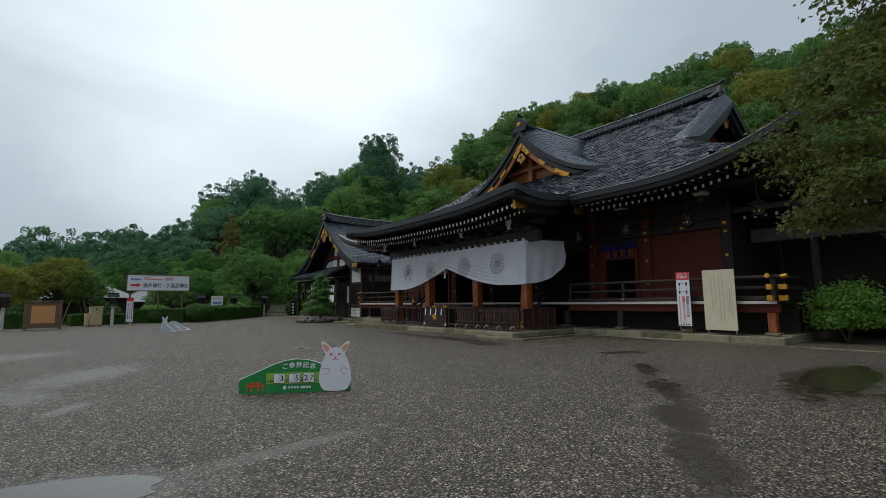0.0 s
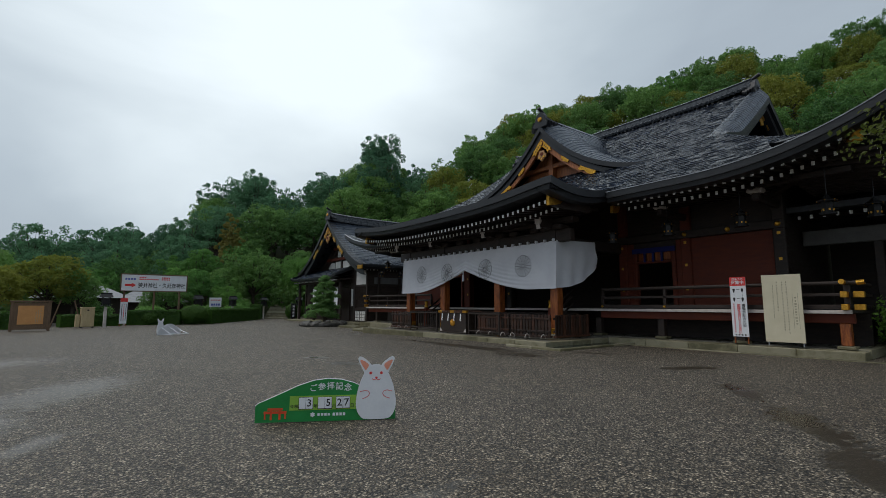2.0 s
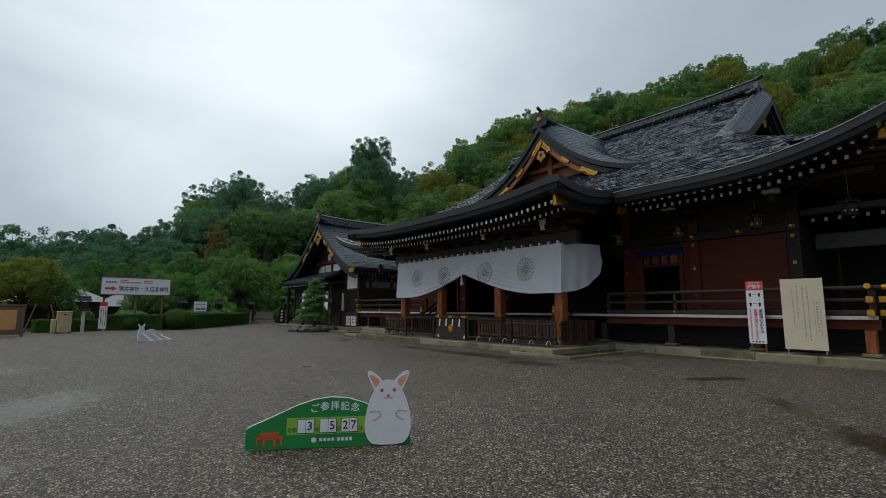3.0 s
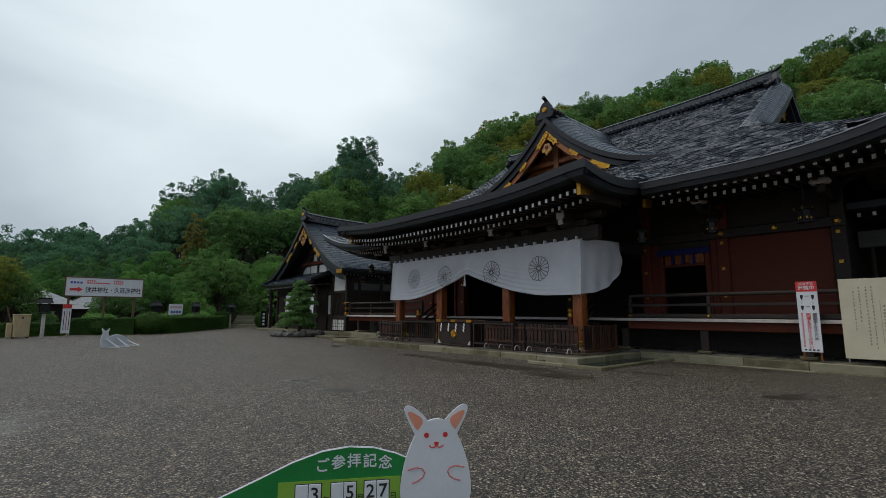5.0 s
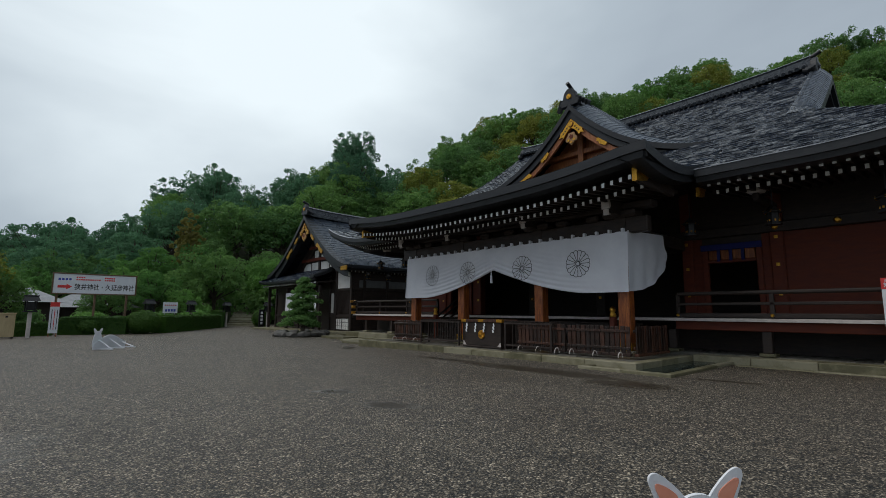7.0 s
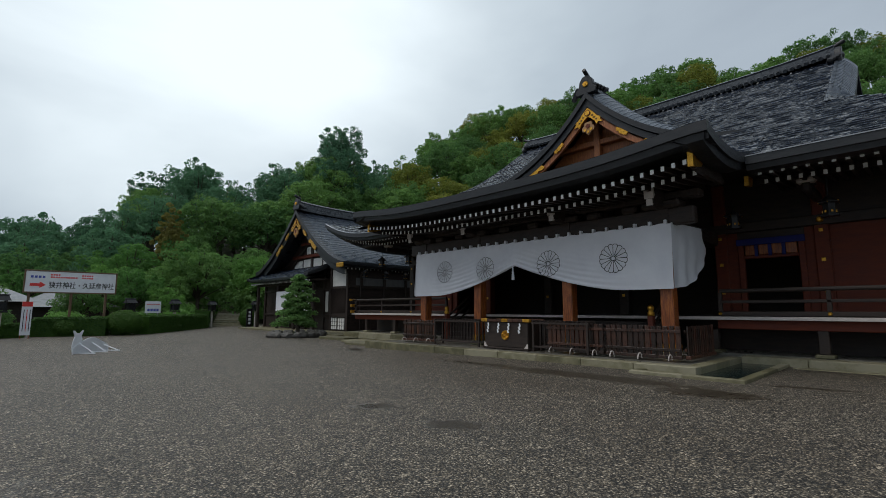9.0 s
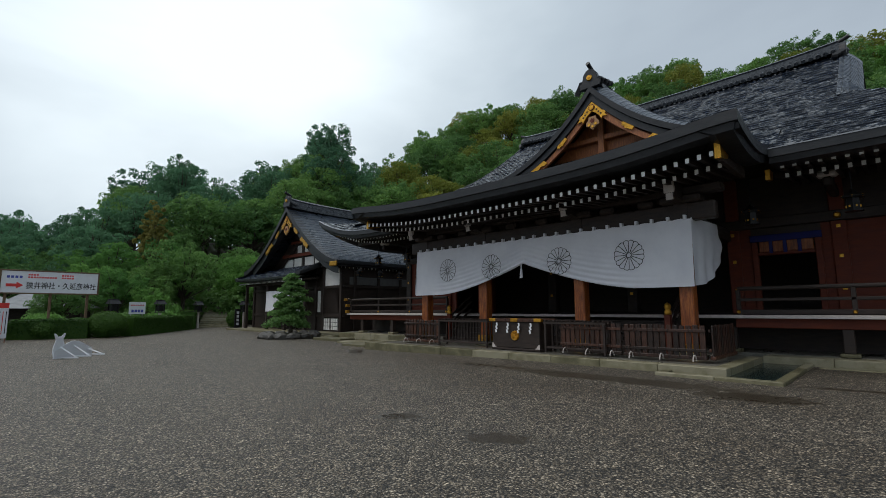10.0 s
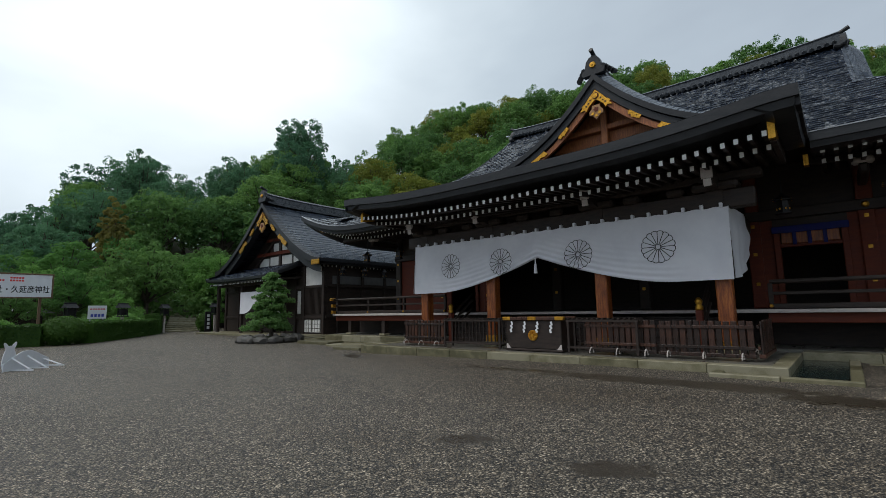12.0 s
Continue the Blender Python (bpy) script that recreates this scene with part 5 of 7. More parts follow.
def visit_board(at, turn, label):
    """Cut-out photo board: a green hill-shaped panel with a date and a white rabbit at its end."""
    ob = thing("visit_date_board", at, turn, label, "photo board", "rabbit photo boards")
    hill = [(0.0, 0.0), (0.0, 0.2), (0.03, 0.23), (0.16, 0.285), (0.3, 0.345), (0.5, 0.435), (0.7, 0.5), (0.88, 0.522), (1.05, 0.508), (1.2, 0.465), (1.35, 0.4), (1.74, 0.22), (1.74, 0.0)]
    bm = prism(hill, 0.0, 0.03, "y")
    for f in bm.faces:
        f.material_index = 0 if f.normal.y < -0.5 else 1
    part("panel", bm, [M_GREEN, M_WHITE], ob, "green painted panel")
    edge = [(a, b + 0.004) for a, b in hill[1:-1]]
    stroke(ob, edge, 0.0035, M_WHITE, 0.012)
    part("date_strip", B((0.415, 1.24, -0.006, -0.001, 0.14, 0.315)), M_LIME, ob, "lime green date strip")
    for a, txt in ((0.53, "3"), (0.765, "5"), (0.99, "27")):
        part("plate_backing", B((a - 0.006, a + 0.174, -0.0095, -0.0065, 0.150, 0.300), bevel=0.001), M_INK, ob, "black backing of the number plates")
        for k in (0, 1):
            pl = part("number_plate", B((a + k * 0.086, a + k * 0.086 + 0.082, -0.014, -0.006, 0.158, 0.295), bevel=0.003), M_WHITE, ob, "white number plate")
            ch = (" " + txt)[-2:][k]
            if ch != " ":
                words(ch, 0.125, M_INK, pl, pose(a + k * 0.086 + 0.041, -0.0165, 0.226, 90), "digit", bold=0.001)
    for x, s in ((0.47, "令和"), (0.733, "年"), (0.962, "月"), (1.19, "日")):
        words(s, 0.052, M_INK, ob, pose(x, -0.008, 0.185, 90))
    for i, ch in enumerate("ご参拝記念"):
        x = 0.70 + i * 0.108
        words(ch, 0.098, M_WHITE, ob, pose(x, -0.003, 0.405 + 0.022 * math.sin(math.pi * i / 4), 90, 0, 0), bold=0.0015)
    part("emblem", prism(flower_outline(6, 0.032, 0.3), -0.004, -0.001, "y"), M_WHITE, ob).matrix_basis = pose(0.70, 0, 0.082)
    for i in range(8):
        bars(ob, 0.775 + i * 0.042 + (0.02 if i > 3 else 0), -0.001, 0.082, 0.03, 0.03 if i < 4 else 0.036, M_WHITE)
    for a, b, c, e in ((0.15, 0.335, 0.145, 0.172), (0.105, 0.38, 0.105, 0.135), (0.18, 0.205, 0.03, 0.145), (0.285, 0.31, 0.03, 0.145), (0.11, 0.128, 0.04, 0.11), (0.355, 0.373, 0.04, 0.11)):
        bars(ob, (a + b) / 2, -0.001, (c + e) / 2, b - a, e - c, M_ORANGERED, "gate_drawing")
    # the rabbit
    cx = 1.49
    shape = [(cx + a, b) for a, b in RABBIT] + [(cx - a, b) for a, b in RABBIT[-2::-1]]
    rab = part("rabbit_panel", prism(rounded(shape, 1), -0.035, -0.016, "y"), M_WHITE, ob, "white rabbit-shaped panel")
    for s in (-1, 1):
        ear = [(0.05, 0.66), (0.06, 0.69), (0.127, 0.755), (0.18, 0.792), (0.218, 0.797), (0.236, 0.772), (0.224, 0.735), (0.205, 0.69), (0.168, 0.62), (0.15, 0.58), (0.09, 0.58)]
        part("ear", prism(rounded([(cx + s * a, b) for a, b in ear][::s], 2), -0.033, -0.022, "y"), M_WHITE, rab)
        inner = [(0.088, 0.692), (0.145, 0.735), (0.195, 0.757), (0.21, 0.748), (0.198, 0.715), (0.142, 0.622), (0.128, 0.628)]
        part("inner_ear", prism(rounded([(cx + s * a, b) for a, b in inner][::s], 2), -0.038, -0.034, "y"), M_PINK, rab, "salmon inner ear")
        d = bmesh.new()
        rod(d, (cx + s * 0.068 - 0.004, -0.036, 0.588), (cx + s * 0.068 - 0.004, -0.039, 0.588), 0.018, n=16)
        part("eye", d, M_RED, rab, "red painted eye")
        stroke(rab, [(cx + s * 0.205, 0.357), (cx + s * 0.14, 0.372), (cx + s * 0.10, 0.362), (cx + s * 0.083, 0.335), (cx + s * 0.095, 0.305), (cx + s * 0.13, 0.283), (cx + s * 0.175, 0.268)], 0.0048, M_ROSE, -0.036)
        stroke(rab, [(cx, 0.515), (cx + s * 0.018, 0.502), (cx + s * 0.04, 0.505), (cx + s * 0.052, 0.517)], 0.004, M_RED, -0.036)
    part("nose", prism(rounded([(cx - 0.02, 0.54), (cx + 0.02, 0.54), (cx + 0.012, 0.52), (cx, 0.51), (cx - 0.012, 0.52)], 1), -0.039, -0.034, "y"), M_RED, rab)
    part("batten", B((1.36, 1.62, -0.017, 0.0, 0.04, 0.20)), M_WHITE, ob, "white batten that joins the panels")
    for x in (0.25, 0.9, 1.5):
        bm = bmesh.new()
        rod(bm, (x, 0.04, 0.36 if x > 0.3 else 0.22), (x, 0.55, 0.03), 0.022, n=4)
        part("strut", bm, M_WHITE, ob, "white timber strut")
        part("strut_foot", B((x - 0.02, x + 0.02, 0.03, 0.62, 0.0, 0.04)), M_WHITE, ob)
    return ob


visit_board((1.975, 7.99, 0.012), -30.1, "green photo board with a date and a white rabbit")
visit_board((4.32, 29.69, 0.0), -133, "rabbit photo board turned round, showing its white back and struts")

# ---- signs before the hall ----
sgn = thing("notice_stand", (15.30, 7.42, 0.36), -90, "narrow white notice stand with a red heading", "sign", "narrow notice stands")


def notice_stand(ob, detail):
    part("panel", B((-0.21, 0.21, 0.0, 0.025, 0.2, 1.91), bevel=0.004), M_WHITE, ob)
    part("heading", B((-0.21, 0.21, -0.004, -0.0005, 1.66, 1.91)), M_RED, ob, "red heading strip")
    for x in (-0.17, 0.17):
        part("leg", B((x - 0.018, x + 0.018, 0.03, 0.06, 0.0, 1.7), bevel=0.004), M_BROWNWOOD, ob)
    if not detail:
        for i, w in ((0, 0.1), (1, 0.1), (2, 0.1)):
            bars(ob, 0.13 - i * 0.12, -0.001, 0.95, 0.03, 1.1, M_INK if i != 1 else M_RED)
        return
    words("感染予防", 0.075, M_WHITE, ob, pose(0, -0.007, 1.845, 90))
    words("対策中", 0.115, M_WHITE, ob, pose(0, -0.007, 1.745, 90), bold=0.002)
    for x in (-0.11, 0.11):
        for z in (1.53, 1.27):
            part("mark", prism(rounded([(x - 0.03, z + 0.05), (x + 0.03, z + 0.05), (x + 0.03, z), (x + 0.01, z - 0.07), (x - 0.01, z - 0.07), (x - 0.03, z)], 1), -0.004, -0.001, "y"), M_INK, ob)
        bars(ob, x, -0.001, 1.39, 0.008, 0.07, M_INK, "mark")
    for z in (1.55, 1.29):
        bars(ob, 0, -0.001, z, 0.09, 0.012, M_INK, "mark")
    words("\n".join("感染予防のため"), 0.095, M_INK, ob, pose(0.12, -0.003, 0.80, 90), gap=1.0, bold=0.0015)
    words("\n".join("間隔を空けてください"), 0.095, M_RED, ob, pose(-0.005, -0.003, 0.70, 90), gap=0.9, bold=0.0015)
    for i in range(14):
        bars(ob, -0.13, -0.001, 1.12 - i * 0.06, 0.035, 0.04, M_ROSE)
    for i in range(4):
        bars(ob, -0.12 + i * 0.08, -0.001, 0.25, 0.045, 0.035, M_INK)


notice_stand(sgn, True)
brd = thing("notice_board", (15.30, 6.35, 0.36), -90, "large cream notice board with columns of faded writing", "sign")
part("panel", B((-0.455, 0.455, 0.0, 0.03, 0.1, 1.93), bevel=0.004), M_CREAM, brd)
for x in (-0.4, 0.4):
    part("leg", B((x - 0.015, x + 0.015, 0.032, 0.06, 0.0, 1.8), bevel=0.004), M_STEEL, brd)
rl = random.Random(5)
for c, (x, top, end, w) in enumerate(((0.30, 1.30, 0.55, 0.05), (0.12, 1.72, 0.35, 0.032), (0.02, 1.72, 0.42, 0.032), (-0.1, 1.72, 0.9, 0.032), (-0.2, 1.62, 0.7, 0.026))):
    z = top
    while z > end:
        h = rl.uniform(0.03, 0.05)
        bars(brd, x + rl.uniform(-0.004, 0.004), -0.001, z, w * rl.uniform(0.6, 1.0), h, M_GREYTEXT, "illegible_character")
        z -= h + rl.uniform(0.015, 0.05)
for x in (0.36, 0.24):
    bars(brd, x, -0.001, 0.95, 0.008, 0.95, M_GREYTEXT, "ruled_line")

# gilt pendants on the side gables of the main roof
for yy, s in ((E0 + GB - 0.1, 1), (E1 - GB + 0.1, -1)):
    for k, (dx, dz, r) in enumerate(((0, -0.55, 0.3), (-0.22, -0.8, 0.2), (0.22, -0.8, 0.2), (0, -1.05, 0.24), (-0.9, -1.1, 0.22), (0.9, -1.1, 0.22), (-1.7, -1.55, 0.22), (1.7, -1.55, 0.22))):
        gilt(flower_outline(5, r, 0.3), roof, pose(RX + dx, yy, EZ + rise(RX - EX) - 0.7 + dz, 0, 0, 0 if s > 0 else 180))

# ---- woods ----


def leaf_cards(bm, centre, radius, count, size, rng, squash=0.8, shell=0.75):
    """Small bent leaf clumps over a lump of foliage."""
    for _ in range(count):
        d = Vector((rng.gauss(0, 1), rng.gauss(0, 1), rng.gauss(0, 1))).normalized()
        if d.z < -0.45:
            d.z *= -0.5
        r = radius * (shell + (1 - shell) * rng.random()) * (1 + 0.16 * noise.noise(d * 2.3 + centre))
        p = centre + Vector((d.x * r, d.y * r, d.z * r * squash))
        nrm = (d * 0.6 + Vector((rng.uniform(-1, 1), rng.uniform(-1, 1), rng.uniform(-0.2, 1.1)))).normalized()
        t = nrm.orthogonal().normalized()
        t.rotate(Matrix.Rotation(rng.uniform(0, 6.28), 3, nrm))
        u = nrm.cross(t)
        s = size * rng.uniform(0.6, 1.3)
        w = s * 0.6
        a, b = bm.verts.new(p - t * s), bm.verts.new(p + t * s)
        c, e = bm.verts.new(p + u * w + nrm * s * 0.25), bm.verts.new(p - u * w + nrm * s * 0.15)
        bm.faces.new((a, e, b, c))


def lobe_leaves(verts, faces, centre, radius, count, size, rng, squash):
    """Leaf sprays over the outside of one lobe of a crown, lying roughly along its surface."""
    for _ in range(count):
        d = Vector((rng.gauss(0, 1), rng.gauss(0, 1), rng.gauss(0, 1) + 0.35)).normalized()
        r = radius * (0.72 + 0.32 * rng.random()) * (1 + 0.3 * noise.noise(d * 2.6 + centre))
        p = centre + Vector((d.x * r, d.y * r, d.z * r * squash))
        nrm = (d + 0.75 * Vector((rng.uniform(-1, 1), rng.uniform(-1, 1), rng.uniform(-0.6, 1)))).normalized()
        t = nrm.orthogonal().normalized()
        t.rotate(Matrix.Rotation(rng.uniform(0, 6.28), 3, nrm))
        u = nrm.cross(t)
        k = size * rng.uniform(0.55, 1.3)
        i = len(verts)
        verts += [p - t * k, p - u * k * 0.55 + nrm * k * 0.2, p + t * k * 0.9 - nrm * k * 0.2, p + u * k * 0.5 + nrm * k * 0.25]
        faces.append((i, i + 1, i + 2, i + 3))


def broadleaf(name, height, spread, lobes, per, leaf, mat, seed, label, trunk=0.28, ragged=0.0):
    """A forked trunk under a domed crown of many lobes; ragged crowns have lobes at uneven reach and gaps between."""
    rng = random.Random(seed)
    ob = thing(name, label=label, category="tree")
    bm = bmesh.new()
    base = height * 0.42
    rod(bm, (0, 0, -1.0), (0.1, 0.05, base), trunk, trunk * 0.7, 8)
    rod(bm, (0.1, 0.05, base), (0.05, -0.1, height * 0.8), trunk * 0.7, trunk * 0.2, 7)
    spots = []
    for i in range(lobes):
        f = (i + 0.5) / lobes
        ang = i * 2.4 + rng.uniform(-0.35, 0.35)
        el = 1 - 1.62 * f
        reach = rng.uniform(0.70 - 0.28 * ragged, 1.04 + 0.06 * ragged) * (1 + (0.30 + 0.15 * ragged) * noise.noise(Vector((math.cos(ang) * 1.1, math.sin(ang) * 1.1, el * 1.6 + seed * 3.7))))
        rad = math.sqrt(max(0.0, 1 - el * el)) * spread * 0.84 * reach
        spots.append(Vector((rad * math.cos(ang), rad * math.sin(ang), base + (height - base) * (0.36 + 0.55 * el * reach))))
    for p in spots[::3]:
        rod(bm, (0.08, 0, base * rng.uniform(0.8, 1.1)), p, trunk * 0.3, trunk * 0.1, 5)
    part("trunk", bm, M_BARK, ob)
    verts, faces = [], []
    for p in spots:
        lobe_leaves(verts, faces, p, spread * rng.uniform(0.11, 0.22) * (1 - 0.15 * ragged), per, leaf, rng, rng.uniform(0.65, 1.0))
    lobe_leaves(verts, faces, Vector((0, 0, base + (height - base) * 0.36)), spread * 0.5, per * 4, leaf * 1.8, rng, (height - base) * 0.45 / spread)
    me = bpy.data.meshes.new("crown")
    me.from_pydata(verts, [], faces)
    part("crown", me, mat, ob)
    return ob


# ---- the wing beyond the hall: a gabled building that faces the court ----
wing = thing("shrine_office", label="smaller dark timber shrine building with white plaster panels", category="shrine building")
WX, WY, WW = 16.9, 40.45, 6.75


def wing_z(s):
    return 4.55 + 4.35 * max(0.0, 1 - abs(s) / WW) ** 1.5


rows = []
for side in (-1, 1):
    rows = []
    for d, up in courses(WW, 0.28):
        s = WW - d
        rows.append([(x, WY + side * s, wing_z(s) + up) for x in frange(WX, WX + 15, 30)])
    part("roof" if side < 0 else "roof_slope", grid_sheet(rows), M_ROOFX, wing, "curved dark copper roof")
    band = []
    for s in frange(0, WW, 30):
        y, z = WY + side * s, wing_z(s)
        band.append([(WX + 0.6, y, z + 0.02), (WX - 0.03, y, z + 0.03), (WX - 0.03, y, z - 0.3), (WX + 0.12, y, z - 0.3), (WX + 0.12, y, z - 0.8), (WX + 0.5, y, z - 0.8)])
    part("verge", grid_sheet(band), M_COPPER, wing, "thick black curved verge")
    xs = frange(WX, WX + 15, 30)
    part("eave", eave_band([(x, WY + side * WW, wing_z(WW)) for x in xs], [(0, -side) for x in xs], thick=0.3, depth=1.4), M_COPPER, wing)
    for i in range(40):
        ob = part("rafter", R_LOW, None, wing)
        ob.matrix_basis = pose(WX + 0.6 + i * 0.3, WY + side * (WW - 0.4), wing_z(WW) - 0.32, 0, 0, -90 * side)
ridge(wing, WX + 0.05, WY, WX + 13, WY, 8.75, 0.75, 0.36)
finial(wing, WX + 0.1, WY, 8.95, 0.8, 0)
gable_gilding(wing, WX + 0.08, WY, wing_z, WW, 0.85)
part("hip_plate", B((WX - 0.1, WX + 0.02, WY - WW - 0.05, WY - WW + 0.7, 4.2, 4.5), bevel=0.03), M_GOLD, wing, "gilt end plate")
# gable field: plaster between dark beams
WF = 17.7
GF = 18.4
tri_pts = [(WY + k, wing_z(abs(k)) - 0.35) for k in frange(-WW + 1.2, WW - 1.2, 30)]
part("gable_wall", prism(tri_pts + [(WY + WW - 1.2, 4.2), (WY - WW + 1.2, 4.2)], GF + 0.05, GF + 0.2), M_DARKWOOD, wing)
part("gable_sill", B((WF, GF + 0.05, WY - WW + 0.8, WY + WW - 0.8, 4.2, 4.32)), M_DARKWOOD, wing)
for y0, y1, z0, z1 in ((WY - 2.9, WY - 1.6, 4.75, 5.3), (WY - 1.4, WY - 0.15, 4.75, 5.35), (WY + 0.15, WY + 1.4, 4.75, 5.35), (WY + 1.6, WY + 2.9, 4.75, 5.3), (WY - 0.95, WY - 0.15, 5.75, 6.3), (WY + 0.15, WY + 0.95, 5.75, 6.3)):
    part("plaster_panel", B((GF + 0.01, GF + 0.05, y0, y1, z0, z1)), M_PLASTER, wing, "white plaster panel")
for z, h, hw in ((4.45, 0.26, 4.3), (5.45, 0.24, 3.0), (6.45, 0.2, 1.7)):
    part("gable_beam", B((GF - 0.15, GF + 0.04, WY - hw, WY + hw, z, z + h), bevel=0.02), M_REDWOOD if z > 5 else M_DARKWOOD, wing)
part("king_post", B((GF - 0.1, GF + 0.03, WY - 0.13, WY + 0.13, 4.7, 7.2), bevel=0.02), M_DARKWOOD, wing)
for s in (-1, 1):
    bm = bmesh.new()
    rod(bm, (GF - 0.06, WY + s * 3.2, 4.75), (GF - 0.06, WY + s * 0.2, 6.9), 0.11, n=4)
    part("gable_strut", bm, M_DARKWOOD, wing)
# body
part("wall", B((WF, WF + 0.15, 34.2, 46.9, 0.1, 4.2)), M_DARKWOOD, wing, "dark boarded wall")
part("wall", B((WF + 0.16, 31.0, 34.2, 34.35, 0.1, 4.4)), M_DARKWOOD, wing)
part("wall", B((WF + 0.16, 31.0, 46.75, 46.9, 0.1, 4.4)), M_DARKWOOD, wing)
part("wall", B((31.0, 31.15, 34.2, 46.9, 0.1, 4.4)), M_DARKWOOD, wing)
part("plaster_panel", B((WF - 0.02, WF - 0.002, 34.45, 36.2, 3.0, 4.2)), M_PLASTER, wing, "white plaster panel")
part("plaster_panel", B((WF - 0.02, WF - 0.002, 36.75, 37.1, 1.35, 2.75)), M_PLASTER, wing)
part("plaster_panel", B((WF + 0.5, 24.0, 34.18, 34.196, 3.1, 3.6)), material("grey_plaster", [(0.10, 0.10, 0.10), (0.16, 0.16, 0.155)], 3, (0.7, 0.9)), wing, "grey plaster strip")
for y in (34.3, 36.35, 37.3, 39.8, 42.3, 44.8, 46.8):
    part("column", B((WF - 0.12, WF + 0.02, y - 0.11, y + 0.11, 0.1, 4.3), bevel=0.02), M_DARKWOOD, wing)
for x in (18.6, 20.5, 22.4, 24.3):
    part("column", B((x - 0.1, x + 0.1, 34.08, 34.2, 0.1, 4.3), bevel=0.02), M_DARKWOOD, wing)
for z in (1.05, 2.9):
    part("wall_rail", B((WF - 0.08, WF - 0.003, 34.3, 46.8, z, z + 0.16), bevel=0.01), M_DARKWOOD, wing)
    part("wall_rail", B((WF, 24.3, 34.12, 34.197, z, z + 0.16), bevel=0.01), M_DARKWOOD, wing)
# latticed window and low white screens
for i in range(14):
    y = 34.6 + i * 0.12
    part("window_bar", B((WF - 0.06, WF - 0.02, y, y + 0.05, 1.3, 2.85)), M_DARKWOOD, wing)
for y0 in (34.6, 35.5):
    sc = part("screen", B((WF - 0.05, WF - 0.02, y0, y0 + 0.82, 0.2, 0.98)), M_PLASTER, wing, "low white paper screen")
    for k in range(4):
        part("screen_bar", B((WF - 0.062, WF - 0.052, y0 + 0.01 + k * 0.26, y0 + 0.03 + k * 0.26, 0.2, 0.98)), M_DARKWOOD, sc)
        part("screen_bar", B((WF - 0.062, WF - 0.052, y0, y0 + 0.82, 0.2 + k * 0.25, 0.225 + k * 0.25)), M_DARKWOOD, sc)
# pent roof over the entrance
rows = []
for d, up in courses(2.0, 0.25):
    rows.append([(15.9 + d, y, 3.75 + 0.34 * d + 0.04 * d * d + up + 0.18 * (abs(y - 41.4) / 5.1) ** 4) for y in frange(36.4, 46.5, 24)])
pent = part("pent_roof", grid_sheet(rows), M_ROOF, wing, "low grey roof over the entrance")
ys = frange(36.4, 46.5, 24)
part("eave", eave_band([(15.9, y, 3.75 + 0.18 * (abs(y - 41.4) / 5.1) ** 4) for y in ys], [(1, 0) for y in ys], thick=0.2, depth=1.75), M_COPPER, pent)
for y, s in ((36.4, 1), (46.5, -1)):
    xs = frange(15.9, 17.8, 8)
    part("eave", eave_band([(x, y, 3.93 + 0.34 * (x - 15.9) + 0.04 * (x - 15.9) ** 2) for x in xs], [(0, s) for x in xs], thick=0.2, depth=0.6), M_COPPER, pent)
for i in range(50):
    ob = part("rafter", R_LOW, None, pent)
    ob.matrix_basis = pose(16.2, 36.7 + i * 0.195, 3.54)
for y in (37.0, 39.7, 42.4, 46.0):
    part("post", B((16.6, 16.8, y - 0.1, y + 0.1, 0.1, 3.6), bevel=0.02), M_DARKWOOD, wing)
part("porch_beam", B((16.6, 16.8, 36.9, 46.1, 3.3, 3.55), bevel=0.02), M_DARKWOOD, wing)
wc = thing("entrance_curtain", (0, 0, 0), 0, "white cloth curtain across the office entrance", "curtain")
rows = []
for i in range(61):
    y = 37.1 + 5.2 * i / 60
    b = 1.4 + 0.9 * max(0.0, 1 - abs((y - 39.7) / 2.6) / 0.75) ** 1.4
    rows.append([(16.52 - 0.03 * math.sin(y * 5) * v - 0.04 * v, y, 2.85 + (b - 2.85) * v) for v in frange(0, 1, 8)])
part("cloth", grid_sheet(rows), M_CLOTH, wc, smooth=True)
stone = part("stone_step", B((15.6, 17.7, 34.0, 47.0, -0.05, 0.12), bevel=0.02), M_STONE, wing)
for i in range(3):
    part("stone_step", B((14.9 + i * 0.05, 16.6, 31.0 + i * 0.9, 31.85 + i * 0.9, -0.05, 0.14 + 0.02 * i), bevel=0.02), M_STONE, wing)
for x, z in ((18.6, 3.75), (20.3, 3.75), (22.0, 3.75)):
    copy_thing(lan, pose(x, 33.75, z))
# low stone slabs on the gravel beside the hall
for i, (x, y, w, l) in enumerate(((13.2, 25.6, 1.0, 2.2), (12.4, 24.6, 0.9, 1.6), (13.6, 28.2, 0.9, 2.4))):
    tagged(part("stone_slab", B((x, x + w, y, y + l, -0.05, 0.09 + 0.02 * i), bevel=0.02), M_STONE), "flat grey stone slab on the gravel", "stone slab", "stone slabs by the hall")

# ---- garden ----


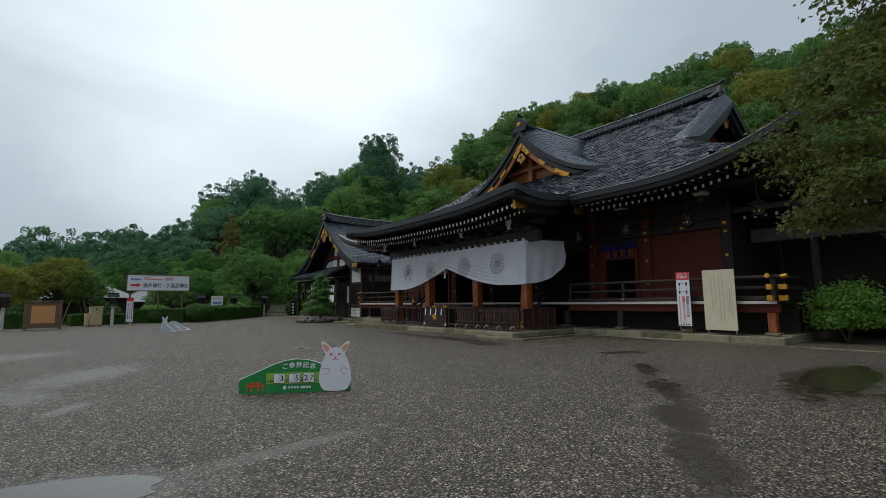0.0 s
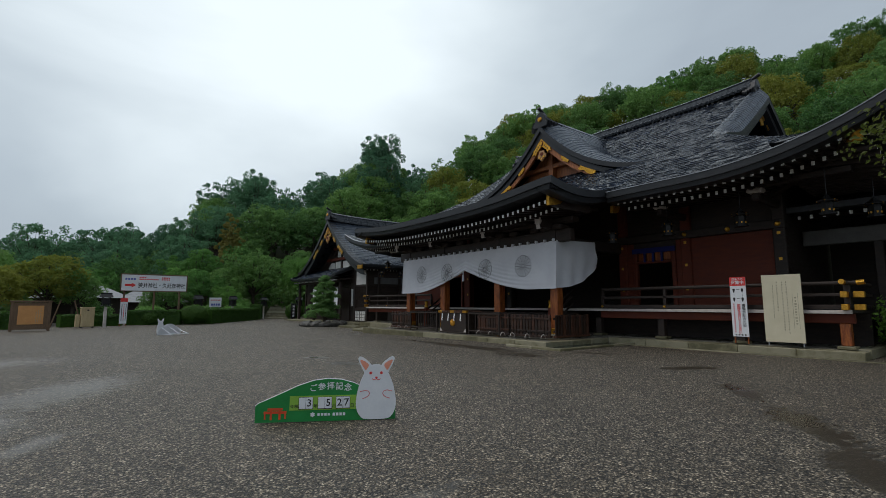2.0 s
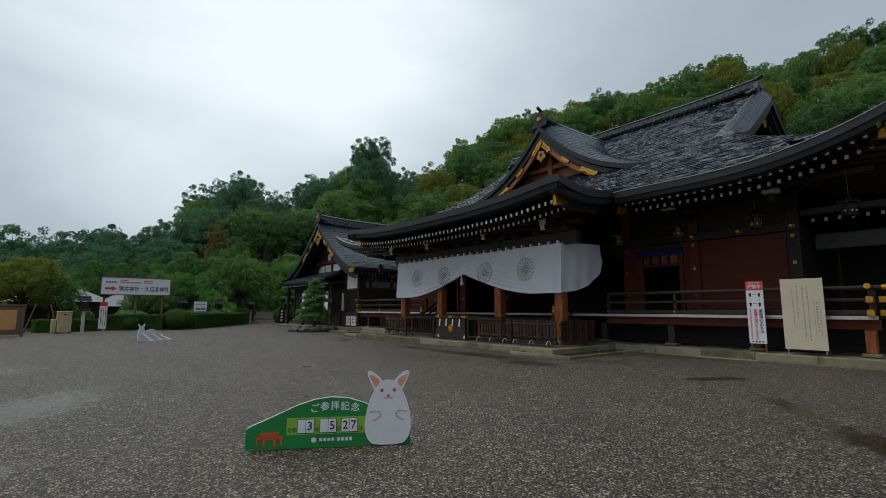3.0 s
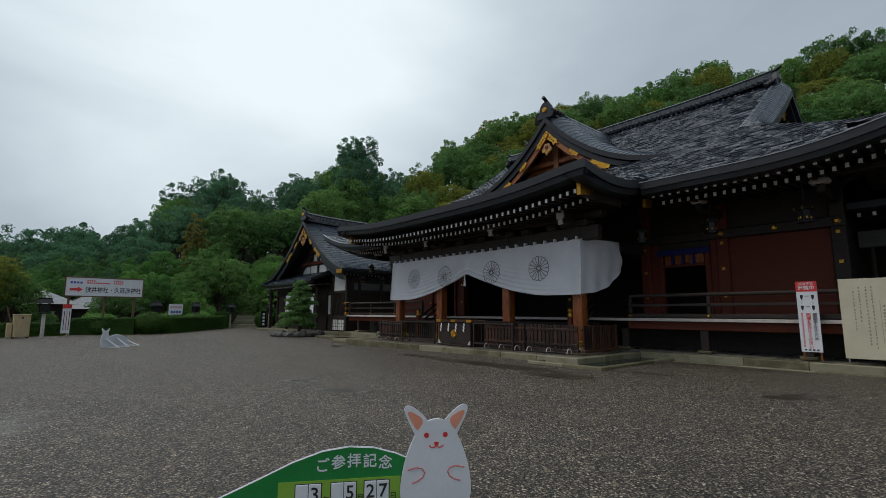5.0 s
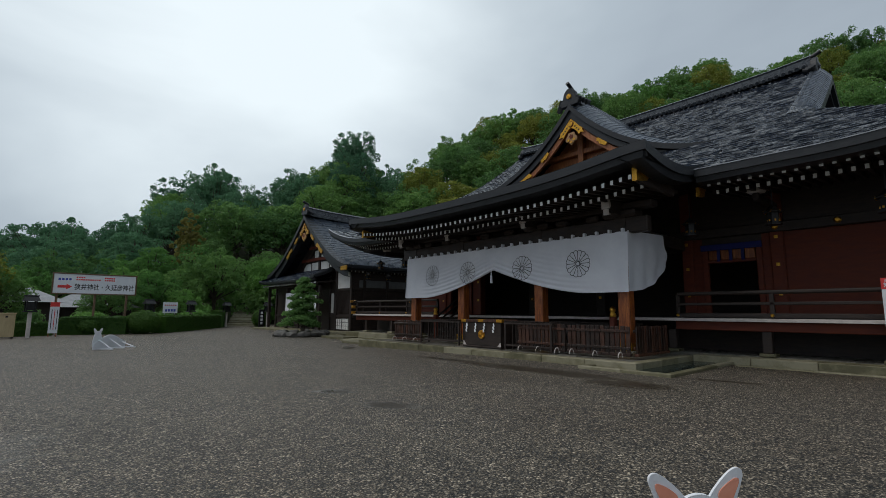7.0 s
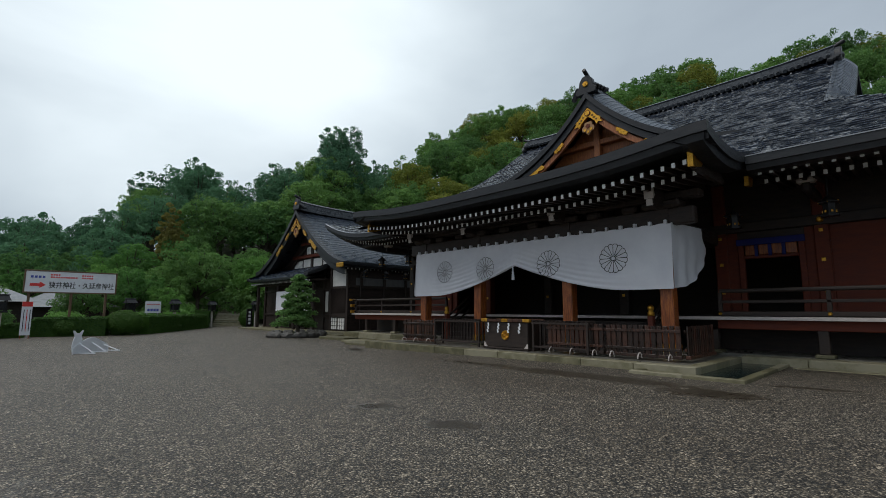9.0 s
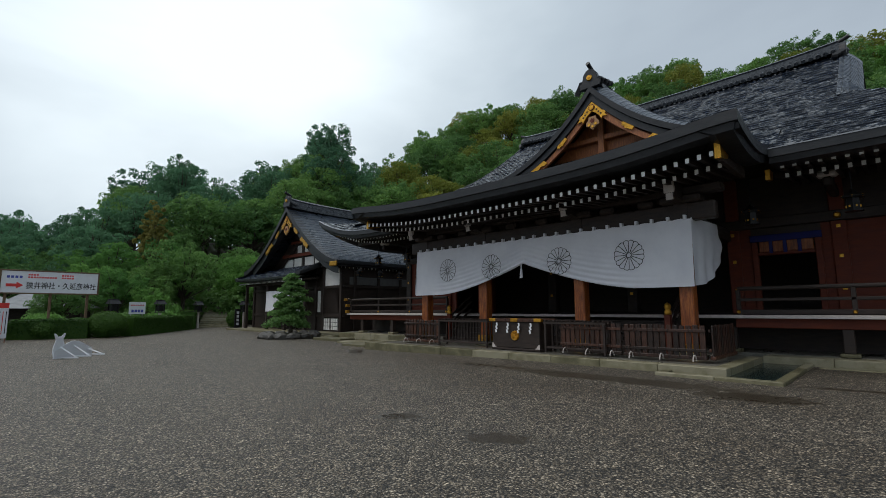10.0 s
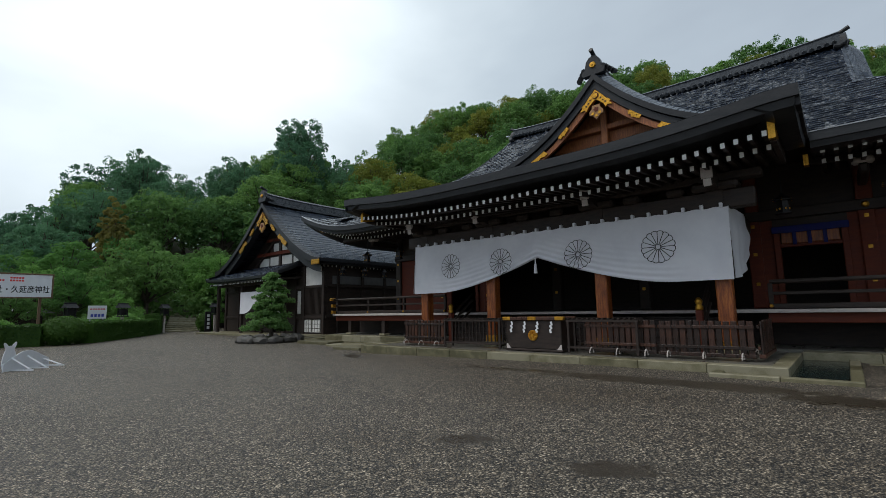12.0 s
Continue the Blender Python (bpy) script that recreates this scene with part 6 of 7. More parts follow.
def clipped(bm, path, width, height, rng, density=420, leaf=0.06):
    """Leaves over a clipped hedge with rounded shoulders along a path."""
    for (x0, y0), (x1, y1) in zip(path, path[1:]):
        d = Vector((x1 - x0, y1 - y0))
        ln = d.length
        d.normalize()
        nx, ny = -d.y, d.x
        for _ in range(int(density * ln)):
            u = rng.random() * ln
            a = rng.uniform(0, math.pi)
            ca, sa = math.cos(a), math.sin(a)
            e = 0.45
            px = width / 2 * math.copysign(abs(ca) ** e, ca)
            pz = height * abs(sa) ** e if rng.random() > 0.25 else height * rng.random()
            if pz < height * 0.97 and abs(px) < width * 0.46:
                px = math.copysign(width / 2, px)
            bump = 0.05 * noise.noise(Vector((x0 + d.x * u, y0 + d.y * u, pz)) * 1.5)
            p = Vector((x0 + d.x * u + nx * (px + bump), y0 + d.y * u + ny * (px + bump), max(0.02, pz + bump)))
            n = Vector((nx * ca + rng.uniform(-0.6, 0.6), ny * ca + rng.uniform(-0.6, 0.6), sa + rng.uniform(-0.5, 0.5))).normalized()
            t = n.orthogonal().normalized()
            t.rotate(Matrix.Rotation(rng.uniform(0, 6.28), 3, n))
            q = n.cross(t)
            s = leaf * rng.uniform(0.7, 1.4)
            bm.faces.new([bm.verts.new(p + t * s), bm.verts.new(p + q * s * 0.6 + n * s * 0.2), bm.verts.new(p - t * s), bm.verts.new(p - q * s * 0.6)])


def hedge(path, width, height, seed, label):
    ob = thing("hedge", label=label, category="hedge", group="clipped hedges")
    rngh = random.Random(seed)
    core = bmesh.new()
    for (x0, y0), (x1, y1) in zip(path, path[1:]):
        d = Vector((x1 - x0, y1 - y0))
        m = Matrix.LocRotScale(((x0 + x1) / 2, (y0 + y1) / 2, height * 0.46), Euler((0, 0, math.atan2(d.y, d.x))), (d.length, width * 0.88, height * 0.92))
        bmesh.ops.create_cube(core, size=1.0, matrix=m)
    part("inner_growth", core, M_HEDGE, ob)
    bm = bmesh.new()
    clipped(bm, path, width, height, rngh)
    part("foliage", bm, M_HEDGE, ob)
    return ob


hedge([(2.9, 43.1), (6.1, 41.7)], 0.9, 1.08, 1, "long clipped dark green hedge")
hedge([(7.9, 42.2), (10.5, 45.6), (13.7, 50.2)], 1.0, 1.15, 2, "long clipped dark green hedge along the path")
hedge([(13.95, 50.6), (16.2, 57.3)], 1.1, 1.5, 3, "clipped hedge rising beside the steps")
hedge([(-12.0, 40.6), (-3.2, 40.3)], 1.0, 1.0, 4, "low clipped hedge behind the notice board")
hedge([(-1.0, 41.6), (2.4, 42.6)], 0.9, 0.8, 5, "low clipped dark green hedge")


def clipped_ball(at, r, h, seed, label):
    """A shrub clipped to a dome: leafy skin close over a solid heart of growth."""
    ob = thing("clipped_shrub", at, 0, label, "shrub", "clipped shrubs in the hedge line")
    rs = random.Random(seed)
    bm = bmesh.new()
    bmesh.ops.create_icosphere(bm, subdivisions=3, radius=1.0)
    for v in bm.verts:
        k = 0.93 * (1 + 0.06 * noise.noise(v.co * 2.1 + Vector((seed, 0, 0))))
        v.co = Vector((v.co.x * r * k, v.co.y * r * k, h * 0.46 + v.co.z * h * 0.5 * k))
    part("inner_growth", bm, M_HEDGE, ob)
    bm = bmesh.new()
    for _ in range(2600):
        d = Vector((rs.gauss(0, 1), rs.gauss(0, 1), rs.gauss(0, 1) + 0.2)).normalized()
        k = (1 + 0.06 * noise.noise(d * 2.1 + Vector((seed, 0, 0)))) * rs.uniform(0.93, 1.03)
        p = Vector((d.x * r * k, d.y * r * k, max(0.03, h * 0.46 + d.z * h * 0.52 * k)))
        nrm = (d + 0.6 * Vector((rs.uniform(-1, 1), rs.uniform(-1, 1), rs.uniform(-1, 1)))).normalized()
        t = nrm.orthogonal().normalized()
        t.rotate(Matrix.Rotation(rs.uniform(0, 6.28), 3, nrm))
        q = nrm.cross(t)
        k = rs.uniform(0.04, 0.08)
        bm.faces.new([bm.verts.new(p + t * k), bm.verts.new(p + q * k * 0.6 + nrm * k * 0.2), bm.verts.new(p - t * k), bm.verts.new(p - q * k * 0.6)])
    part("foliage", bm, M_HEDGE, ob)
    return ob


def shrub(at, r, h, mat, seed, label, leaf=0.06, count=1500, name="shrub", loose=0.0):
    ob = thing(name, at, 0, label, "shrub")
    rs = random.Random(seed)
    bm = bmesh.new()
    for k in range(5):
        a = 1.26 * k
        rod(bm, (0, 0, 0), (0.5 * r * math.cos(a), 0.5 * r * math.sin(a), h * 0.6), 0.025, 0.01, 5)
    part("stem", bm, M_BARK, ob)
    bm = bmesh.new()
    n = 9
    for i in range(n):
        a = i * 2.4
        q = math.sqrt((i + 0.5) / n) * r * 0.6
        leaf_cards(bm, Vector((q * math.cos(a), q * math.sin(a), h * (0.62 - 0.28 * (q / r)))), r * (0.5 + loose * rs.random()), count // n, leaf, rs, squash=h / r * 0.6, shell=0.45)
        leaf_cards(bm, Vector((q * 1.15 * math.cos(a + 1), q * 1.15 * math.sin(a + 1), h * 0.3)), r * 0.45, count // n, leaf, rs, squash=h / r * 0.5, shell=0.4)
    part("foliage", bm, mat, ob)
    return ob


clipped_ball((6.95, 41.9, 0), 1.02, 1.5, 1, "large rounded clipped shrub beside the hedge")
clipped_ball((5.75, 43.0, 0), 0.7, 1.15, 2, "small rounded clipped shrub in the hedge line")
clipped_ball((17.45, 49.5, 0), 0.85, 1.65, 3, "dark rounded clipped shrub behind the dark name post")
clipped_ball((4.35, 42.5, 0), 0.75, 1.05, 4, "rounded end of the clipped hedge")
shrub((1.0, 48.5, 0), 1.3, 2.0, M_LEAF, 21, "loose green shrub in front of the low house", 0.09, 2400)
shrub((4.9, 49.2, 0), 1.2, 2.3, M_LEAF, 22, "tall green shrub in front of the low house", 0.09, 2400)
shrub((11.5, 48.5, 0), 1.3, 1.9, M_LEAFLIME, 3, "loose bright green shrub behind the hedge", 0.09, 1800)
shrub((12.6, 53.5, 0), 1.8, 2.8, M_LEAFLIME, 4, "spreading green shrub above the steps", 0.1, 2200)
shrub((8.6, 46.5, 0), 1.2, 1.7, M_LEAF, 5, "loose green shrub behind the hedge", 0.09, 1800)
shrub((4.5, 46.0, 0), 1.3, 1.7, M_LEAFLIME, 6, "loose bright shrub behind the sign", 0.09, 1800)
shrub((21.2, 57.5, 0), 1.3, 2.4, M_LEAFLIME, 7, "bright green shrub beside the steps", 0.09, 1500)
shrub((17.3, 3.85, 0.10), 0.92, 2.0, M_BUSH, 8, "bright green leafy bush by the veranda corner", 0.05, 5200, "bush", 0.25)
shrub((17.4, 1.3, 0.10), 0.9, 1.2, M_LEAF, 9, "low dark green bush by the veranda corner", 0.05, 3000, "bush", 0.15)

# pine in a ring of rocks
pine = thing("garden_pine", (13.65, 33.1, 0), 0, "small layered garden pine with dense green pads", "tree")
bm = bmesh.new()
rod(bm, (0, 0, 0), (0.12, 0.05, 1.2), 0.12, 0.10, 8)
rod(bm, (0.12, 0.05, 1.2), (-0.05, 0.0, 2.3), 0.10, 0.07, 8)
rod(bm, (-0.05, 0.0, 2.3), (0.05, 0.0, 3.4), 0.07, 0.03, 8)
rp = random.Random(11)
pads = []
for i in range(38):
    f = i / 37
    z = 0.6 + 2.75 * f
    r = (1.0 * (1 - f) ** 0.55 + 0.05) * rp.uniform(0.35, 1.0)
    a = i * 2.4
    pads.append((Vector((r * math.cos(a), r * math.sin(a), z + rp.uniform(-0.1, 0.1))), 0.58 * (1 - 0.45 * f)))
for p, r in pads:
    rod(bm, (0.03, 0.02, p.z - 0.1), p, 0.03, 0.012, 5)
part("trunk", bm, M_BARK, pine)
bm = bmesh.new()
for p, r in pads:
    leaf_cards(bm, p, r, 420, 0.06, rp, squash=0.5, shell=0.35)
part("foliage", bm, M_LEAF, pine)
M_ROCK = material("dark_wet_rock", [(0.025, 0.023, 0.02), (0.07, 0.065, 0.055)], 4, (0.4, 0.75), bump=0.8, bump_scale=18)
rr = random.Random(8)
for i in range(13):
    a = 2 * math.pi * i / 13
    bm = bmesh.new()
    bmesh.ops.create_icosphere(bm, subdivisions=2, radius=1.0)
    for v in bm.verts:
        v.co *= 1 + 0.28 * noise.noise(v.co * 1.4 + Vector((i * 3.1, 0, 0)))
        v.co = Vector((v.co.x * 0.42, v.co.y * 0.32, v.co.z * 0.26))
    rock = part("rock", bm, M_ROCK)
    rock.matrix_basis = pose(13.65 + 1.35 * math.cos(a), 33.1 + 1.45 * math.sin(a), 0.1, 0, 0, math.degrees(a) + 90)
    tagged(rock, "rough dark garden rock edging the pine bed", "rock", "rocks round the pine")
tagged(part("pine_bed", lathe([(1.3, 0.0), (1.25, 0.18), (0.8, 0.24), (0.02, 0.28)], 20, (13.65, 33.1, 0)), M_UNDER), "low mounded soil bed of the pine", "planting bed")


def standing_lantern(x, y, turn, label):
    ob = thing("standing_lantern", (x, y, 0), turn, label, "lantern", "lantern posts by the hedge")
    part("post", B((-0.08, 0.08, -0.08, 0.08, 0, 1.35), bevel=0.015), M_EDGEWHITE, ob, "pale weathered post")
    part("lamp_box", B((-0.17, 0.17, -0.17, 0.17, 1.46, 1.88), bevel=0.02), M_IRON, ob)
    for s in (-1, 1):
        for t in (-1, 1):
            part("corner_bar", B((s * 0.19 - 0.025, s * 0.19 + 0.025, t * 0.19 - 0.025, t * 0.19 + 0.025, 1.42, 1.94)), M_IRON, ob)
    part("shelf", B((-0.27, 0.27, -0.27, 0.27, 1.36, 1.43), bevel=0.02), M_IRON, ob)
    bm = B((-0.34, 0.34, -0.30, 0.30, 1.94, 2.18), bevel=0.0)
    for v in bm.verts:
        if v.co.z > 2.1:
            v.co.x *= 0.8
            v.co.y *= 0.25
    part("roof", bm, M_IRON, ob)
    part("roof_cap", B((-0.32, 0.32, -0.07, 0.07, 2.18, 2.25), bevel=0.02), M_IRON, ob)
    return ob


sl = standing_lantern(1.38, 39.3, 10, "dark roofed lantern on a pale post")
for x, y in ((-4.0, 38.0), (7.75, 45.0), (10.9, 46.9), (15.1, 51.9), (17.6, 48.6)):
    copy_thing(sl, pose(x, y, 0, 0, 0, 15))

# brown notice board with a tan sheet
nb = thing("wooden_notice_board", (-2.08, 36.8, 0), 8, "brown timber notice board with a tan sheet", "sign")
M_TAN = material("tan_sheet", [(0.55, 0.25, 0.08), (0.66, 0.33, 0.12)], 3, (0.6, 0.8), bump=0.05)
M_OAK = material("worn_brown_boards", [(0.11, 0.065, 0.035), (0.19, 0.12, 0.07)], 4, (0.6, 0.85), stretch=(4, 4, 0.7))
part("board", B((-0.86, 0.86, 0.0, 0.1, 0.1, 1.6), bevel=0.01), M_OAK, nb)
part("sheet", B((-0.55, 0.55, -0.012, -0.002, 0.38, 1.42)), M_TAN, nb, "tan sheet with written columns")
for x in (-0.8, 0.8):
    part("post", B((x - 0.07, x + 0.07, -0.03, 0.13, 0, 1.66), bevel=0.01), M_OAK, nb)
part("top_rail", B((-0.92, 0.92, -0.05, 0.15, 1.62, 1.7), bevel=0.01), M_OAK, nb)
part("bottom_rail", B((-0.8, 0.8, -0.06, 0.13, 0.1, 0.26), bevel=0.01), M_OAK, nb)
for i in range(3):
    for k in range(8):
        bars(nb, 0.42 - i * 0.1, -0.013, 1.25 - k * 0.09 - i * 0.1, 0.03, 0.05, M_GREYTEXT, "illegible_character")
# cream cabinet
cb = thing("wooden_cabinet", (0.5, 39.5, 0), 8, "tan wooden cabinet with a small dark lock by the hedge", "cabinet")
M_CABINET = material("tan_cabinet_wood", [(0.42, 0.32, 0.17), (0.56, 0.44, 0.25)], 3, (0.5, 0.7), stretch=(3, 3, 0.6), bump=0.1)
part("body", B((-0.35, 0.35, -0.02, 0.45, 0.08, 1.25), bevel=0.02), M_CABINET, cb)
part("lid", B((-0.38, 0.38, -0.05, 0.48, 1.25, 1.32), bevel=0.015), M_CABINET, cb)
part("side_box", B((-0.6, -0.38, 0.05, 0.4, 0.06, 0.85), bevel=0.02), M_CABINET, cb)
for x in (-0.3, 0.3):
    part("foot", B((x - 0.04, x + 0.04, 0.02, 0.4, 0.0, 0.08)), M_IRON, cb)
part("lock", B((-0.05, 0.05, -0.035, -0.021, 1.08, 1.16)), M_IRON, cb)

# direction billboard on posts
bb = thing("direction_sign", (4.45, 43.3, 0), 3, "wide white direction sign with a red arrow on posts", "sign")
part("panel", B((-2.12, 2.12, -0.03, 0.03, 2.5, 3.68), bevel=0.01), M_WHITE, bb)
for z in (2.44, 3.68):
    part("frame_bar", B((-2.2, 2.2, -0.06, 0.06, z, z + 0.07), bevel=0.01), M_OAK, bb)
for x in (-2.19, 2.13):
    part("frame_bar", B((x, x + 0.06, -0.055, 0.055, 2.5, 3.68)), M_OAK, bb)
for x in (-1.9, 0.0, 1.7):
    part("post", B((x - 0.06, x + 0.06, 0.07, 0.19, 0, 3.6), bevel=0.01), M_OAK, bb)
words("狭井神社・久延彦神社", 0.315, M_INK, bb, pose(0.47, -0.033, 2.88, 90) @ Matrix.Diagonal((1, 1.28, 1, 1)), bold=0.004)
part("arrow", prism([(-1.92, 2.83), (-1.92, 2.99), (-1.5, 2.99), (-1.5, 3.09), (-1.22, 2.91), (-1.5, 2.73), (-1.5, 2.83)], -0.036, -0.031, "y"), M_RED, bb, "red arrow")
for i in range(4):
    bars(bb, -1.85 + i * 0.17, -0.031, 3.36, 0.12, 0.13, M_BLUE)
for z, x0, n in ((3.50, -1.0, 4), (3.36, -1.0, 11), (3.50, 0.45, 5), (3.36, 0.45, 5)):
    for i in range(n):
        bars(bb, x0 + i * 0.115, -0.031, z, 0.085, 0.09, M_RED)
# small notice stand, white name sign
st = thing("notice_stand", (2.42, 40.4, 0), 8, "narrow white notice stand with a red heading", "sign", "narrow notice stands")
notice_stand(st, False)
ws = thing("name_sign", (9.05, 44.9, 0), 12, "small white sign with two lines of writing", "sign")
part("panel", B((-0.5, 0.5, -0.015, 0.015, 1.28, 2.06), bevel=0.006), M_WHITE, ws)
for x in (-0.35, 0.35):
    part("post", B((x - 0.03, x + 0.03, 0.016, 0.06, 0, 1.9)), M_STEEL, ws)
for i in range(6):
    bars(ws, -0.35 + i * 0.14, -0.016, 1.85, 0.1, 0.09, M_ROSE)
for i in range(4):
    bars(ws, -0.28 + i * 0.19, -0.016, 1.48, 0.14, 0.17, M_BLUE)
for s in (-1, 1):
    pr = thing("tree_prop", (-0.6 + 0.5 * s, 41.2, 0), 0, "thin timber prop under a garden tree", "prop", "tree props")
    bm = bmesh.new()
    rod(bm, (0.3 * s, 0, 0), (-0.15 * s, 0, 1.75), 0.04, 0.035, 6)
    part("pole", bm, M_OAK, pr)
dk = thing("dark_name_post", (16.86, 48.07, 0), 0, "dark post sign with white written characters", "sign")
part("board", B((-0.22, 0.22, -0.08, 0.08, 0.0, 1.6), bevel=0.02), M_IRON, dk)
for i in range(4):
    bars(dk, 0, -0.081, 1.3 - i * 0.3, 0.2, 0.2, M_WHITE, "illegible_character")

# steps into the woods
steps = thing("stone_steps", (16.75, 52.6, 0), -23, "worn grey stone steps between hedges", "steps")
for i in range(9):
    part("step", B((-1.35, 1.35, i * 0.8, i * 0.8 + 0.85, -0.05, 0.12 + i * 0.15), bevel=0.02), M_STONE, steps)

# grey-roofed house behind the garden
hs = thing("garden_house", (0.4, 51.5, 0), 12, "low house with a pale grey hipped roof behind trees", "house")
part("wall", B((-2.6, 2.6, 0, 3.4, 0, 2.1)), M_DARKWOOD, hs)
M_TILE = material("grey_tiles", [(0.20, 0.21, 0.22), (0.34, 0.35, 0.36)], 3, (0.5, 0.8), bump=0.6, bump_scale=14)
bm = B((-3.2, 3.2, -0.7, 4.1, 2.05, 3.15))
for v in bm.verts:
    if v.co.z > 2.6:
        v.co.x *= 0.45
        v.co.y = 1.7
part("roof", bm, M_TILE, hs)
copy_thing(hs, pose(5.6, 55.0, -0.35, 0, 0, 4))

# ---- puddles and damp hollows ----
M_WATER = material("puddle_water", [(0.035, 0.029, 0.018), (0.055, 0.045, 0.03)], 1.5, (0.06, 0.22), bump=0.02, bump_scale=30, spec=0.6)


def puddle(x, y, rx, ry, turn, seed, mat, label, name="puddle"):
    bm = bmesh.new()
    n = 96
    vs = []
    a0 = radians(turn)
    for i in range(n):
        a = 2 * math.pi * i / n
        k = 1 + 0.42 * noise.noise(Vector((math.cos(a) * 1.3, math.sin(a) * 1.3, seed * 5.3))) + 0.06 * noise.noise(Vector((math.cos(a) * 4, math.sin(a) * 4, seed * 2.3)))
        u, v = rx * k * math.cos(a), ry * k * math.sin(a)
        px, py = x + u * math.cos(a0) - v * math.sin(a0), y + u * math.sin(a0) + v * math.cos(a0)
        vs.append(bm.verts.new((px, py, ground_z(px, py) + 0.004)))
    c = bm.verts.new((x, y, ground_z(x, y) + 0.006))
    for i in range(n):
        bm.faces.new((c, vs[i], vs[(i + 1) % n]))
    return tagged(part(name, bm, mat), label, "puddle", "puddles on the gravel")


for i, (x, y, rx, ry, tn) in enumerate(((0.0, 4.72, 0.72, 0.30, -33), (10.1, 2.35, 1.75, 0.42, 6))):
    puddle(x, y, rx, ry, tn, i, M_WATER, "shallow grey puddle on the gravel")
# water in the drain
M_DRAIN = material("dark_drain_water", [(0.006, 0.014, 0.014), (0.016, 0.030, 0.030)], 3, (0.1, 0.25), bump=0.4, bump_scale=12)
tagged(part("drain_water", B((11.41, 15.14, 10.82, 11.64, 0.0, 0.145)), M_DRAIN), "dark still water in the stone drain", "water", kind="structure")

# ---- tree beside the hall, close to the path ----
near = thing("maple_tree", (10.2, 0.0, 0.1), 0, "leafy dark green tree with hanging outer branches", "tree")
rt = random.Random(21)
bm = bmesh.new()
rod(bm, (0, 0, -0.2), (0.1, 0.1, 2.6), 0.20, 0.16, 10)
rod(bm, (0.1, 0.1, 2.6), (-0.1, 0.2, 5.5), 0.16, 0.09, 8)
rod(bm, (-0.1, 0.2, 5.5), (0.0, 0.3, 8.0), 0.09, 0.03, 8)
lumps = []
for i in range(64):
    f = (i + 0.5) / 64
    el = 1 - 1.75 * f
    a = i * 2.4 + rt.uniform(-0.2, 0.2)
    rad = math.sqrt(max(0.02, 1 - el * el)) * (2.65 + 0.30 * smooth01((0.5 - el) / 0.6)) * rt.uniform(0.6, 1.05)
    lumps.append(Vector((rad * math.cos(a) - 0.0, rad * math.sin(a) + 0.0 - 0.8 * el, 4.3 + el * (2.9 if el > 0 else 2.6))))
for p in lumps:
    if rt.random() < 0.6:
        st_ = Vector((0, 0.1, max(2.4, p.z - 1.2)))
        md = st_.lerp(p, 0.55) + Vector((0, 0, 0.25))
        rod(bm, st_, md, 0.05, 0.03, 6)
        rod(bm, md, p + (p - md) * 0.45, 0.03, 0.006, 6)
part("trunk", bm, M_BARK, near)
bm = bmesh.new()
for p in lumps:
    leaf_cards(bm, p, rt.uniform(0.6, 1.0), 760, 0.05, rt, squash=0.65, shell=0.15)
part("crown", bm, leaf_material("maple_leaves", (0.052, 0.084, 0.018), (0.125, 0.145, 0.032)), near)
KINDS = [
    broadleaf("tree", 12.0, 5.0, 84, 72, 0.21, M_LEAF, 1, "broad evergreen tree with a dense lobed crown", ragged=0.0),
    broadleaf("tree", 10.5, 4.6, 78, 72, 0.20, M_LEAF, 2, "rounded evergreen tree on the hillside", ragged=0.4),
    broadleaf("tree", 11.5, 4.4, 80, 72, 0.19, M_LEAFLIME, 3, "fresh green broadleaf tree on the hillside", ragged=0.5),
    broadleaf("tree", 11.0, 4.8, 80, 72, 0.20, M_LEAFBRONZE, 4, "evergreen tree tinged bronze with new leaves", ragged=0.0),
    broadleaf("tree", 14.8, 5.0, 90, 68, 0.20, M_LEAFDARK, 5, "tall dark evergreen tree that overtops the woods", ragged=1.2),
    broadleaf("tree", 14.0, 4.8, 86, 68, 0.20, M_LEAFDARK, 6, "tall dark broadleaf tree against the sky", ragged=0.9),
]
rng = random.Random(42)
placed = []
for ring in range(9):
    f = ring / 8
    b = -32 + rng.uniform(0, 3)
    while b < 118:
        dist, top = crest(b)
        foot = 56 - 4 * smooth01((b - 40) / 30)
        r = foot + (dist + 3 - foot) * f + rng.uniform(-2.5, 2.5)
        x, y = 1 + r * math.sin(radians(b)), 5 + r * math.cos(radians(b))
        if b < 36:
            kind = rng.choice((0, 1, 0, 5, 5, 5, 4, 1)) if f > 0.35 else rng.choice((0, 1, 2, 1, 0, 2, 0, 5))
        else:
            kind = rng.choice((0, 3, 1, 1, 2, 3, 0, 1))
        s = (rng.uniform(0.82, 1.12) if f < 0.8 else rng.uniform(0.90, 1.02)) * (1.16 if b > 36 else 0.92 if f > 0.3 else 0.75) * (1.0 - 0.17 * smooth01((9.5 - b) / 4))
        placed.append((kind, x, y, hill_z(x, y) - 0.6, s, rng.uniform(0, 360), rng.uniform(0.8, 1.15)))
        b += math.degrees(rng.uniform(5.6, 7.4) / r)
used = set()
KINDS[4].matrix_basis = Matrix.Translation((47.0, 84.0, hill_z(47.0, 84.0) - 0.5))
used.add(4)
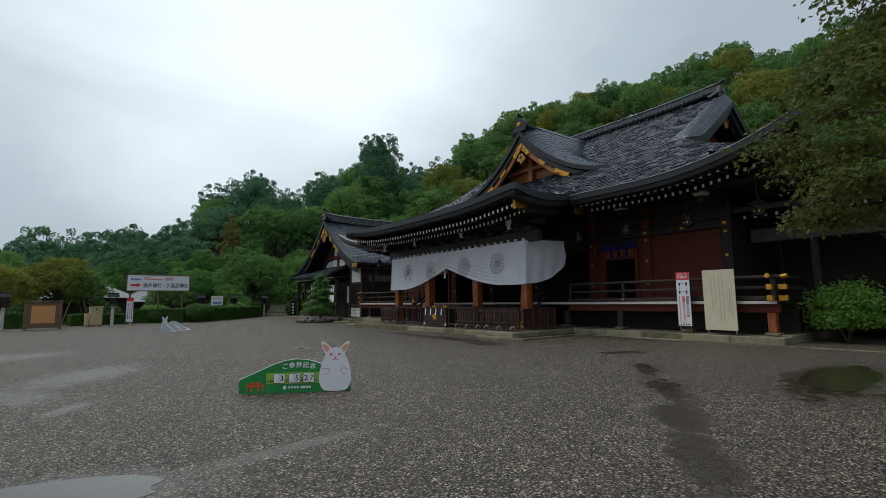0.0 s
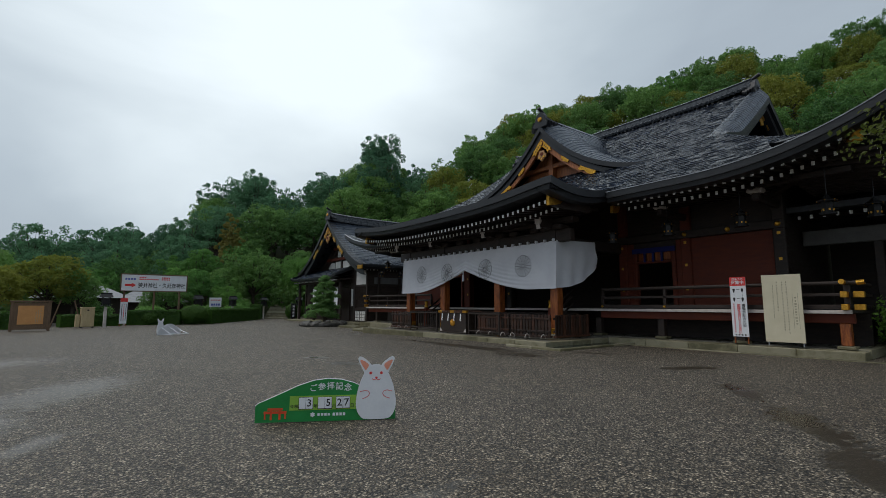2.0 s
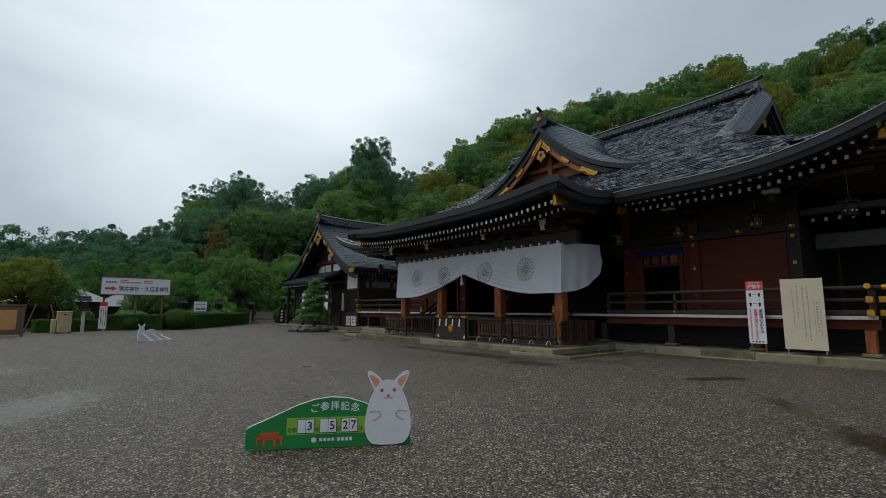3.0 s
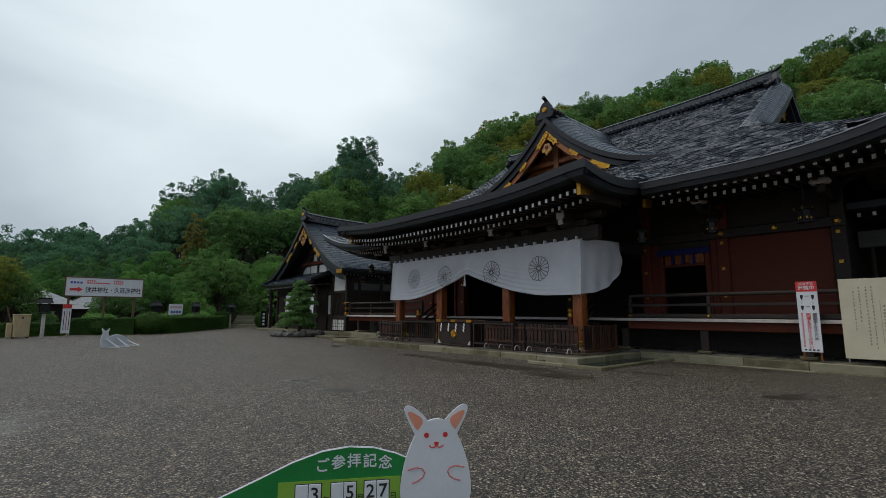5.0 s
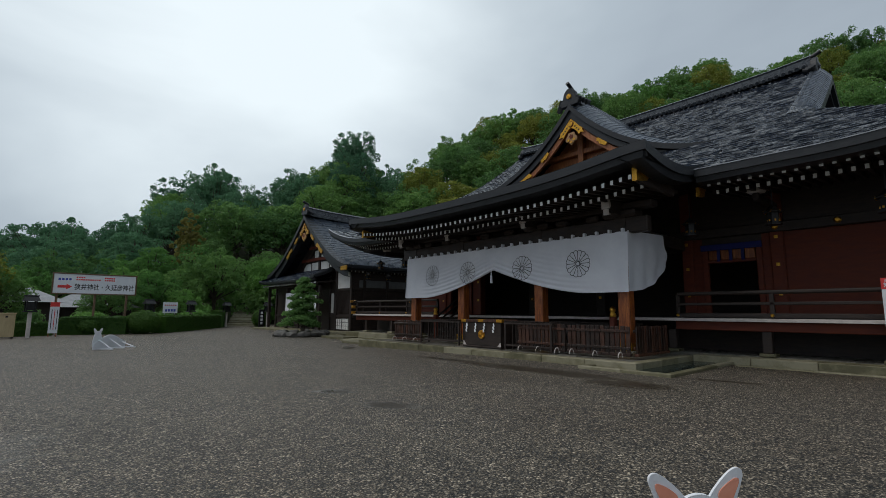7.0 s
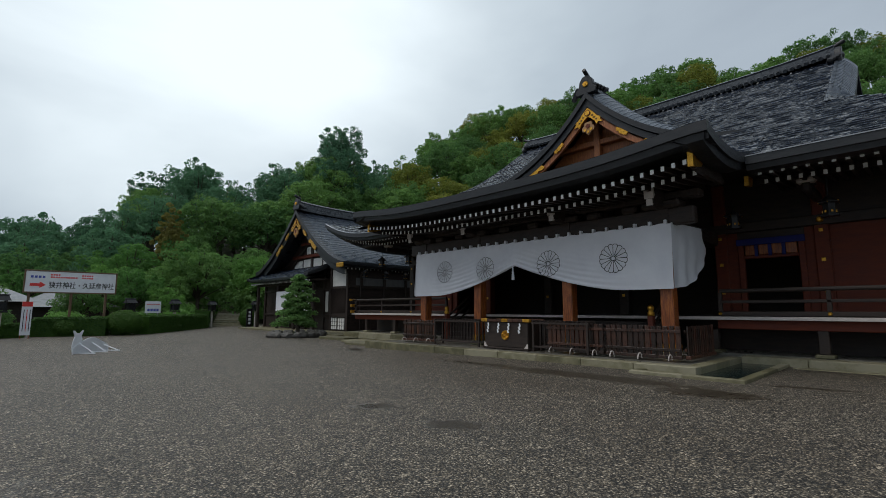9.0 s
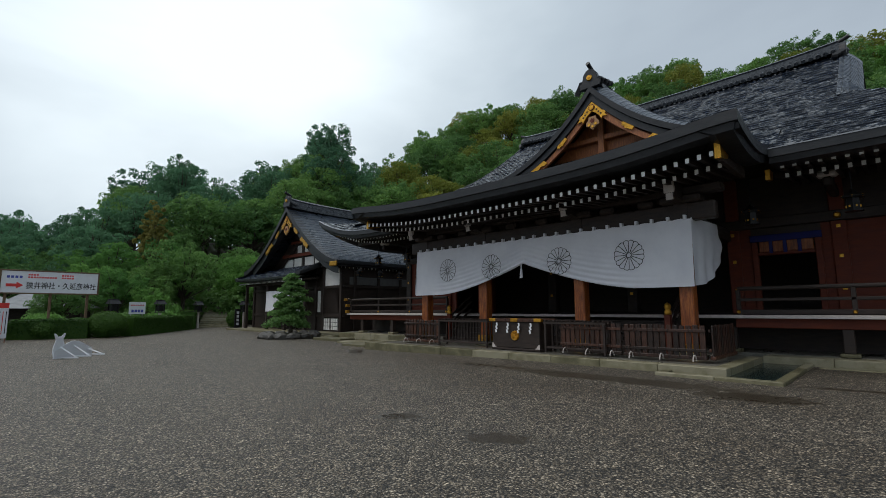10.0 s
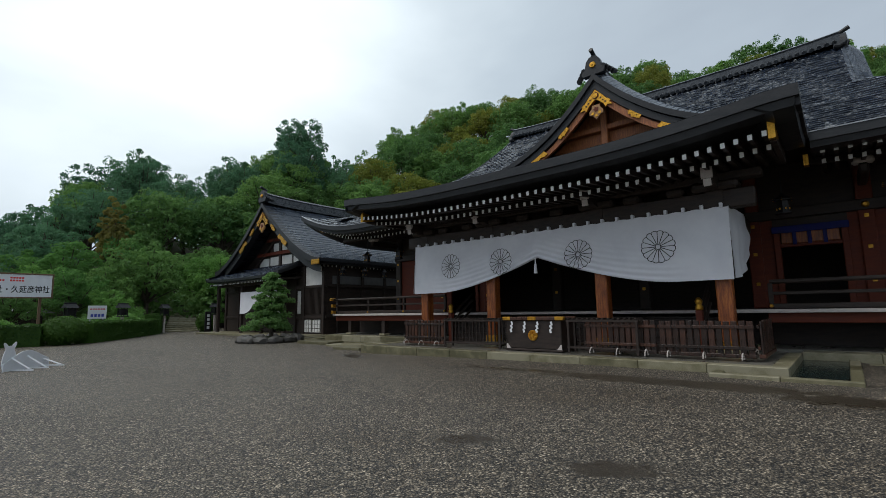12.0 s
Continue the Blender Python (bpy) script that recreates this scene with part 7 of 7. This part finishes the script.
for kind, x, y, z, s, turn, wide in placed:
    src = KINDS[kind]
    m = Matrix.Translation((x, y, z)) @ Matrix.Rotation(radians(turn), 4, "Z") @ Matrix.Diagonal((s * wide, s / wide, s, 1))
    if kind not in used:
        src.matrix_basis = m
        used.add(kind)
    else:
        ob = copy_thing(src, m)
        ob.matrix_basis = m
# garden trees in front of the woods
for kind, x, y, z, s, turn in ((3, -2.0, 47.5, -0.6, 0.56, 10), (0, -6.0, 50.0, -0.5, 0.55, 80), (2, 1.6, 58.0, -0.5, 0.5, 30), (1, 5.6, 48.8, -0.6, 0.40, 30), (0, -0.4, 48.0, -0.6, 0.42, 130), (2, 7.6, 54.5, -0.5, 0.5, 200), (2, 9.5, 53.0, -0.5, 0.48, 60), (1, 12.8, 57.0, -0.5, 0.6, 120), (0, 14.0, 60.0, -0.5, 0.55, 210),
                               (1, 24.0, 60.0, -0.4, 0.7, 20), (0, -12.0, 49.0, -0.4, 0.6, 140), (2, -9.0, 46.0, -0.4, 0.42, 10), (5, -17.0, 60.0, -0.4, 0.62, 40), (2, 24.0, 68.0, -0.3, 0.8, 300), (2, 30.5, 56.0, 0, 0.75, 77), (2, 23.2, 54.0, 0, 0.62, 40), (3, -5.0, 45.0, -0.9, 0.5, 200), (2, 11.2, 51.0, -0.7, 0.36, 15)):
    m = Matrix.Translation((x, y, z)) @ Matrix.Rotation(radians(turn), 4, "Z") @ Matrix.Scale(s, 4)
    copy_thing(KINDS[kind], m).matrix_basis = m
# feathery yellowed bamboo among the trees
bamboo = broadleaf("bamboo_clump", 12.5, 1.7, 70, 46, 0.17, leaf_material("yellowed_bamboo_leaves", (0.20, 0.21, 0.055), (0.40, 0.32, 0.10)), 9, "tall feathery clump of yellowed bamboo", trunk=0.12, ragged=0.8)
tagged(bamboo, "tall feathery clump of yellowed bamboo", "bamboo")
bamboo.matrix_basis = pose(14.0, 62.5, 0.6)
# tall dark trees that stand above the left woods
for x, y, s in ((42.0, 76.0, 0.98), (48.5, 77.0, 0.8)):
    m = Matrix.Translation((x, y, hill_z(x, y) - 0.5)) @ Matrix.Scale(s, 4)
    copy_thing(KINDS[4], m).matrix_basis = m

# undergrowth along the foot of the woods
bm = bmesh.new()
ru = random.Random(77)
for i in range(330):
    b = -48 + 108 * i / 330 + ru.uniform(-1, 1)
    r = ru.uniform(56, 66) - (4 if b < -8 else 0)
    x, y = 1 + r * math.sin(radians(b)), 5 + r * math.cos(radians(b))
    if 16 < x < 33 and 33 < y < 49:
        continue
    leaf_cards(bm, Vector((x, y, hill_z(x, y) + ru.uniform(0.4, 2.6))), ru.uniform(1.3, 2.3), 90, 0.26, ru, squash=0.8)
tagged(part("undergrowth", bm, M_LEAF), "dense green undergrowth along the foot of the woods", "undergrowth", kind="stuff")
